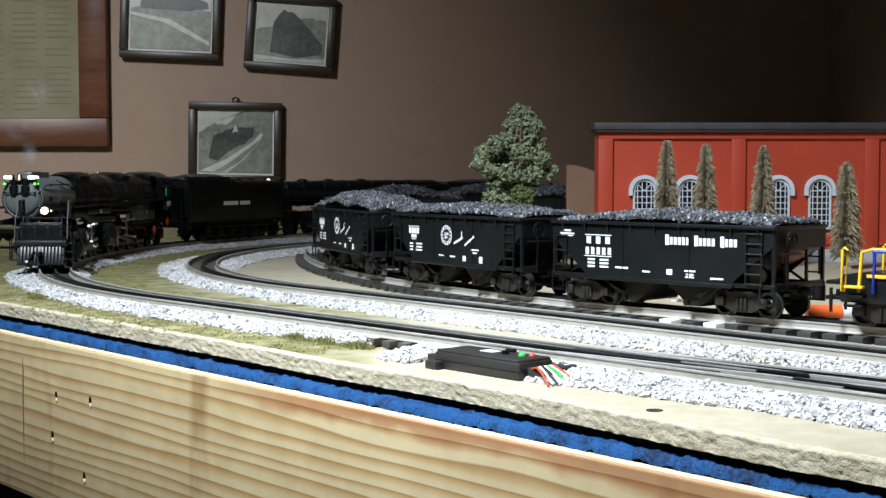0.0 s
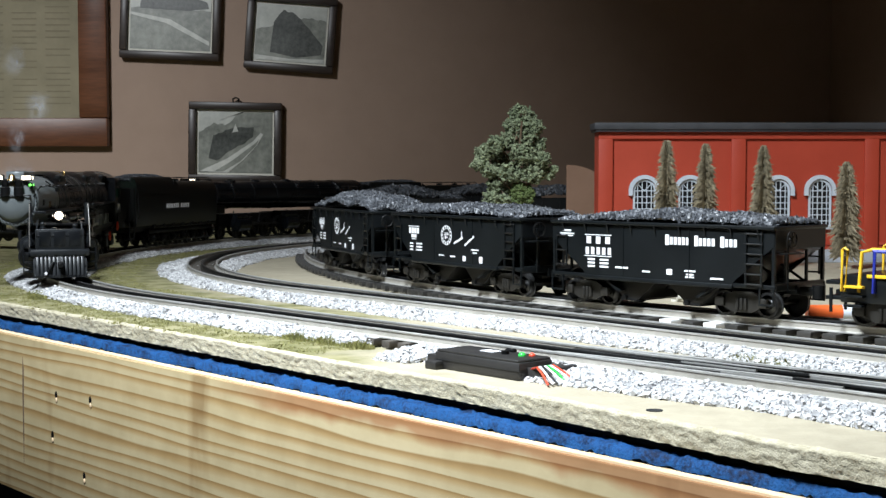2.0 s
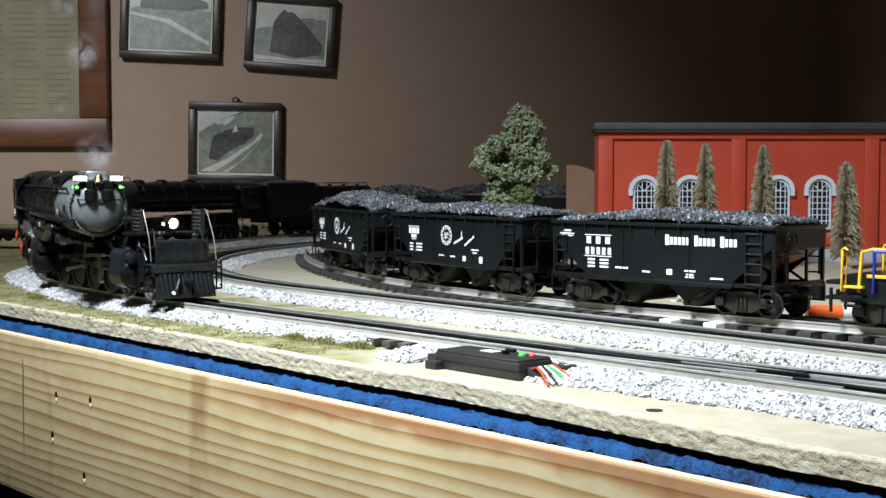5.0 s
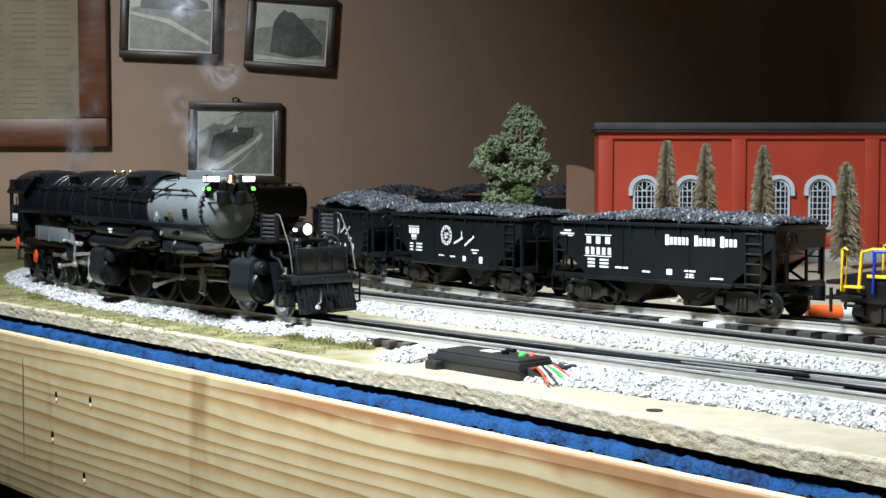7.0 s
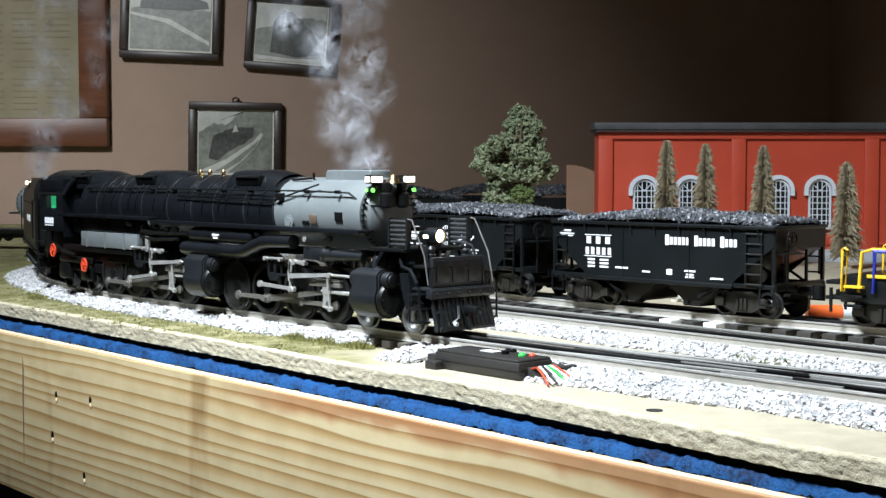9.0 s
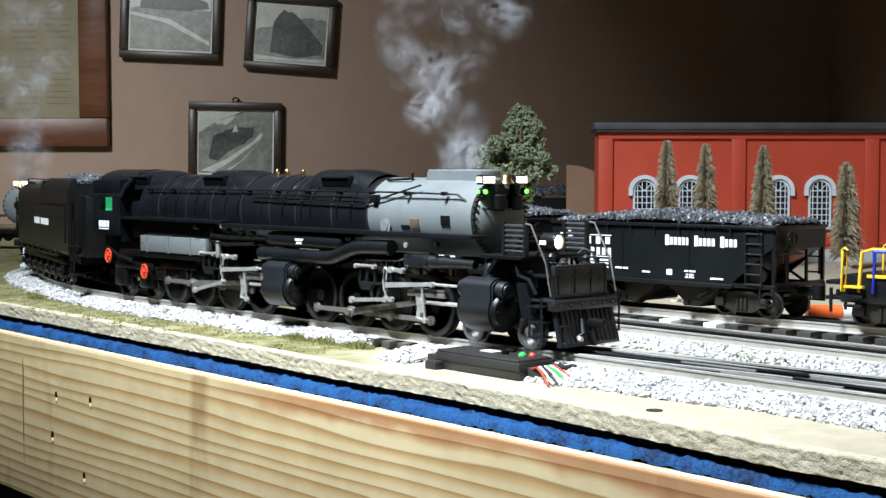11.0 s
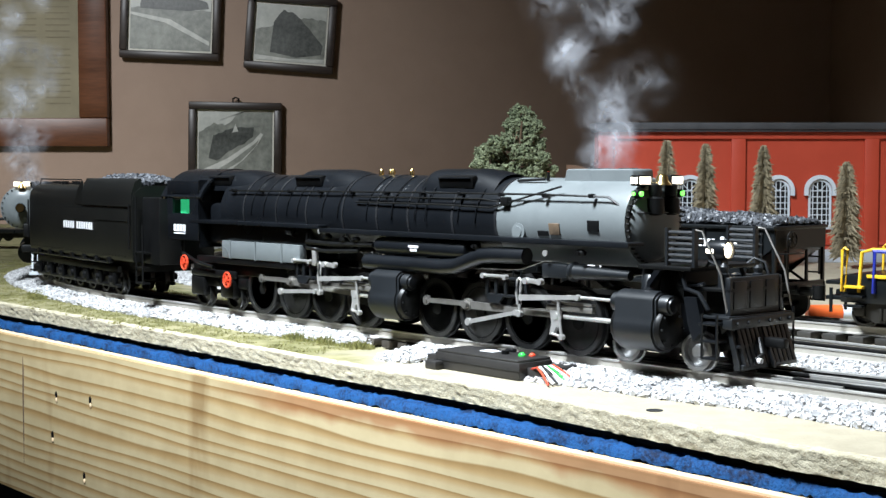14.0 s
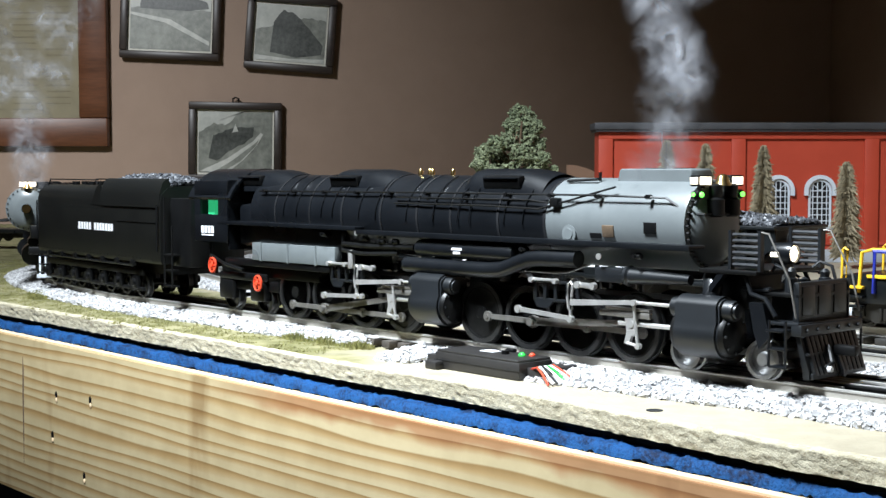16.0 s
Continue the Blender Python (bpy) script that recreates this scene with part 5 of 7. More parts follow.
def second_engine():
    """The smaller engine behind the first tender."""
    t = tagged(new("steam_locomotive"), "smaller black steam locomotive with silver smokebox front, coupled behind", "locomotive", "trains")
    zc = 0.067
    front = new("front_engine")
    front.parent = t
    part("boiler", lathe(BM(), [(-0.16, 0.0215), (-0.16, 0.0225), (0.0, 0.0225), (0.08, 0.0210), (0.145, 0.0208), (0.146, 0.0205)], "X", 0, 0, zc, 40), M_LOCO, t)
    for x in (-0.11, -0.06, -0.01, 0.04, 0.085, 0.12):
        b = BM()
        lathe(b, [(x - 0.0012, 0.0215), (x - 0.0012, 0.0231 - 0.0008 * (x > 0.03)), (x + 0.0012, 0.0231 - 0.0008 * (x > 0.03)), (x + 0.0012, 0.0215)], "X", 0, 0, zc, 40)
        part("boiler_band", b, M_BAND, t)
    sm = part("smokebox_front", lathe(BM(), [(0.1455, 0.0208), (0.147, 0.0208), (0.148, 0.0185), (0.150, 0.0170), (0.152, 0.009), (0.1525, 0.001)], "X", 0, 0, zc, 40), M_GREY, t, "silver grey smokebox front")
    b = BM()
    for k in range(24):
        a = k * math.tau / 24
        cyl(b, 0.0007, 0.002, 0.148, math.cos(a) * 0.0190, zc + math.sin(a) * 0.0190, "X", 6)
    part("bolt_ring", b, M_FRAME, sm)
    part("stack", lathe(BM(), [(0.085, 0.006), (0.0915, 0.0065), (0.0915, 0.005), (0.089, 0.004)], "Z", 0.122, 0, 0, 18), M_FRAME, t)
    for x in (0.075, 0.02, -0.05):
        part("dome", lathe(BM(), [(0.083, 0.010), (0.0895, 0.009), (0.0915, 0.006), (0.092, 0.001)], "Z", x, 0, 0, 20), M_LOCO, t)
    b = BM()
    box(b, 0.055, 0.056, 0.036, -0.185, 0, 0.062, 0.004)
    arc = [(math.sin(radians(a)) * 0.034, 0.0560 + math.cos(radians(a)) * 0.034) for a in range(-58, 59, 8)]
    prism(b, arc + [(u * 0.9, v - 0.006) for u, v in arc[::-1]], 0.062, "X", -0.185)
    part("cab", b, M_LOCO, t)
    for sg in (-1, 1):
        b = BM()
        box(b, 0.012, 0.0008, 0.010, -0.180, sg * 0.0283, 0.074, 0.0004)
        part("cab_window", b, M_PANE, t)
        b = BM()
        box(b, 0.30, 0.011, 0.0018, -0.005, sg * 0.0245, 0.0555, 0.0004)
        part("running_board", b, M_LOCO, t)
        b = BM()
        tube(b, [(-0.15, sg * 0.0225, 0.077), (0.13, sg * 0.0215, 0.0765)], 0.0006, 6)
        part("handrail", b, M_FRAME, t)
        for cx in (0.095, -0.035):
            b = BM()
            lathe(b, [(-0.014, 0.008), (-0.014, 0.0105), (0.014, 0.0105), (0.014, 0.008)], "X", cx, sg * 0.0250, 0.0215, 22)
            cyl(b, 0.005, 0.030, cx, sg * 0.0245, 0.034, "X", 16)
            part("cylinder", b, M_LOCO, front if cx > 0 else t)
            b = BM()
            box(b, 0.075, 0.0015, 0.0028, cx - 0.058, sg * 0.0225, 0.0215)
            box(b, 0.045, 0.0015, 0.0022, cx - 0.035, sg * 0.0245, 0.0240, 0, (0, -3, 0))
            tube(b, [(cx - 0.045, sg * 0.0265, 0.041), (cx - 0.040, sg * 0.0265, 0.022)], 0.001, 6)
            part("side_rod", b, M_TYRE, front if cx > 0 else t)
        b = BM()
        box(b, 0.0050, 0.0062, 0.0040, 0.149, sg * 0.0042, 0.0900)
        part("number_board", b, M_WHITE_L, t)
        b = BM()
        box(b, 0.004, 0.0012, 0.020, 0.158, sg * 0.0195, 0.030)
        part("front_post", b, M_TRIM, front, "white edged front step post")
    b = BM()
    box(b, 0.13, 0.026, 0.020, -0.10, 0, 0.030)
    part("frame", b, M_FRAME, t)
    b = BM()
    box(b, 0.13, 0.026, 0.018, 0.07, 0, 0.029)
    box(b, 0.030, 0.056, 0.012, 0.152, 0, 0.046, 0.001)
    box(b, 0.006, 0.060, 0.007, 0.165, 0, 0.0285, 0.0008)
    part("frame", b, M_FRAME, front)
    b = BM()
    box(b, 0.006, 0.034, 0.018, 0.163, 0, 0.039, 0.0006)
    part("front_shield", b, M_BLUE, front, "dark blue front shield")
    b = BM()
    for k in range(9):
        box(b, 0.002, 0.0016, 0.020, 0.1695, -0.020 + k * 0.005, 0.0145, 0.0003, (0, -12, 0))
    box(b, 0.004, 0.046, 0.003, 0.1715, 0, 0.0050)
    part("pilot", b, M_TRIM, front, "pale slatted pilot")
    b = BM()
    lathe(b, [(0.0, 0.004), (0.006, 0.0048), (0.007, 0.0044)], "X", 0.1525, 0, 0.0670, 18)
    hl = part("headlamp", b, M_FRAME, t)
    b = BM()
    cyl(b, 0.0040, 0.0014, 0.1600, 0, 0.0670, "X", 14)
    part("lamp_glass", b, M_BRASS, hl, "yellow emblem disc")
    b = BM()
    lathe(b, [(0.0860, 0.004), (0.0910, 0.002), (0.0925, 0.0008)], "Z", 0.150, 0, 0, 14)
    part("bell", b, M_BRASS, t)
    wm = None
    for x in (0.060, 0.025, -0.010, -0.070, -0.105, -0.140):
        unit = front if x > -0.04 else t
        if wm is None:
            w = wm = part("driving_wheelset", wheel_bm(0.0165, 0.0042, 0.001, 13), M_FRAME, unit)
        else:
            w = again(wm, unit)
        w.location = (x, 0, 0.0165)
        ROLLERS.append((w, x, 0.0165, 0.0165, 0.8))
    sm2 = None
    for x in (0.095, 0.138, -0.180, -0.205):
        unit = front if x > -0.04 else t
        if sm2 is None:
            w = sm2 = part("truck_wheelset", wheel_bm(0.0095, 0.0042, 0.0012), M_TYRE, unit)
        else:
            w = again(sm2, unit)
        w.location = (x, 0, 0.0095)
        ROLLERS.append((w, x, 0.0095, 0.0095, 0.1))
    return t, front


ENGINE, FRONT_ENGINE = big_engine()
TENDER = tender("long black coal tender with white lettering bars", 0.256, 0.0900, True, True)
ENGINE_B, FRONT_B = second_engine()
TENDER_B = tender("plain black tender with high front and red marker lamp", 0.25, 0.0800, True, False)


# ---- loaded hopper cars on the siding ----
def truck(parent, x):
    """A two-axle freight truck with cast side frames."""
    tr = new("truck")
    tr.parent = parent
    tr.location = (x, 0, 0)
    b = BM()
    box(b, 0.010, 0.046, 0.006, 0, 0, 0.0130, 0.001)
    part("bolster", b, M_FRAME, tr)
    for sg in (-1, 1):
        b = BM()
        prism(b, [(-0.0215, 0.0130), (-0.0165, 0.0135), (-0.0070, 0.0180), (0.0070, 0.0180), (0.0165, 0.0135), (0.0215, 0.0130), (0.0215, 0.0085), (0.0165, 0.0080),
                  (0.0075, 0.0035), (-0.0075, 0.0035), (-0.0165, 0.0080), (-0.0215, 0.0085)], 0.0028, "Y", sg * 0.0235)
        for k in (-1, 1):
            box(b, 0.0072, 0.0045, 0.0070, k * 0.0175, sg * 0.0250, 0.0108, 0.0010)
        for k in (-0.0033, 0, 0.0033):
            lathe(b, [(0.0055, 0.0012), (0.0068, 0.0016), (0.0081, 0.0012), (0.0094, 0.0016), (0.0107, 0.0012), (0.0120, 0.0016), (0.0133, 0.0012)], "Z", k, sg * 0.0255, 0, 8)
        part("side_frame", b, M_HOPUNDER, tr, "cast truck side frame with springs")
    wm = None
    for k in (-1, 1):
        if wm is None:
            w = wm = part("wheelset", wheel_bm(0.0090, 0.0042, 0.0012), M_TYRE, tr, "steel wheelset")
        else:
            w = again(wm, tr)
        w.location = (k * 0.0175, 0, 0.0090)
    return tr


def rungs(parent, x, y, z0, z1, n, along, width=0.0100):
    """A ladder: two uprights and single rungs."""
    lad = new("ladder")
    lad.parent = parent
    for k in (-1, 1):
        b = BM()
        dx, dy = (k * width / 2, 0) if along == "X" else (0, k * width / 2)
        box(b, 0.0011, 0.0011, z1 - z0 + 0.003, x + dx, y + dy, (z0 + z1) / 2)
        part("stile", b, M_HOPPER, lad)
    r0 = None
    for k in range(n):
        z = z0 + (z1 - z0) * k / (n - 1)
        if r0 is None:
            b = BM()
            dx, dy = (width / 2 + 0.001, 0) if along == "X" else (0, width / 2 + 0.001)
            tube(b, [(-dx, -dy, 0), (dx, dy, 0)], 0.0007, 6)
            o = r0 = part("rung", b, M_FRAME, lad)
        else:
            o = again(r0, lad)
        o.location = (x, y, z)


HL, HW, HT, HB = 0.200, 0.0315, 0.0625, 0.0215


def hopper_car(label, style):
    t = tagged(new("hopper_car"), label, "hopper car", "coal hopper cars")
    # flush sides, narrower at the foot of each end where the floor slopes
    for sg in (-1, 1):
        b = BM()
        prism(b, [(-HL / 2, HT), (HL / 2, HT), (HL / 2, HT - 0.012), (HL / 2 - 0.032, HB + 0.004), (HL / 2 - 0.034, HB), (-HL / 2 + 0.034, HB), (-HL / 2 + 0.032, HB + 0.004), (-HL / 2, HT - 0.012)], 0.0012, "Y", sg * HW)
        side = part("side", b, M_HOPPER, t)
        b = BM()
        box(b, HL + 0.002, 0.0042, 0.0024, 0, sg * (HW + 0.0008), HT + 0.0004, 0.0006)
        part("top_rail", b, M_HOPPER, side)
        b = BM()
        box(b, HL - 0.066, 0.0030, 0.0030, 0, sg * (HW + 0.0003), HB, 0.0006)
        part("side_sill", b, M_HOPPER, side)
        g0 = None
        for k in range(9):
            x = -HL / 2 + 0.012 + k * (HL - 0.024) / 8
            if g0 is None:
                b = BM()
                prism(b, [(0, HT - 0.0008), (0.0028, HT - 0.0008), (0.0004, HT - 0.0085), (0, HT - 0.0085)] if sg > 0 else [(0, HT - 0.0008), (-0.0028, HT - 0.0008), (-0.0004, HT - 0.0085), (0, HT - 0.0085)], 0.0010, "X")
                o = g0 = part("gusset", b, M_HOPPER, side, "small triangular gusset")
            else:
                o = again(g0, side)
            o.location = (x, sg * (HW + 0.0005), 0)
        for k in (-1, 1):
            b = BM()
            box(b, 0.0008, 0.0008, HT - HB - 0.004, k * 0.030, sg * (HW + 0.0007), (HT + HB) / 2)
            part("seam", b, M_HOPPER, side)
        # lettering, as bars and plain shapes; the near side reads left to right
        f = -sg
        yy = sg * (HW + 0.0009)

        def bar(x, z, w, h):
            part("lettering", box(BM(), w, 0.0003, h, x * f, yy, z), M_WHITE, side, "white lettering as a plain bar", 0)
        if style == "road_a":
            for k in range(3):
                bar(-0.0630 + k * 0.0092, 0.0497, 0.0042, 0.0054)
            for k in range(5):
                bar(-0.0645 + k * 0.0054, 0.0415, 0.0031, 0.0054)
            bar(-0.0540, 0.0536, 0.0265, 0.0006)
            bar(-0.0540, 0.0376, 0.0265, 0.0006)
            for k, z in enumerate((0.0350, 0.0324, 0.0298)):
                bar(-0.0605, z, 0.0070, 0.0014)
                bar(-0.0480, z, 0.0085, 0.0014)
            bar(-0.0310, 0.0300, 0.0120, 0.0014)
            bar(-0.0850, 0.0562, 0.0080, 0.0014)
            bar(-0.0850, 0.0540, 0.0140, 0.0009)
            bar(-0.0850, 0.0523, 0.0120, 0.0009)
            for x0, n in ((0.0090, 6), (0.0345, 5), (0.0565, 4)):
                bar(x0 + 0.0018, 0.0522, 0.0032, 0.0076)
                for k in range(1, n):
                    bar(x0 + 0.0018 + k * 0.0036, 0.0516, 0.0025, 0.0054)
            for x, z, w, h in ((-0.0080, 0.0282, 0.0070, 0.0013), (0.0130, 0.0290, 0.0050, 0.0040), (0.0310, 0.0305, 0.0095, 0.0011), (0.0310, 0.0280, 0.0065, 0.0011), (0.0310, 0.0262, 0.0075, 0.0011), (0.0540, 0.0262, 0.0110, 0.0013)):
                bar(x, z, w, h)
        else:
            for k in range(4):
                bar(-0.0700 + k * 0.0044, 0.0488, 0.0033, 0.0052)
            bar(-0.0635, 0.0527, 0.0180, 0.0006)
            for k in range(3):
                bar(-0.0665 + k * 0.0030, 0.0440, 0.0023, 0.0030)
            bar(-0.0635, 0.0412, 0.0080, 0.0007)
            for z in (0.0372, 0.0344, 0.0316):
                bar(-0.0675, z, 0.0055, 0.0014)
                bar(-0.0545, z, 0.0095, 0.0014)
            for x, z, w, h in ((-0.0180, 0.0288, 0.0080, 0.0009), (0.0, 0.0285, 0.0075, 0.0013), (0.0180, 0.0275, 0.0045, 0.0045), (0.0340, 0.0355, 0.0115, 0.0010), (0.0340, 0.0330, 0.0060, 0.0010), (0.0430, 0.0275, 0.0045, 0.0055)):
                bar(x, z, w, h)
            b = BM()
            for r0, r1 in ((0.0080, 0.0086), (0.0056, 0.0061)):
                n = 36
                ring = [[b.verts.new((-0.010 * f + math.cos(k * math.tau / n) * q, yy, 0.0465 + math.sin(k * math.tau / n) * q)) for k in range(n)] for q in (r0, r1)]
                for k in range(n):
                    b.faces.new((ring[0][k], ring[0][(k + 1) % n], ring[1][(k + 1) % n], ring[1][k]))
            for x, z, w, h in ((0, 0.0018, 0.0060, 0.0007), (0, 0.0004, 0.0072, 0.0006), (-0.0016, -0.0018, 0.0012, 0.0030), (0.0012, -0.0018, 0.0030, 0.0007)):
                box(b, w, 0.0003, h, -0.010 * f + x, yy, 0.0465 + z)
            for k in range(14):
                a = k * math.tau / 14
                box(b, 0.0010, 0.0004, 0.0014, -0.010 * f + math.cos(a) * 0.0071, yy, 0.0465 + math.sin(a) * 0.0071, 0, (0, -math.degrees(a) + 90, 0))
            part("round_emblem", b, M_WHITE, side, "white round ring emblem")
            b = BM()
            # slanted slogan as strokes
            for k in range(5):
                box(b, 0.0035, 0.0003, 0.0016, (0.0035 + k * 0.0026) * f, yy, 0.0405 + k * 0.0010, 0, (0, -35 * f, 0))
                box(b, 0.0035, 0.0003, 0.0016, (0.0200 + k * 0.0028) * f, yy, 0.0395 + k * 0.0016, 0, (0, -35 * f, 0))
            box(b, 0.0008, 0.0003, 0.0050, 0.0140 * f, yy, 0.0480, 0, (0, 12 * f, 0))
            part("slogan", b, M_WHITE, side, "slanted white slogan strokes")
        # ladder at the car's right-hand end
        rungs(side, 0.0845 * f, sg * (HW + 0.0016), 0.0240, 0.0585, 6, "X", 0.0125)
        rungs(side, -0.0900 * f, sg * (HW + 0.0014), 0.0300, 0.0520, 3, "X", 0.0100)
        # corner post and step
        for k in (-1, 1):
            b = BM()
            box(b, 0.0022, 0.0022, HT - 0.0210, k * (HL / 2 - 0.001), sg * (HW - 0.001), (HT + 0.0210) / 2)
            box(b, 0.0120, 0.0012, 0.0012, k * (HL / 2 - 0.0055), sg * (HW + 0.0006), 0.0105)
            for q in (-1, 1):
                box(b, 0.0010, 0.0010, 0.0120, k * (HL / 2 - 0.0055) + q * 0.0055, sg * (HW + 0.0006), 0.0162)
            box(b, 0.036, 0.0018, 0.0030, k * (HL / 2 - 0.017), sg * (HW - 0.0006), 0.0225, 0.0004)
            part("corner_post", b, M_HOPPER, side)
    for k in (-1, 1):
        b = BM()
        box(b, 0.0012, 2 * HW, 0.014, k * HL / 2, 0, HT - 0.007)
        box(b, 0.0030, 2 * HW + 0.002, 0.0024, k * HL / 2, 0, HT + 0.0004, 0.0006)
        end = part("end_sheet", b, M_HOPPER, t)
        b = BM()
        prism(b, [(k * HL / 2, HT - 0.013), (k * (HL / 2 - 0.0015), HT - 0.015), (k * (HL / 2 - 0.066), 0.0125), (k * (HL / 2 - 0.064), 0.0115)], 2 * HW - 0.003, "Y")
        part("slope_sheet", b, M_HOPPER, t)
        b = BM()
        for sg in (-1, 1):
            box(b, 0.0018, 0.0018, 0.030, k * (HL / 2 - 0.003), sg * 0.013, 0.0360)
            tube(b, [(k * (HL / 2 - 0.003), sg * 0.013, 0.024), (k * (HL / 2 - 0.028), sg * 0.013, 0.0385)], 0.0010, 6)
        box(b, 0.0030, 2 * HW, 0.0055, k * (HL / 2 - 0.001), 0, 0.0225, 0.0006)
        box(b, 0.030, 0.012, 0.007, k * (HL / 2 - 0.013), 0, 0.0200, 0.0008)
        part("end_frame", b, M_HOPPER, t)
        b = BM()
        box(b, 0.016, 0.007, 0.006, k * (HL / 2 + 0.0075), 0, 0.0190, 0.0015)
        cyl(b, 0.0045, 0.009, k * (HL / 2 + 0.0150), 0, 0.0190, "Z", 12)
        part("coupler", b, M_FRAME, t)
        truck(t, k * 0.0700)
    # brake wheel and platform at one end
    b = BM()
    for q in range(14):
        a0, a1 = q * math.tau / 14, (q + 1) * math.tau / 14
        tube(b, [(0, math.cos(a0) * 0.0056, math.sin(a0) * 0.0056), (0, math.cos(a1) * 0.0056, math.sin(a1) * 0.0056)], 0.0007, 6)
    for a in (0, 45, 90, 135):
        box(b, 0.0008, 0.0110, 0.0008, 0, 0, 0, 0, (a, 0, 0))
    bw = part("brake_wheel", b, M_FRAME, t)
    bw.location = (HL / 2 + 0.005, -0.018, 0.0550)
    b = BM()
    box(b, 0.0080, 0.020, 0.0008, HL / 2 + 0.004, -0.018, 0.0455)
    tube(b, [(HL / 2 + 0.001, -0.018, 0.055), (HL / 2 + 0.006, -0.018, 0.055)], 0.0010, 6)
    tube(b, [(HL / 2 + 0.002, -0.018, 0.055), (HL / 2 + 0.002, -0.018, 0.020)], 0.0007, 6)
    part("brake_platform", b, M_HOPPER, t)
    # two discharge bays
    for x in (-0.0285, 0.0285):
        b = BM()
        prism(b, [(x - 0.0265, HB + 0.001), (x + 0.0265, HB + 0.001), (x + 0.0055, 0.0055), (x - 0.0055, 0.0055)], 0.0480, "Y")
        part("discharge_bay", b, M_HOPUNDER, t, "brownish black hopper bay")
        b = BM()
        box(b, 0.013, 0.0500, 0.0018, x, 0, 0.0058, 0.0004)
        for sg in (-1, 1):
            cyl(b, 0.0022, 0.003, x - 0.005, sg * 0.0255, 0.0072, "Y", 10)
        part("bay_door", b, M_FRAME, t)
    b = BM()
    box(b, HL - 0.02, 0.008, 0.007, 0, 0, 0.0175)
    part("centre_sill", b, M_HOPPER, t)
    b = BM()
    cyl(b, 0.0040, 0.020, -0.0860, 0.010, 0.0290, "Y", 14)
    part("brake_cylinder", b, M_HOPUNDER, t)
    return t


def coal_load(seed, peaks):
    """A heap of chunks with an uneven crest, about a car's middle."""
    rng = np.random.default_rng(seed)

    def crest(x, y):
        h = 0.0
        for px, pz, w in peaks:
            h = max(h, pz * math.exp(-((x - px) / w) ** 2))
        return HT + 0.0005 + 1.3 * h * (1 - 0.5 * (y / HW) ** 4) + 0.0012 * noise.noise(Vector((x * 90, y * 90, seed)))
    pts = []
    for _ in range(11500):
        x, y = rng.uniform(-HL / 2 + 0.003, HL / 2 - 0.003), rng.uniform(-HW + 0.0015, HW - 0.0015)
        pts.append((x, y, crest(x, y) + rng.uniform(-0.0012, 0.0012)))
    v, f = stones(np.array(pts), 0.00108, rng, True, 1.3)
    ob = raw("coal_load", v, f, M_COAL)
    # the heap's body below the chunks
    nx, ny = 40, 12
    vs, fs = [], []
    for i in range(nx):
        for j in range(ny):
            x, y = -HL / 2 + 0.002 + (HL - 0.004) * i / (nx - 1), -HW + 0.001 + (2 * HW - 0.002) * j / (ny - 1)
            vs.append((x, y, crest(x, y) - 0.0005))
    for i in range(nx - 1):
        for j in range(ny - 1):
            a = i * ny + j
            fs.append((a, a + ny, a + ny + 1, a + 1))
    body = raw("heap", vs, fs, M_COAL, ob)
    return tagged(ob, "heaped glossy grey-black coal chunks in the hopper", "coal", "coal loads", "stuff")


CARS = ((-0.054, "road_a", 21, ((-0.085, 0.0015, 0.03), (-0.040, 0.0050, 0.04), (0.0, 0.0070, 0.04), (0.045, 0.0055, 0.04), (0.085, 0.0030, 0.03))),
        (-0.285, "road_b", 22, ((-0.07, 0.0055, 0.04), (-0.02, 0.0070, 0.045), (0.04, 0.0065, 0.04), (0.08, 0.0040, 0.03))),
        (-0.528, "road_b", 23, ((-0.07, 0.0065, 0.03), (-0.02, 0.0130, 0.045), (0.05, 0.0105, 0.04))))
for s, style, seed, peaks in CARS:
    car = hopper_car("black two-bay hopper car with white lettering bars, loaded with coal" if style == "road_a" else "black two-bay hopper car with white round emblem, loaded with coal", style)
    m = ride(SIDING, s, 0.07)
    car.matrix_basis = m
    coal_load(seed, peaks).matrix_basis = m


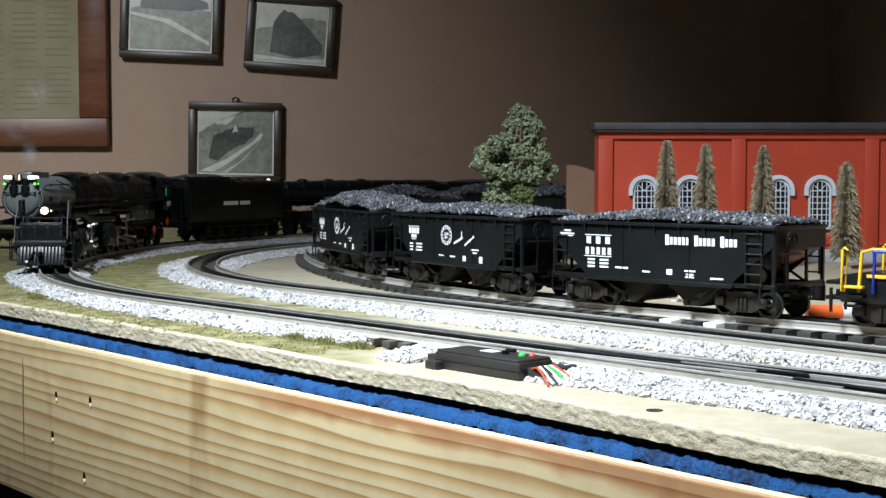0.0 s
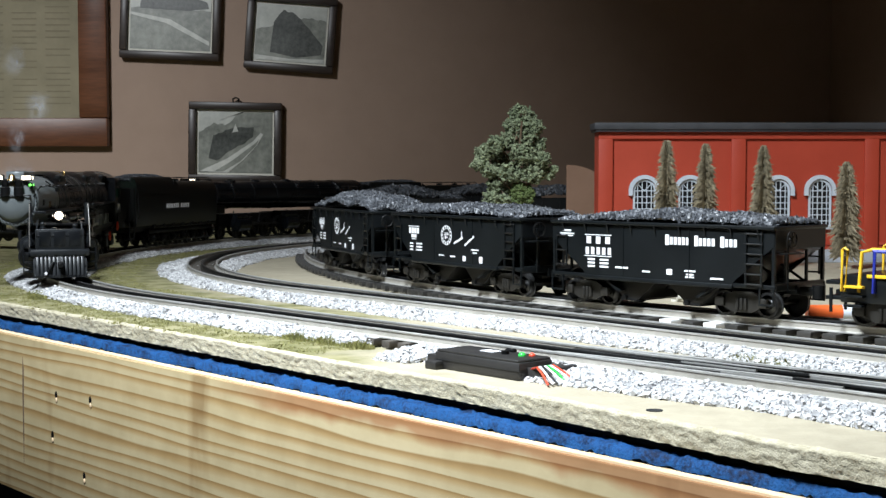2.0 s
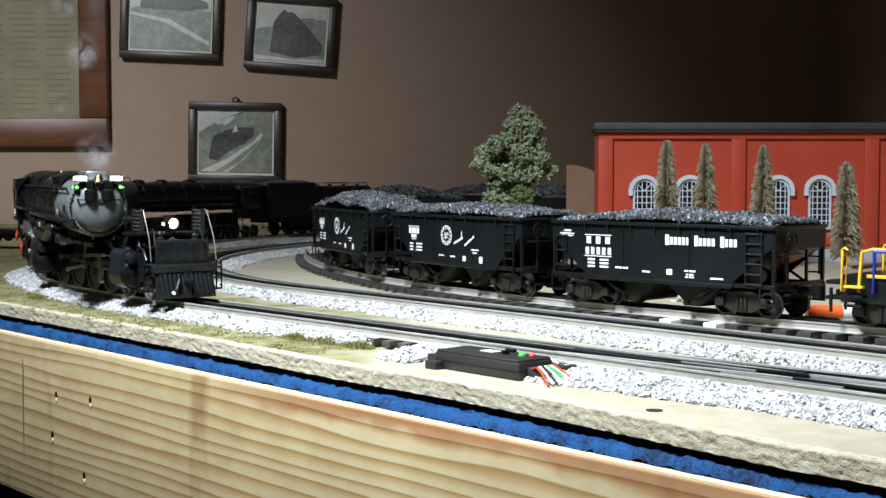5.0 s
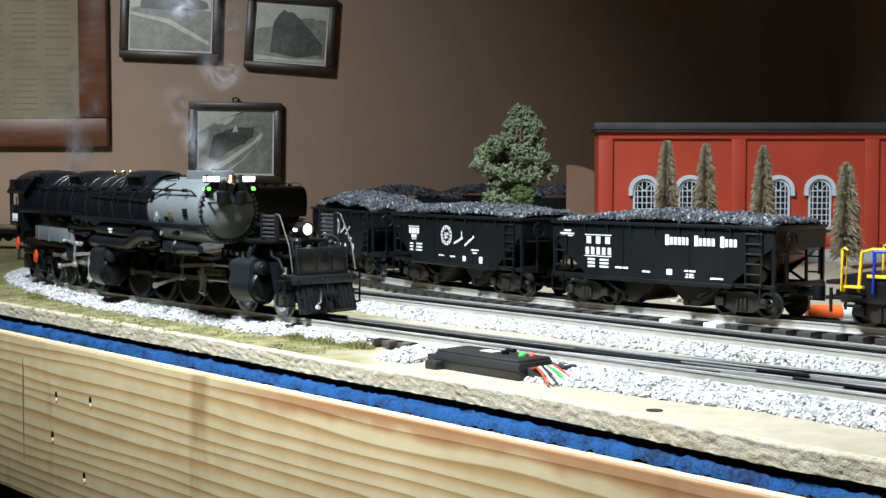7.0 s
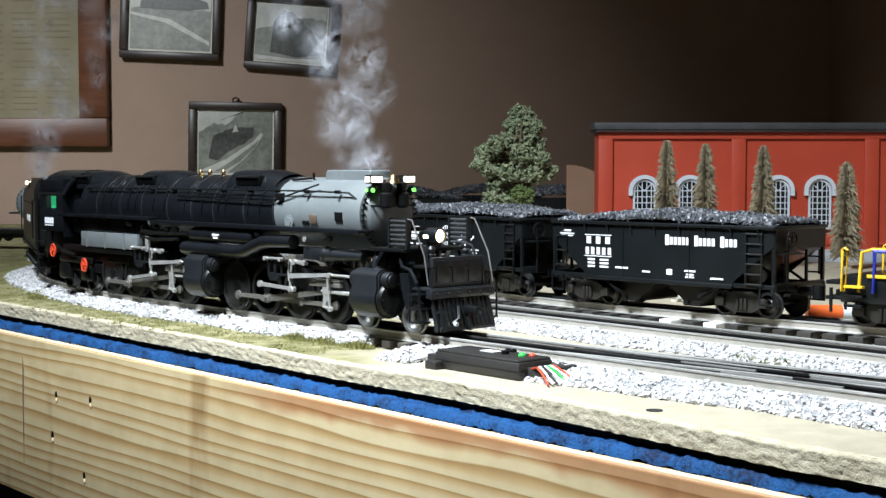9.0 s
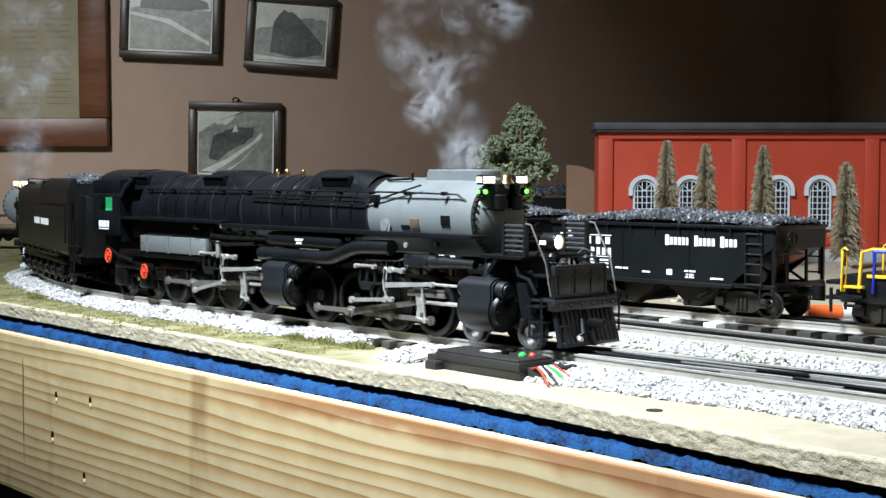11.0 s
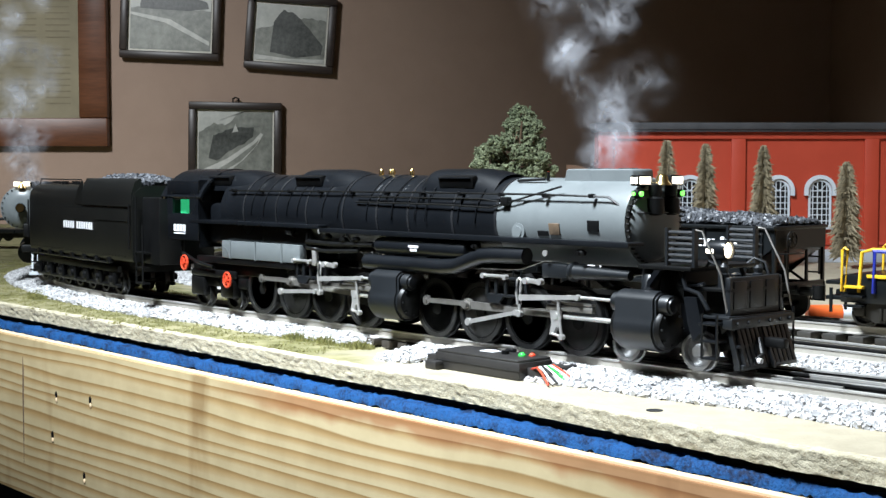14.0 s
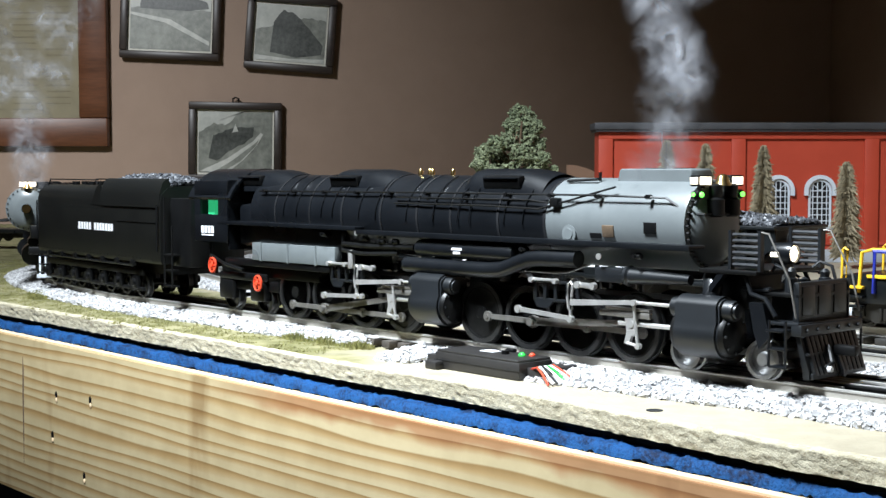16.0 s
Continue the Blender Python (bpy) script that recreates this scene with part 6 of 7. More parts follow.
# ---- dark loaded cars standing on the far side of the layout ----
def far_car(x, y, rz, seed):
    t = tagged(new("gondola_car"), "dark low freight car heaped with coal, standing behind", "freight car", "background freight cars")
    t.matrix_basis = pose(x, y, 0, 0, 0, rz)
    b = BM()
    for sg in (-1, 1):
        box(b, 0.21, 0.0015, 0.034, 0, sg * 0.031, 0.046)
        for k in range(8):
            box(b, 0.002, 0.002, 0.032, -0.095 + k * 0.027, sg * 0.0325, 0.046)
    box(b, 0.0015, 0.062, 0.034, -0.105, 0, 0.046)
    box(b, 0.0015, 0.062, 0.034, 0.105, 0, 0.046)
    box(b, 0.21, 0.062, 0.004, 0, 0, 0.028)
    part("body", b, M_HOPPER, t)
    for k in (-1, 1):
        truck(t, k * 0.07)
    rng = np.random.default_rng(seed)
    n = 1800
    px, py = rng.uniform(-0.102, 0.102, n), rng.uniform(-0.029, 0.029, n)
    pz = 0.060 + 0.021 * np.exp(-((px - 0.01) / 0.07) ** 2) * (1 - 0.6 * (py / 0.031) ** 2) + rng.uniform(-0.001, 0.001, n)
    v, f = stones(np.c_[px, py, pz], 0.0026, rng, True, 1.0)
    c = raw("coal_load", v, f, M_COAL)
    c.matrix_basis = pose(x, y, 0, 0, 0, rz)
    tagged(c, "dull coal heap in a freight car behind", "coal", "coal loads", "stuff")


for k, (x, y, rz) in enumerate(((-0.075, 2.08, 8), (0.060, 2.35, 4), (0.165, 2.10, 0))):
    far_car(x, y, rz, 31 + k)


def flat_car(x, y, rz):
    """A low empty flat car standing on the far left."""
    t = tagged(new("flat_car"), "low black flat car standing near the wall", "flat car", "background freight cars")
    t.matrix_basis = pose(x, y, 0, 0, 0, rz)
    b = BM()
    box(b, 0.235, 0.060, 0.006, 0, 0, 0.0155, 0.0006)
    box(b, 0.18, 0.040, 0.008, 0, 0, 0.0095)
    part("deck", b, M_HOPPER, t)
    for sg in (-1, 1):
        for k in range(9):
            part("stake_pocket", box(BM(), 0.004, 0.002, 0.005, -0.104 + k * 0.026, sg * 0.031, 0.0150), M_HOPPER, t)
    for k in (-1, 1):
        truck(t, k * 0.08)


for x, y, rz in ((-0.60, 2.03, -14), (-0.835, 2.09, -14), (-1.07, 2.15, -14)):
    flat_car(x, y, rz)


# ---- red engine house behind the siding ----
def arch_window(house, x, z0, z1, w, y):
    """An arched iron window with bars, a pale arch band over it and a sill."""
    win = new("window")
    win.parent = house
    r = w / 2
    zc = z1 - r

    def outline(rr, low):
        return [(x - rr, low)] + [(x - math.cos(radians(a)) * rr, zc + math.sin(radians(a)) * rr) for a in range(0, 181, 12)] + [(x + rr, low)]
    b = BM()
    prism(b, outline(r, z0), 0.0008, "Y", y + 0.0007)
    part("pane", b, M_PANE, win, "dark glass behind the bars")
    b = BM()
    out, inn = outline(r, z0), outline(r - 0.0026, z0 + 0.0026)
    n = len(out)
    for p, q in ((-0.0012, 0.0012),):
        vo = [[b.verts.new((u, y + k, v)) for u, v in ring] for ring in (out, inn) for k in (-0.0012, 0.0022)]
        for i in range(n):
            j = (i + 1) % n
            b.faces.new((vo[0][i], vo[0][j], vo[2][j], vo[2][i]))
            b.faces.new((vo[2][i], vo[2][j], vo[3][j], vo[3][i]))
            b.faces.new((vo[1][j], vo[1][i], vo[0][i], vo[0][j]))
    part("frame", b, M_TRIM, win, "pale grey cast frame")
    bar0 = None
    for k in range(4):
        bx = x - r + w * (k + 1) / 5
        top = zc + math.sqrt(max(0, r * r - (bx - x) ** 2))
        b = BM()
        box(b, 0.0011, 0.0018, top - z0, bx, y + 0.0005, (top + z0) / 2)
        part("glazing_bar", b, M_TRIM, win)
    for k in range(6):
        bz = z0 + (zc - z0) * (k + 1) / 6
        b = BM()
        box(b, w, 0.0018, 0.0011, x, y + 0.0007, bz)
        part("glazing_bar", b, M_TRIM, win)
    for a in (45, 135):
        b = BM()
        box(b, r, 0.0018, 0.0010, x + math.cos(radians(a)) * r * 0.5, y + 0.0007, zc + math.sin(radians(a)) * r * 0.5, 0, (0, -a, 0))
        part("glazing_bar", b, M_TRIM, win)
    b = BM()
    arc = [(x - math.cos(radians(a)) * (r + 0.0056), zc + math.sin(radians(a)) * (r + 0.0056)) for a in range(0, 181, 9)]
    arc_in = [(x - math.cos(radians(a)) * (r + 0.0006), zc + math.sin(radians(a)) * (r + 0.0006)) for a in range(0, 181, 9)]
    prism(b, [(arc[0][0], zc - 0.006)] + arc + [(arc[-1][0], zc - 0.006), (arc_in[-1][0], zc - 0.006)] + arc_in[::-1] + [(arc_in[0][0], zc - 0.006)], 0.004, "Y", y - 0.002)
    part("arch_band", b, M_TRIM, win, "pale arched window head")
    b = BM()
    box(b, w + 0.004, 0.005, 0.003, x, y - 0.002, z0 - 0.0015, 0.0004)
    part("sill", b, M_TRIM, win)


def engine_house():
    y, x0, x1, zt = 1.72, 0.196, 0.84, 0.1535
    t = tagged(new("engine_house"), "red plastic engine house with arched pale windows", "building")
    b = BM()
    box(b, x1 - x0, 0.004, zt - 0.004, (x0 + x1) / 2, y + 0.008, (zt + 0.004) / 2)
    box(b, 0.004, 0.034, zt - 0.004, x0 + 0.002, y + 0.027, (zt + 0.004) / 2)
    box(b, 0.004, 0.034, zt - 0.004, x1 - 0.002, y + 0.027, (zt + 0.004) / 2)
    box(b, x1 - x0, 0.004, zt - 0.004, (x0 + x1) / 2, y + 0.046, (zt + 0.004) / 2)
    part("wall", b, M_BRICKRED, t, "flat red wall")
    b = BM()
    box(b, x1 - x0, 0.004, 0.0095, (x0 + x1) / 2, y + 0.004, zt - 0.0048, 0.0006)
    part("frieze", b, M_BRICKRED, t)
    p0 = None
    for px in (x0 + 0.009, 0.3725, 0.5405, 0.7080, x1 - 0.009):
        if p0 is None:
            b = BM()
            box(b, 0.018, 0.004, zt - 0.0135, 0, 0, 0, 0.0006)
            o = p0 = part("pilaster", b, M_BRICKRED, t)
        else:
            o = again(p0, t)
        o.location = (px, y + 0.004, (zt - 0.0095 + 0.004) / 2)
    b = BM()
    for k, px in enumerate((0.2885, 0.4565, 0.624, 0.774)):
        box(b, 0.145, 0.0022, 0.003, px, y + 0.0052, 0.0115, 0.0004)
    part("plinth_moulding", b, M_BRICKRED, t)
    b = BM()
    box(b, x1 - x0 + 0.006, 0.056, 0.0160, (x0 + x1) / 2, y + 0.024, -0.0035, 0.0008)
    part("foundation", b, M_CONC, t, "pale grey foundation")
    b = BM()
    box(b, x1 - x0 + 0.010, 0.060, 0.0090, (x0 + x1) / 2 - 0.001, y + 0.024, zt + 0.0062, 0.0012)
    box(b, x1 - x0 + 0.006, 0.056, 0.0030, (x0 + x1) / 2 - 0.001, y + 0.024, zt + 0.0006, 0.0006)
    part("roof_cap", b, M_ROOF, t, "dark charcoal roof edge")
    for px in (0.2545, 0.3115, 0.4235, 0.4760, 0.5950, 0.6500, 0.7450, 0.8000):
        arch_window(t, px, 0.0330, 0.0930, 0.0290, y + 0.0048)


engine_house()


# ---- trees ----
def clump_leaves(pts, size, rng, mat, name, parent):
    v, f = stones(np.array(pts), size, rng, False, 0.9)
    return raw(name, v, f, mat, parent)


def broad_tree():
    t = tagged(new("tree"), "bushy model tree with clumped green foam foliage", "tree")
    x0, y0 = 0.088, 1.70
    rng = np.random.default_rng(41)
    b = BM()
    tube(b, [(x0, y0, DECK_Z), (x0 + 0.002, y0, 0.03), (x0 + 0.001, y0, 0.07), (x0 + 0.006, y0, 0.12), (x0 + 0.010, y0, 0.165)], [0.006, 0.0045, 0.0036, 0.0024, 0.001], 8)
    part("trunk", b, M_BARK, t)
    lobes = [(0.099, 0.172, 0.019), (0.088, 0.160, 0.014), (0.112, 0.158, 0.017), (0.103, 0.146, 0.018), (0.083, 0.142, 0.015), (0.066, 0.137, 0.013), (0.118, 0.136, 0.014), (0.052, 0.126, 0.015),
             (0.072, 0.120, 0.017), (0.098, 0.124, 0.019), (0.120, 0.118, 0.014), (0.045, 0.112, 0.011), (0.058, 0.104, 0.013), (0.082, 0.102, 0.017), (0.108, 0.100, 0.016), (0.130, 0.100, 0.011),
             (0.066, 0.086, 0.014), (0.090, 0.082, 0.015), (0.060, 0.070, 0.012), (0.137, 0.106, 0.005), (0.074, 0.066, 0.011)]
    for k, (lx, lz, lr) in enumerate(lobes):
        lr *= 0.88
        ly = y0 + rng.uniform(-0.024, 0.024)
        b = BM()
        tube(b, [(x0 + 0.003, y0, max(0.03, lz - 0.03)), ((x0 + lx) / 2, (y0 + ly) / 2, lz - 0.012), (lx, ly, lz)], [0.0016, 0.0012, 0.0006], 5)
        part("branch", b, M_BARK, t)
        pts = []
        for _ in range(520):
            d = rng.normal(size=3)
            d /= np.linalg.norm(d)
            r = lr * (0.72 + 0.55 * noise.noise(Vector(tuple(d * 2.6 + k))) + rng.uniform(-0.05, 0.16))
            pts.append((lx + d[0] * r, ly + d[1] * r, lz + d[2] * r * 0.86))
        clump_leaves(pts, 0.0021, rng, M_FOL, "foliage_clump", t)


def bush(x, y, z, r, n, mat, label, seed, flat=0.8, leaf=0.0016):
    t = tagged(new("bush"), label, "bush", "small bushes")
    rng = np.random.default_rng(seed)
    pts = []
    for _ in range(n):
        d = rng.normal(size=3)
        d /= np.linalg.norm(d)
        q = r * (0.75 + 0.4 * noise.noise(Vector(tuple(d * 2 + seed))) + rng.uniform(-0.2, 0.1))
        pts.append((x + d[0] * q, y + d[1] * q, z + d[2] * q * flat))
    clump_leaves(pts, leaf, rng, mat, "leaves", t)
    b = BM()
    tube(b, [(x, y, DECK_Z), (x, y, z)], 0.002, 6)
    part("stem", b, M_BARK, t)


def pine(x, y, top, radius, seed):
    t = tagged(new("pine_tree"), "slender dry olive-brown model pine tree", "tree", "pine trees by the engine house")
    rng = np.random.default_rng(seed)
    b = BM()
    tube(b, [(x, y, DECK_Z), (x, y, top)], [0.0022, 0.0006], 6)
    part("trunk", b, M_BARK, t)
    vs, fs = [], []
    h = top - DECK_Z
    n = 3600
    for k in range(n):
        u = rng.uniform(0.02, 1.0)
        z = DECK_Z + h * (0.12 + 0.88 * u)
        tier = 0.80 + 0.35 * noise.noise(Vector((u * 26, seed, 0)))
        r = (radius * (1 - u) ** 0.5 + 0.0050) * tier * rng.uniform(0.4, 1.15)
        a = rng.uniform(0, math.tau)
        c, s = math.cos(a), math.sin(a)
        droop = rng.uniform(-0.65, 0.25) * r
        w = rng.uniform(0.0005, 0.0010)
        i = len(vs)
        vs += [(x + c * r * 0.25 - s * w, y + s * r * 0.25 + c * w, z), (x + c * r * 0.25 + s * w, y + s * r * 0.25 - c * w, z + 0.0006),
               (x + c * r, y + s * r, z + droop), (x + c * r * 0.5, y + s * r * 0.5, z + 0.0016)]
        fs += [(i, i + 1, i + 3), (i + 1, i + 2, i + 3), (i, i + 3, i + 2), (i, i + 2, i + 1)]
    raw("needles", vs, fs, M_PINE, t)
    pts = [(x + rng.normal() * radius * 0.35 * (1 - u) + rng.normal() * 0.001, y + rng.normal() * radius * 0.35 * (1 - u), DECK_Z + h * (0.12 + 0.88 * u)) for u in rng.uniform(0, 1, 500)]
    clump_leaves(pts, 0.0018, rng, M_PINE, "inner_twigs", t)
    b = BM()
    cyl(b, 0.008, 0.003, x, y, DECK_Z + 0.0015, "Z", 14, 0.006)
    part("base", b, M_PINE, t)


broad_tree()
bush(0.0990, 1.690, 0.0755, 0.0165, 1300, M_FOLB, "round bright green model bush", 44, 0.85)
pine(0.262, 1.60, 0.138, 0.0190, 51)
pine(0.3075, 1.60, 0.134, 0.0178, 52)
pine(0.375, 1.60, 0.132, 0.0185, 53)
pine(0.473, 1.60, 0.113, 0.0205, 54)


def brown_panel():
    b = BM()
    arc = [(0.178 + 0.003 * k, 0.113 - 0.013 * (k / 15) ** 2.2) for k in range(16)]
    prism(b, arc + [(0.223, DECK_Z), (0.178, DECK_Z)], 0.006, "Y", 1.97)
    tagged(part("scenery_panel", b, M_BROWNP), "tan rounded scenery board standing behind the trees", "scenery board")


brown_panel()


def paper_stack():
    t = tagged(new("paper_stack"), "small untidy stack of white paper slips", "paper stack")
    rng = random.Random(6)
    z = DECK_Z
    for k in range(9):
        b = BM()
        box(b, 0.020 + rng.uniform(-0.002, 0.002), 0.016, 0.0013, 0, 0, 0)
        o = part("sheet", b, M_MAT, t, "", 0)
        o.matrix_basis = pose(0.210 + rng.uniform(-0.001, 0.001), 1.19 + rng.uniform(-0.001, 0.001), z + 0.0007, 0, 0, rng.uniform(-25, 25))
        z += 0.0015


paper_stack()


# ---- pictures on the wall ----
def flat_mat(name, lo, hi, scale):
    return ramp_mat(name, lo, hi, scale, 0.35)


M_PH_SKY = flat_mat("photo_sky", (0.36, 0.37, 0.34), (0.56, 0.57, 0.52), 40)
M_PH_MID = flat_mat("photo_midtone", (0.10, 0.108, 0.092), (0.30, 0.31, 0.27), 60)
M_PH_DARK = flat_mat("photo_dark", (0.008, 0.010, 0.008), (0.085, 0.092, 0.08), 110)
M_PH_LIGHT = flat_mat("photo_light", (0.36, 0.37, 0.34), (0.60, 0.60, 0.55), 60)


def picture(label, x, z, w, h, tilt, border, shapes, hook=False):
    t = tagged(new("framed_picture"), label, "picture", "framed railway photographs")
    t.matrix_basis = pose(x, 3.085, z, 0, tilt, 0)
    for sx, sz, px, pz in ((w, border, 0, h / 2 - border / 2), (w, border, 0, -h / 2 + border / 2), (border, h - 2 * border, -w / 2 + border / 2, 0), (border, h - 2 * border, w / 2 - border / 2, 0)):
        b = BM()
        box(b, sx, 0.022, sz, px, 0, pz, 0.003)
        part("frame_bar", b, M_PFRAME, t)
    iw, ih = w - 2 * border, h - 2 * border
    b = BM()
    box(b, iw + 0.002, 0.004, ih + 0.002, 0, 0.004, 0)
    part("mount", b, M_MAT, t, "off-white picture mount")
    b = BM()
    m = 0.005
    box(b, iw - 2 * m, 0.001, ih - 2 * m, 0, 0.0012, 0)
    photo = part("photograph", b, M_PH_MID, t, "grey monochrome photograph")
    for k, (poly, mat) in enumerate(shapes):
        b = BM()
        prism(b, [((u - 0.5) * (iw - 2 * m), (v - 0.5) * (ih - 2 * m)) for u, v in poly], 0.0003, "Y", 0.0004 - 0.0004 * k)
        part("printed_area", b, mat, photo, "", 0)
    if hook:
        b = BM()
        tube(b, [(-0.006, 0.004, h / 2), (-0.007, 0.002, h / 2 + 0.007), (0, 0.002, h / 2 + 0.011), (0.007, 0.002, h / 2 + 0.007), (0.006, 0.004, h / 2)], 0.002, 8)
        part("hanging_loop", b, M_FRAME, t)


def wavy(pts, seed, amount, n=6):
    """More points along a line, with an uneven run."""
    out = []
    for (a, b), (c, d) in zip(pts, pts[1:]):
        for k in range(n):
            u = k / n
            x, y = a + (c - a) * u, b + (d - b) * u
            out.append((x, y + amount * noise.noise(Vector((x * 14, seed, y * 3)))))
    return out + [pts[-1]]


picture("dark framed photograph of a locomotive in a field", -0.611, 0.4525, 0.224, 0.190, 2.4, 0.0165,
        [([(0, 0.62)] + wavy([(0, 0.62), (0.3, 0.66), (0.7, 0.62), (1, 0.6)], 1, 0.03) + [(1, 1), (0, 1)], M_PH_SKY),
         (wavy([(0.12, 0.70), (0.2, 0.86), (0.6, 0.90), (0.95, 0.74), (0.97, 0.64)], 2, 0.03) + [(0.7, 0.60), (0.12, 0.62)], M_PH_DARK),
         ([(0, 0.52), (0.45, 0.40), (0.99, 0.08), (0.99, 0.14), (0.5, 0.46), (0, 0.56)], M_PH_LIGHT)])
picture("dark framed photograph of a steam engine close up", -0.342, 0.4150, 0.200, 0.168, 4.4, 0.0165,
        [([(0, 0.55)] + wavy([(0, 0.55), (0.25, 0.62), (0.75, 0.8), (1, 0.75)], 3, 0.05) + [(1, 1), (0, 1)], M_PH_SKY),
         (wavy([(0.22, 0.15), (0.25, 0.70), (0.38, 0.90), (0.55, 0.86), (0.80, 0.55), (0.97, 0.32), (0.95, 0.16)], 4, 0.04) + [(0.6, 0.08)], M_PH_DARK),
         ([(0, 0.0), (1, 0.0), (1, 0.08), (0.5, 0.05), (0, 0.09)], M_PH_LIGHT)])
picture("dark framed photograph of a train on a curve", -0.4685, 0.1715, 0.209, 0.180, 1.0, 0.0165,
        [([(0, 0.66)] + wavy([(0, 0.66), (0.2, 0.8), (0.35, 0.76), (0.5, 0.95), (0.62, 1.0)], 5, 0.06) + [(0, 1)], M_PH_SKY),
         (wavy([(0.14, 0.24), (0.2, 0.6), (0.4, 0.72), (0.75, 0.76), (0.74, 0.58), (0.5, 0.42), (0.25, 0.20)], 6, 0.05), M_PH_DARK),
         ([(0.02, 0.02), (0.40, 0.24), (0.74, 0.52), (0.84, 0.66), (0.88, 0.64), (0.80, 0.46), (0.62, 0.22), (0.40, 0.0)], M_PH_LIGHT),
         ([(0.22, 0.02), (0.46, 0.20), (0.78, 0.50), (0.82, 0.56), (0.79, 0.46), (0.58, 0.20), (0.34, 0.02)], M_PH_MID),
         ([(0.46, 0.66), (0.50, 0.80), (0.54, 0.68)], M_PH_LIGHT)], True)


def poster():
    t = tagged(new("framed_poster"), "large yellowed document in a wide reddish oak frame", "poster")
    x0, x1, z0, z1, bw = -1.45, -0.753, 0.162, 1.0, 0.064
    for ax0, ax1, az0, az1 in ((x0, x1, z0, z0 + bw), (x0, x1, z1 - bw, z1), (x0, x0 + bw, z0 + bw, z1 - bw), (x1 - bw, x1, z0 + bw, z1 - bw)):
        b = BM()
        box(b, ax1 - ax0, 0.026, az1 - az0, (ax0 + ax1) / 2, 3.085, (az0 + az1) / 2, 0.004)
        part("frame_bar", b, M_OAK, t)
    b = BM()
    box(b, x1 - x0 - 2 * bw, 0.003, z1 - z0 - 2 * bw, (x0 + x1) / 2, 3.092, (z0 + z1) / 2)
    paper = part("document", b, M_PAPER, t, "yellowed paper with faint lines")
    ink = ramp_mat("faded_print", (0.15, 0.125, 0.08), (0.21, 0.18, 0.115), 20, 0.8)
    me = to_mesh("print_line", box(BM(), 0.055, 0.0004, 0.0022), ink, 0)
    for k in range(24):
        for c in range(3):
            if (k * 7 + c * 3) % 11 > 1:
                o = new("print_line", me)
                o.parent = paper
                o.location = (x1 - bw - 0.05 - c * 0.075, 3.0902, z0 + bw + 0.02 + k * 0.0135)


poster()


# ---- the yellow and black car beyond the hoppers ----
def work_car():
    t = tagged(new("work_car"), "black flat work car with yellow and blue railings", "rail car")
    m = ride(SIDING, 0.176, 0.06)
    t.matrix_basis = m
    b = BM()
    box(b, 0.170, 0.058, 0.018, 0, 0, 0.0250, 0.0008)
    part("deck", b, M_HOPPER, t)
    for sg in (-1, 1):
        part("edge_strip", box(BM(), 0.150, 0.0014, 0.0022, 0.009, sg * 0.0298, 0.0338, 0.0003), M_YELLOW, t, "yellow edge strip")
        for k in range(3):
            part("side_step", box(BM(), 0.013, 0.0050, 0.0016, -0.074, sg * 0.0310, 0.0265 - k * 0.0062, 0.0003), M_YELLOW if k == 0 else M_HOPPER, t)
    for z in (0.0285, 0.0185):
        b = BM()
        box(b, 0.012, 0.020, 0.0026, -0.090, -0.018, z, 0.0004)
        part("step", b, M_HOPPER, t)
    b = BM()
    for y in (-0.008, -0.028):
        box(b, 0.0018, 0.0014, 0.016, -0.092, y, 0.0170)
    part("step_side", b, M_HOPPER, t)
    for sg in (-1, 1):
        b = BM()
        tube(b, [(-0.084, sg * 0.029, 0.023), (-0.084, sg * 0.029, 0.050), (-0.082, sg * 0.029, 0.0515), (-0.080, sg * 0.029, 0.050), (-0.0815, sg * 0.029, 0.023)], 0.0010, 8)
        part("railing", b, M_YELLOW, t, "yellow bent railing")
        b = BM()
        tube(b, [(-0.072, sg * 0.029, 0.023), (-0.070, sg * 0.029, 0.049), (-0.063, sg * 0.029, 0.0510), (-0.050, sg * 0.029, 0.0510)], 0.0012, 8)
        part("railing", b, M_YELLOW, t, "yellow bent railing")
        b = BM()
        tube(b, [(-0.061, sg * 0.030, 0.023), (-0.061, sg * 0.030, 0.0500), (-0.036, sg * 0.030, 0.0500)], 0.0016, 8)
        part("railing", b, M_BLUE, t, "blue railing")
    b = BM()
    box(b, 0.090, 0.040, 0.030, 0.030, 0, 0.038, 0.002)
    part("machine_box", b, M_HOPPER, t)
    b = BM()
    box(b, 0.018, 0.007, 0.006, -0.093, 0, 0.0190, 0.001)
    part("coupler", b, M_FRAME, t)
    for k in (-1, 1):
        truck(t, k * 0.055)
    # orange cylinder lying past the track
    u = tagged(new("fuel_cylinder"), "orange-red cylinder with a white band lying by the track", "cylinder")
    for x0, x1, mat in ((0.276, 0.302, M_ORANGE), (0.302, 0.322, M_TRIM), (0.322, 0.36, M_ORANGE)):
        b = BM()
        cyl(b, 0.0060, x1 - x0, (x0 + x1) / 2, 1.03, DECK_Z + 0.0060, "X", 22)
        part("band", b, mat, u)


work_car()


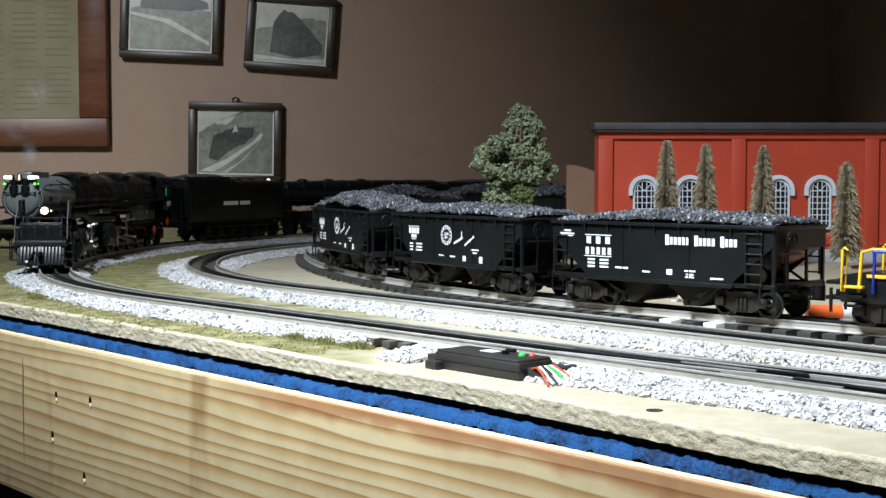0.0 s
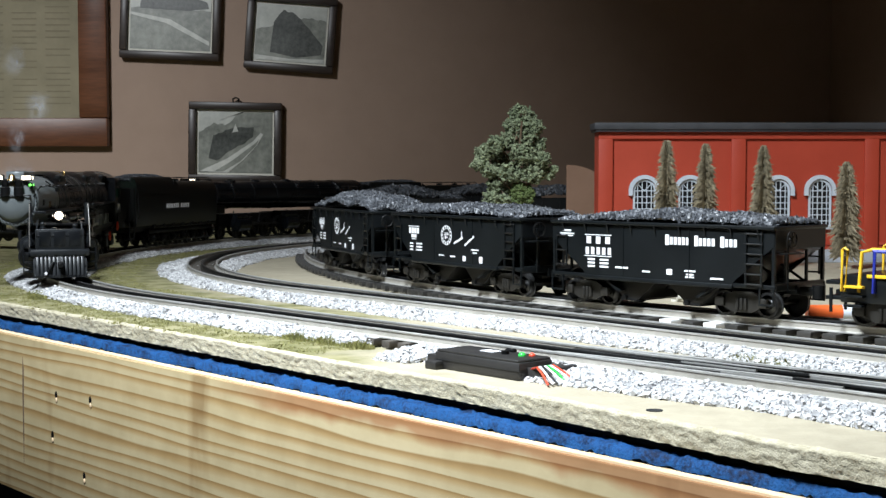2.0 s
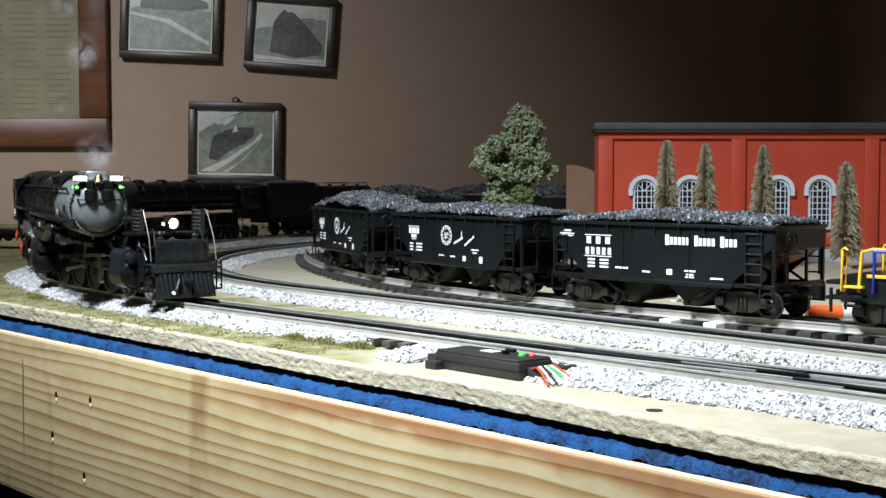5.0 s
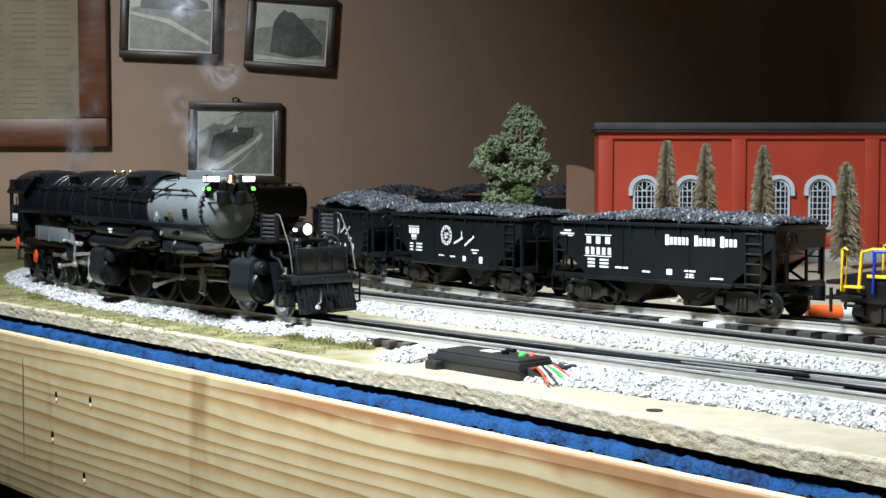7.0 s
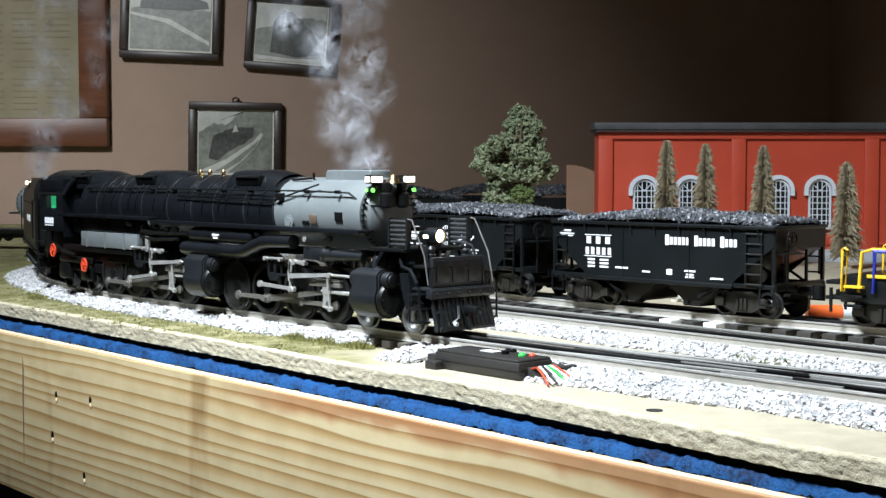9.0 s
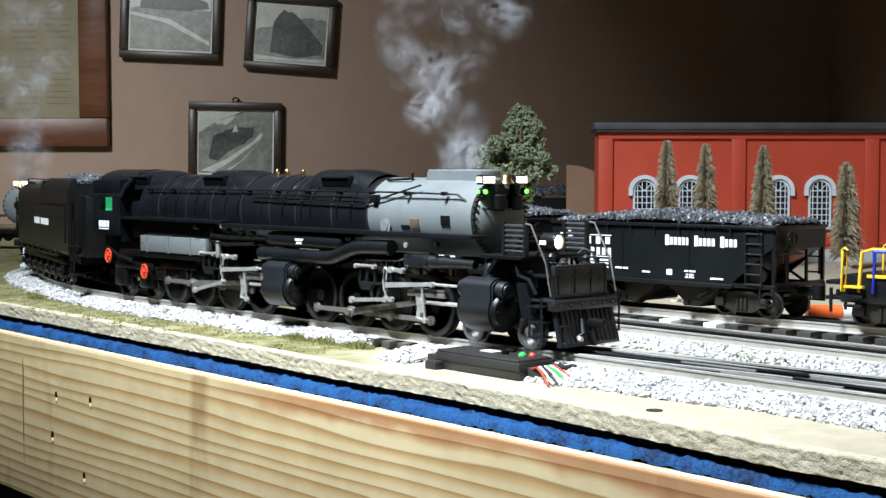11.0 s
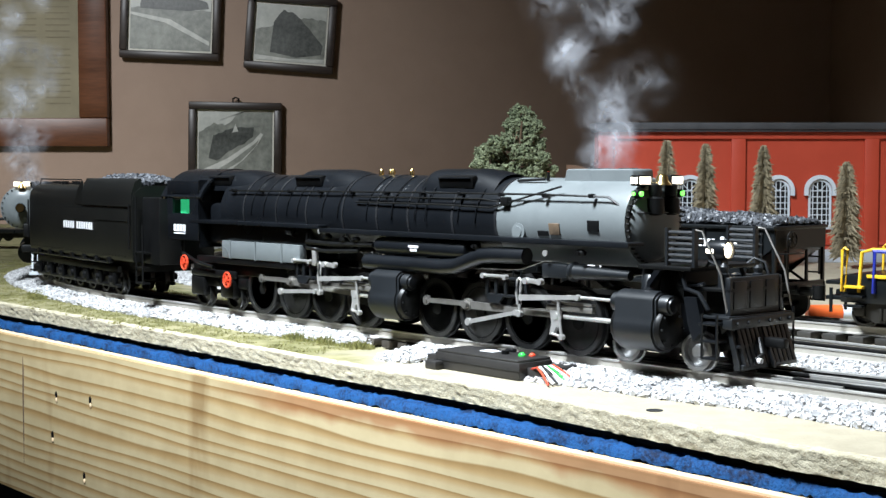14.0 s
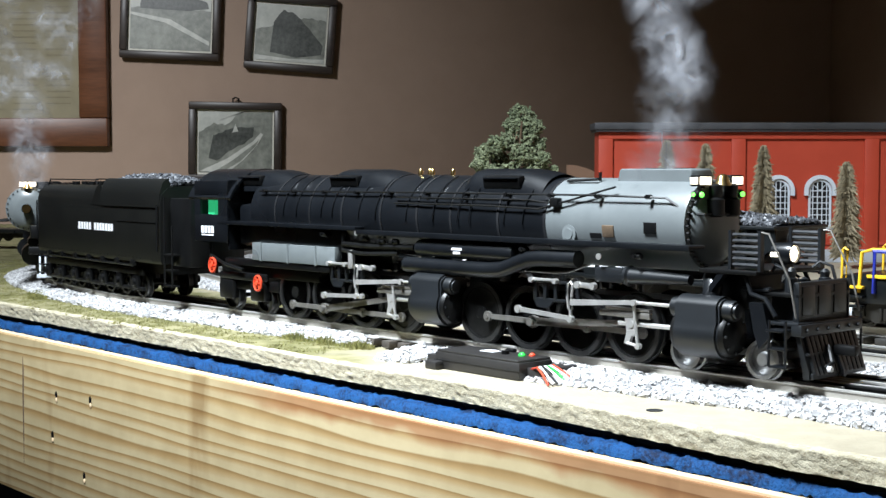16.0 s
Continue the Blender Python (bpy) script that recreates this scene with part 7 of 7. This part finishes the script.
# ---- turnout: motor box, wires, switch rails ----
def switch_machine():
    t = tagged(new("switch_machine"), "black plastic switch machine with red and green lamps", "switch machine")
    t.matrix_basis = pose(0.0235, 0.7640, DECK_Z, 0, 0, -49) @ Matrix.Diagonal((1.08, 1, 0.70, 1))
    b = BM()
    box(b, 0.064, 0.026, 0.0140, 0.006, 0, 0.0070, 0.0012)
    part("housing", b, M_SWITCH, t)
    b = BM()
    box(b, 0.062, 0.0250, 0.0022, 0.006, 0.0, 0.0148, 0.0008)
    part("lid", b, M_SWITCH, t)
    b = BM()
    box(b, 0.0645, 0.0004, 0.0006, 0.006, -0.0131, 0.0075)
    part("seam", b, M_RAILB, t)
    b = BM()
    box(b, 0.014, 0.016, 0.0090, -0.033, 0.002, 0.0045, 0.0010)
    part("end_block", b, M_SWITCH, t)
    b = BM()
    box(b, 0.009, 0.010, 0.0070, -0.0235, -0.014, 0.0035, 0.0010)
    part("foot", b, M_SWITCH, t)
    b = BM()
    box(b, 0.018, 0.030, 0.0100, 0.040, 0.008, 0.0050, 0.0010)
    part("end_block", b, M_SWITCH, t)
    b = BM()
    lathe(b, [(0, 0.0022), (0.0012, 0.0022), (0.0026, 0.0012), (0.003, 0.0004)], "Z", 0.0260, 0.002, 0.0160, 14)
    part("green_lens", b, M_GREEN_D, t, "green lamp lens")
    b = BM()
    lathe(b, [(0, 0.0018), (0.0012, 0.0018), (0.0022, 0.0010), (0.0026, 0.0004)], "Z", 0.0295, 0.006, 0.0160, 14)
    part("red_lens", b, M_RED, t, "red lamp lens")
    b = BM()
    box(b, 0.010, 0.007, 0.0005, 0.002, 0.003, 0.0162)
    part("label_plate", b, M_WHITE, t, "small blank white label")
    b = BM()
    cyl(b, 0.0022, 0.003, 0.0145, 0.001, 0.0172, "Z", 12)
    cyl(b, 0.0016, 0.006, 0.0100, 0.010, 0.0170, "X", 10)
    part("throw_knob", b, M_FRAME, t)
    w = tagged(new("wire_bundle"), "red, black, green and white wires from the switch machine", "wires")
    w.matrix_basis = t.matrix_basis
    for k, mat in enumerate((M_RED, M_WHITE, M_SWITCH, M_WHITE, M_GREEN_D, M_WHITE, M_RED)):
        y = -0.008 + k * 0.0034
        b = BM()
        tube(b, [(0.040, y * 0.5 - 0.002, 0.0090), (0.047, y * 0.6 - 0.004, 0.0120), (0.054, y * 0.8 - 0.006, 0.0080), (0.061, y - 0.008, 0.0020)], 0.00062, 8)
        part("wire", b, mat, w)


M_GREEN_D = ramp_mat("green_lens_plastic", (0.03, 0.4, 0.06), (0.05, 0.5, 0.09), 60, 0.3)
switch_machine()


def turnout():
    t = tagged(new("turnout"), "black turnout with switch rails joining the outer track", "railway turnout", kind="structure")
    x, y, a = MAIN.at(0.43, 0.0)
    branch = Line(x, y, a - 0.095, 5.0)
    for off, mat in ((-0.0159, M_RAIL), (0.0, M_RAILB), (0.0159, M_RAIL)):
        v, f = sweep(branch, 0.02, 0.42, off, RAIL_WEB)
        r = raw("switch_rail", v, f, M_RAILB, t)
        v, f = sweep(branch, 0.02, 0.42, off, RAIL_HEAD)
        raw("rail_head", v, f, mat, r)
    # dark plastic sleeper bed
    vs, fs = [], []
    n = 40
    for i in range(n + 1):
        s = 0.36 + 0.47 * i / n
        g = max(0.0, s - 0.43) * 0.095
        for o in (-0.026, 0.030 + g):
            px, py, _ = MAIN.at(s, o)
            vs.append((px, py, -0.0066))
    for i in range(n):
        fs.append((2 * i, 2 * i + 1, 2 * i + 3, 2 * i + 2))
    raw("sleeper_bed", vs, fs, M_BED2, t)
    for k, (s, o) in enumerate(((0.50, 0.0085), (0.56, -0.0075), (0.60, 0.0120))):
        v, f = sweep(MAIN, s, s + 0.07, o, [(-0.0008, -0.004), (-0.0008, -0.0004), (0.0008, -0.0004), (0.0008, -0.004)])
        raw("guard_rail", v, f, M_RAIL, t)


M_BED2 = ramp_mat("dark_sleeper_plastic", (0.03, 0.029, 0.027), (0.07, 0.067, 0.062), 150, 0.6, bump=0.4)
turnout()


# ---- ground cover ----
def tufts(label, spots, n, h, seed, mat):
    rng = np.random.default_rng(seed)
    vs, fs = [], []
    for cx, cy, r0, r1, rot in spots:
        for _ in range(n):
            a, q = rng.uniform(0, math.tau), math.sqrt(rng.uniform(0, 1))
            u, w = math.cos(a) * q * r0, math.sin(a) * q * r1
            x, y = cx + u * math.cos(rot) - w * math.sin(rot), cy + u * math.sin(rot) + w * math.cos(rot)
            hh = h * rng.uniform(0.5, 1.2) * (1.15 - 0.7 * q)
            b, lx, ly = rng.uniform(0, math.tau), rng.normal() * hh * 0.35, rng.normal() * hh * 0.35
            dx, dy = math.cos(b) * 0.0006, math.sin(b) * 0.0006
            i = len(vs)
            vs += [(x - dx, y - dy, DECK_Z - 0.0005), (x + dx, y + dy, DECK_Z - 0.0005), (x + lx, y + ly, DECK_Z + hh), (x + dy, y - dx, DECK_Z - 0.0005)]
            fs += [(i, i + 1, i + 2), (i + 1, i + 3, i + 2), (i + 3, i, i + 2)]
    return tagged(raw("grass", vs, fs, mat), label, "grass", "scatter grass", "stuff")


M_GRASS_D = ramp_mat("dark_scatter_grass", (0.10, 0.105, 0.025), (0.24, 0.22, 0.07), 150, 0.95, vary=0.35)


def verge(label, line, s0, s1, o0, o1, n, h, seed, mat):
    rng = np.random.default_rng(seed)
    spots = []
    for k in range(n):
        x, y, a = line.at(rng.uniform(s0, s1), rng.uniform(min(o0, o1), max(o0, o1)))
        spots.append((x, y, 0.006, 0.004, rng.uniform(0, 3)))
    return tufts(label, spots, 16, h, seed, mat)


verge("low olive grass along the layout's front edge", MAIN, -0.62, 0.30, -0.036, -0.075, 620, 0.0016, 61, M_GRASS)
verge("low olive grass between the bends", MAIN, -0.95, -0.02, 0.034, 0.085, 520, 0.0018, 62, M_GRASS)
verge("low olive grass between the straight tracks", MAIN, -0.02, 0.30, 0.026, 0.036, 160, 0.0016, 63, M_GRASS)
verge("olive grass beside the far bend", MAIN, -1.1, -0.5, -0.05, -0.12, 300, 0.0022, 66, M_GRASS)


def px_spots():
    out = []
    for s, o, r0, r1 in ((-0.19, -0.036, 0.026, 0.010), (-0.16, -0.046, 0.016, 0.008), (0.235, -0.036, 0.016, 0.007), (0.265, -0.034, 0.018, 0.007), (0.295, -0.032, 0.014, 0.007), (0.18, 0.030, 0.02, 0.005), (0.22, 0.030, 0.03, 0.005)):
        x, y, a = MAIN.at(s, o)
        out.append((x, y, r0, r1, -a))
    for s, o, r0, r1 in ((0.505, -0.031, 0.016, 0.005), (0.53, -0.031, 0.018, 0.006)):
        x, y, a = INNER.at(s, o)
        out.append((x, y, r0, r1, -a))
    return out


tufts("darker olive grass tufts among the ballast", px_spots(), 420, 0.0055, 64, M_GRASS_D)


# ---- smoke ----
def smoke_mat():
    m = bpy.data.materials.new("thin_grey_smoke")
    m.use_nodes = True
    n, l = m.node_tree.nodes, m.node_tree.links
    n.remove(n["Principled BSDF"])
    tc = n.new("ShaderNodeTexCoord")
    ln = n.new("ShaderNodeVectorMath")
    ln.operation = "LENGTH"
    l.new(tc.outputs["Object"], ln.inputs[0])
    fade = n.new("ShaderNodeMapRange")
    fade.inputs["From Min"].default_value, fade.inputs["From Max"].default_value = 0.0, 0.0205
    fade.inputs["To Min"].default_value, fade.inputs["To Max"].default_value = 1, 0
    fade.interpolation_type = "SMOOTHSTEP"
    l.new(ln.outputs["Value"], fade.inputs["Value"])
    oi = n.new("ShaderNodeObjectInfo")
    nz = n.new("ShaderNodeTexNoise")
    nz.noise_dimensions = "4D"
    nz.inputs["Scale"].default_value, nz.inputs["Detail"].default_value, nz.inputs["Roughness"].default_value = 52, 4, 0.55
    nz.inputs["Distortion"].default_value = 2.2
    l.new(tc.outputs["Object"], nz.inputs["Vector"])
    w = n.new("ShaderNodeMath")
    w.operation = "MULTIPLY"
    w.inputs[1].default_value = 40
    l.new(oi.outputs["Random"], w.inputs[0])
    l.new(w.outputs[0], nz.inputs["W"])
    wisps = n.new("ShaderNodeMapRange")
    wisps.inputs["From Min"].default_value, wisps.inputs["From Max"].default_value = 0.34, 0.74
    wisps.inputs["To Min"].default_value, wisps.inputs["To Max"].default_value = 0.0, 0.58
    l.new(nz.outputs[0], wisps.inputs["Value"])
    mul = n.new("ShaderNodeMath")
    mul.operation = "MULTIPLY"
    l.new(fade.outputs[0], mul.inputs[0])
    l.new(wisps.outputs[0], mul.inputs[1])
    d, tl, tr = n.new("ShaderNodeBsdfDiffuse"), n.new("ShaderNodeBsdfTranslucent"), n.new("ShaderNodeBsdfTransparent")
    d.inputs[0].default_value = tl.inputs[0].default_value = (0.72, 0.74, 0.80, 1)
    half, mix = n.new("ShaderNodeMixShader"), n.new("ShaderNodeMixShader")
    half.inputs[0].default_value = 0.5
    l.new(d.outputs[0], half.inputs[1])
    l.new(tl.outputs[0], half.inputs[2])
    l.new(mul.outputs[0], mix.inputs[0])
    l.new(tr.outputs[0], mix.inputs[1])
    l.new(half.outputs[0], mix.inputs[2])
    l.new(mix.outputs[0], n["Material Output"].inputs[0])
    return m


M_SMOKE = smoke_mat()


def puff_mesh(seed):
    """A curled veil of smoke about the origin, the size of a fist at this scale."""
    rng = np.random.default_rng(seed)
    vs, fs = [], []
    n = 15
    for tilt in (0.0,):
        rot = Euler((radians(rng.uniform(-20, 20)), radians(rng.uniform(-20, 20)), 0)).to_matrix()
        base = len(vs)
        ph = rng.uniform(0, 6, 4)
        for i in range(n):
            for j in range(n):
                u, v = (i / (n - 1) - 0.5) * 0.042, (j / (n - 1) - 0.5) * 0.042
                w = 0.0030 * math.sin(u * 130 + ph[0]) * math.cos(v * 110 + ph[1]) + 0.0012 * math.sin(v * 210 + ph[2] + u * 90)
                p = rot @ Vector((u, w, v))
                vs.append(tuple(p))
        for i in range(n - 1):
            for j in range(n - 1):
                a = base + i * n + j
                if math.hypot(i - n / 2 + 1, j - n / 2 + 1) < n / 2 - 0.2:
                    fs.append((a, a + n, a + n + 1, a + 1))
    me = bpy.data.meshes.new("smoke_puff")
    me.from_pydata(vs, [], fs)
    me.materials.append(M_SMOKE)
    me.shade_smooth()
    return me


PUFF_MESHES = [puff_mesh(70 + k) for k in range(6)]
PUFFS = []   # (object, engine index, start, rise, drift x, drift y, spin)


def build_smoke():
    rng = random.Random(9)

    def emit(which, t0, t1, gap, rise, spread):
        t = t0
        while t < t1:
            for _ in range(1):
                ob = new("smoke_puff", PUFF_MESHES[rng.randrange(6)])
                tagged(ob, "thin curling grey smoke from a locomotive stack", "smoke", "locomotive smoke", "stuff")
                PUFFS.append((ob, which, t, rise * rng.uniform(0.9, 1.12), rng.gauss(0, spread), rng.gauss(0, spread * 0.6), rng.uniform(-6, 6), rng.uniform(-45, 45)))
            t += gap * rng.uniform(0.8, 1.2)
    emit(0, -1.5, 5.2, 0.45, 0.080, 0.013)
    emit(0, 5.4, 7.0, 0.30, 0.080, 0.0125)
    emit(0, 7.0, 15.9, 0.095, 0.080, 0.0135)
    emit(1, 5.2, 15.9, 0.075, 0.085, 0.012)


build_smoke()


# ---- what moves ----
STEP = 0.1
D_ENGINE, D_FRONT, D_TENDER, D_ENGINE_B, D_TENDER_B = -0.242, -0.0555, -0.5795, -0.884, -1.245


def second_pose(s):
    """The second engine's boiler follows its rear wheels."""
    return ride(MAIN, s + D_ENGINE_B - 0.105, 0.035) @ pose(0.105, 0, 0)


def motions():
    times = [round(k * STEP, 2) for k in range(161)]
    run = [run_at(t) for t in times]
    engine_rows = [ride(MAIN, s + D_ENGINE, 0.045) for s in run]
    walk(ENGINE, list(zip(times, engine_rows)))
    walk(FRONT_ENGINE, [(t, m.inverted() @ ride(MAIN, s + D_FRONT, 0.045)) for t, m, s in zip(times, engine_rows, run)])
    walk(TENDER, [(t, ride(MAIN, s + D_TENDER, 0.09)) for t, s in zip(times, run)])
    second = [second_pose(s) for s in run]
    walk(ENGINE_B, list(zip(times, second)))
    walk(FRONT_B, [(t, m.inverted() @ ride(MAIN, s + D_ENGINE_B + 0.025, 0.035) @ pose(-0.025, 0, 0)) for t, m, s in zip(times, second, run)])
    walk(TENDER_B, [(t, ride(MAIN, s + D_TENDER_B, 0.085)) for t, s in zip(times, run)])
    for w, x, z, r, phase in ROLLERS:
        walk(w, [(t, pose(x, 0, z, 0, math.degrees(s / r + phase), 0)) for t, s in zip(times, run)])
    for w, kind, x, y, z, phase, cx in RODS:
        rows = []
        for t, s in zip(times, run):
            a = -(s / ROLL_R + phase)
            px, pz = math.cos(a) * CRANK, math.sin(a) * CRANK
            if kind == "side":
                m = pose(px, y, z + pz)
            else:
                # the main rod works on the third axle; its front end slides in the crosshead
                mx, mz = -0.0193 + px, DRIVER_R + pz
                hx = mx + math.sqrt(ROD_L ** 2 - (0.0215 - mz) ** 2)
                tilt = math.degrees(math.atan2(0.0215 - mz, hx - mx))
                if kind == "main":
                    m = pose(hx, y, 0.0215, 0, -tilt, 0)
                elif kind == "cross":
                    m = pose(hx, y, 0.0215)
                else:
                    ex, ez = -0.0193 + math.cos(a + ECC_LEAD) * ECC_R, DRIVER_R + math.sin(a + ECC_LEAD) * ECC_R
                    fz = 0.0212
                    fx = ex + math.sqrt(ECC_L ** 2 - (fz - ez) ** 2)
                    tilt = math.degrees(math.atan2(fz - ez, fx - ex))
                    m = pose(fx, y, fz, 0, -tilt, 0)
            rows.append((t, m))
        walk(w, rows)
    smoke_motions(times, run)


def stack_at(which, t, back=0.0):
    """Where the mouth of an engine's stack stands at t seconds."""
    s = run_at(min(max(t, 0.0), 16.0)) + min(t, 0.0) * 0.07
    m = ride(MAIN, s + D_ENGINE, 0.045) if which == 0 else second_pose(s)
    return m @ (Vector((0.252 - back, 0, 0.0735)) if which == 0 else Vector((0.122 - back * 0.7, 0, 0.067)))


def smoke_motions(times, run):
    for count, (ob, which, t0, rise, dx, dy, spin, turn) in enumerate(PUFFS):
        rows = []
        slot = 0.004 + 0.30 * ((count * 0.618) % 1.0)
        born = stack_at(which, t0)
        for k in range(0, 161, 2):
            t = round(k * STEP, 2)
            age = t - t0
            if age <= 0:
                # still inside the boiler, drawn forward to the stack in the last moments
                p = stack_at(which, t, slot * min(1.0, -age / 0.6))
                rows.append((t, pose(p.x, p.y, p.z, 0, 0, turn)))
            else:
                away = min(age, 4.5) ** 1.15
                up = min(rise * age, CEIL_Z - 0.2)
                carry = stack_at(which, t) - born
                hold = 0.72
                x = born.x + carry.x * hold + dx * away + 0.003 * math.sin(age * 2.1 + turn)
                y = born.y + carry.y * hold + dy * away + 0.002 * math.cos(age * 1.7 + turn)
                rows.append((t, pose(x, y, born.z + up, 0, 0, turn + spin * min(age, 16))))
        walk(ob, rows)


motions()
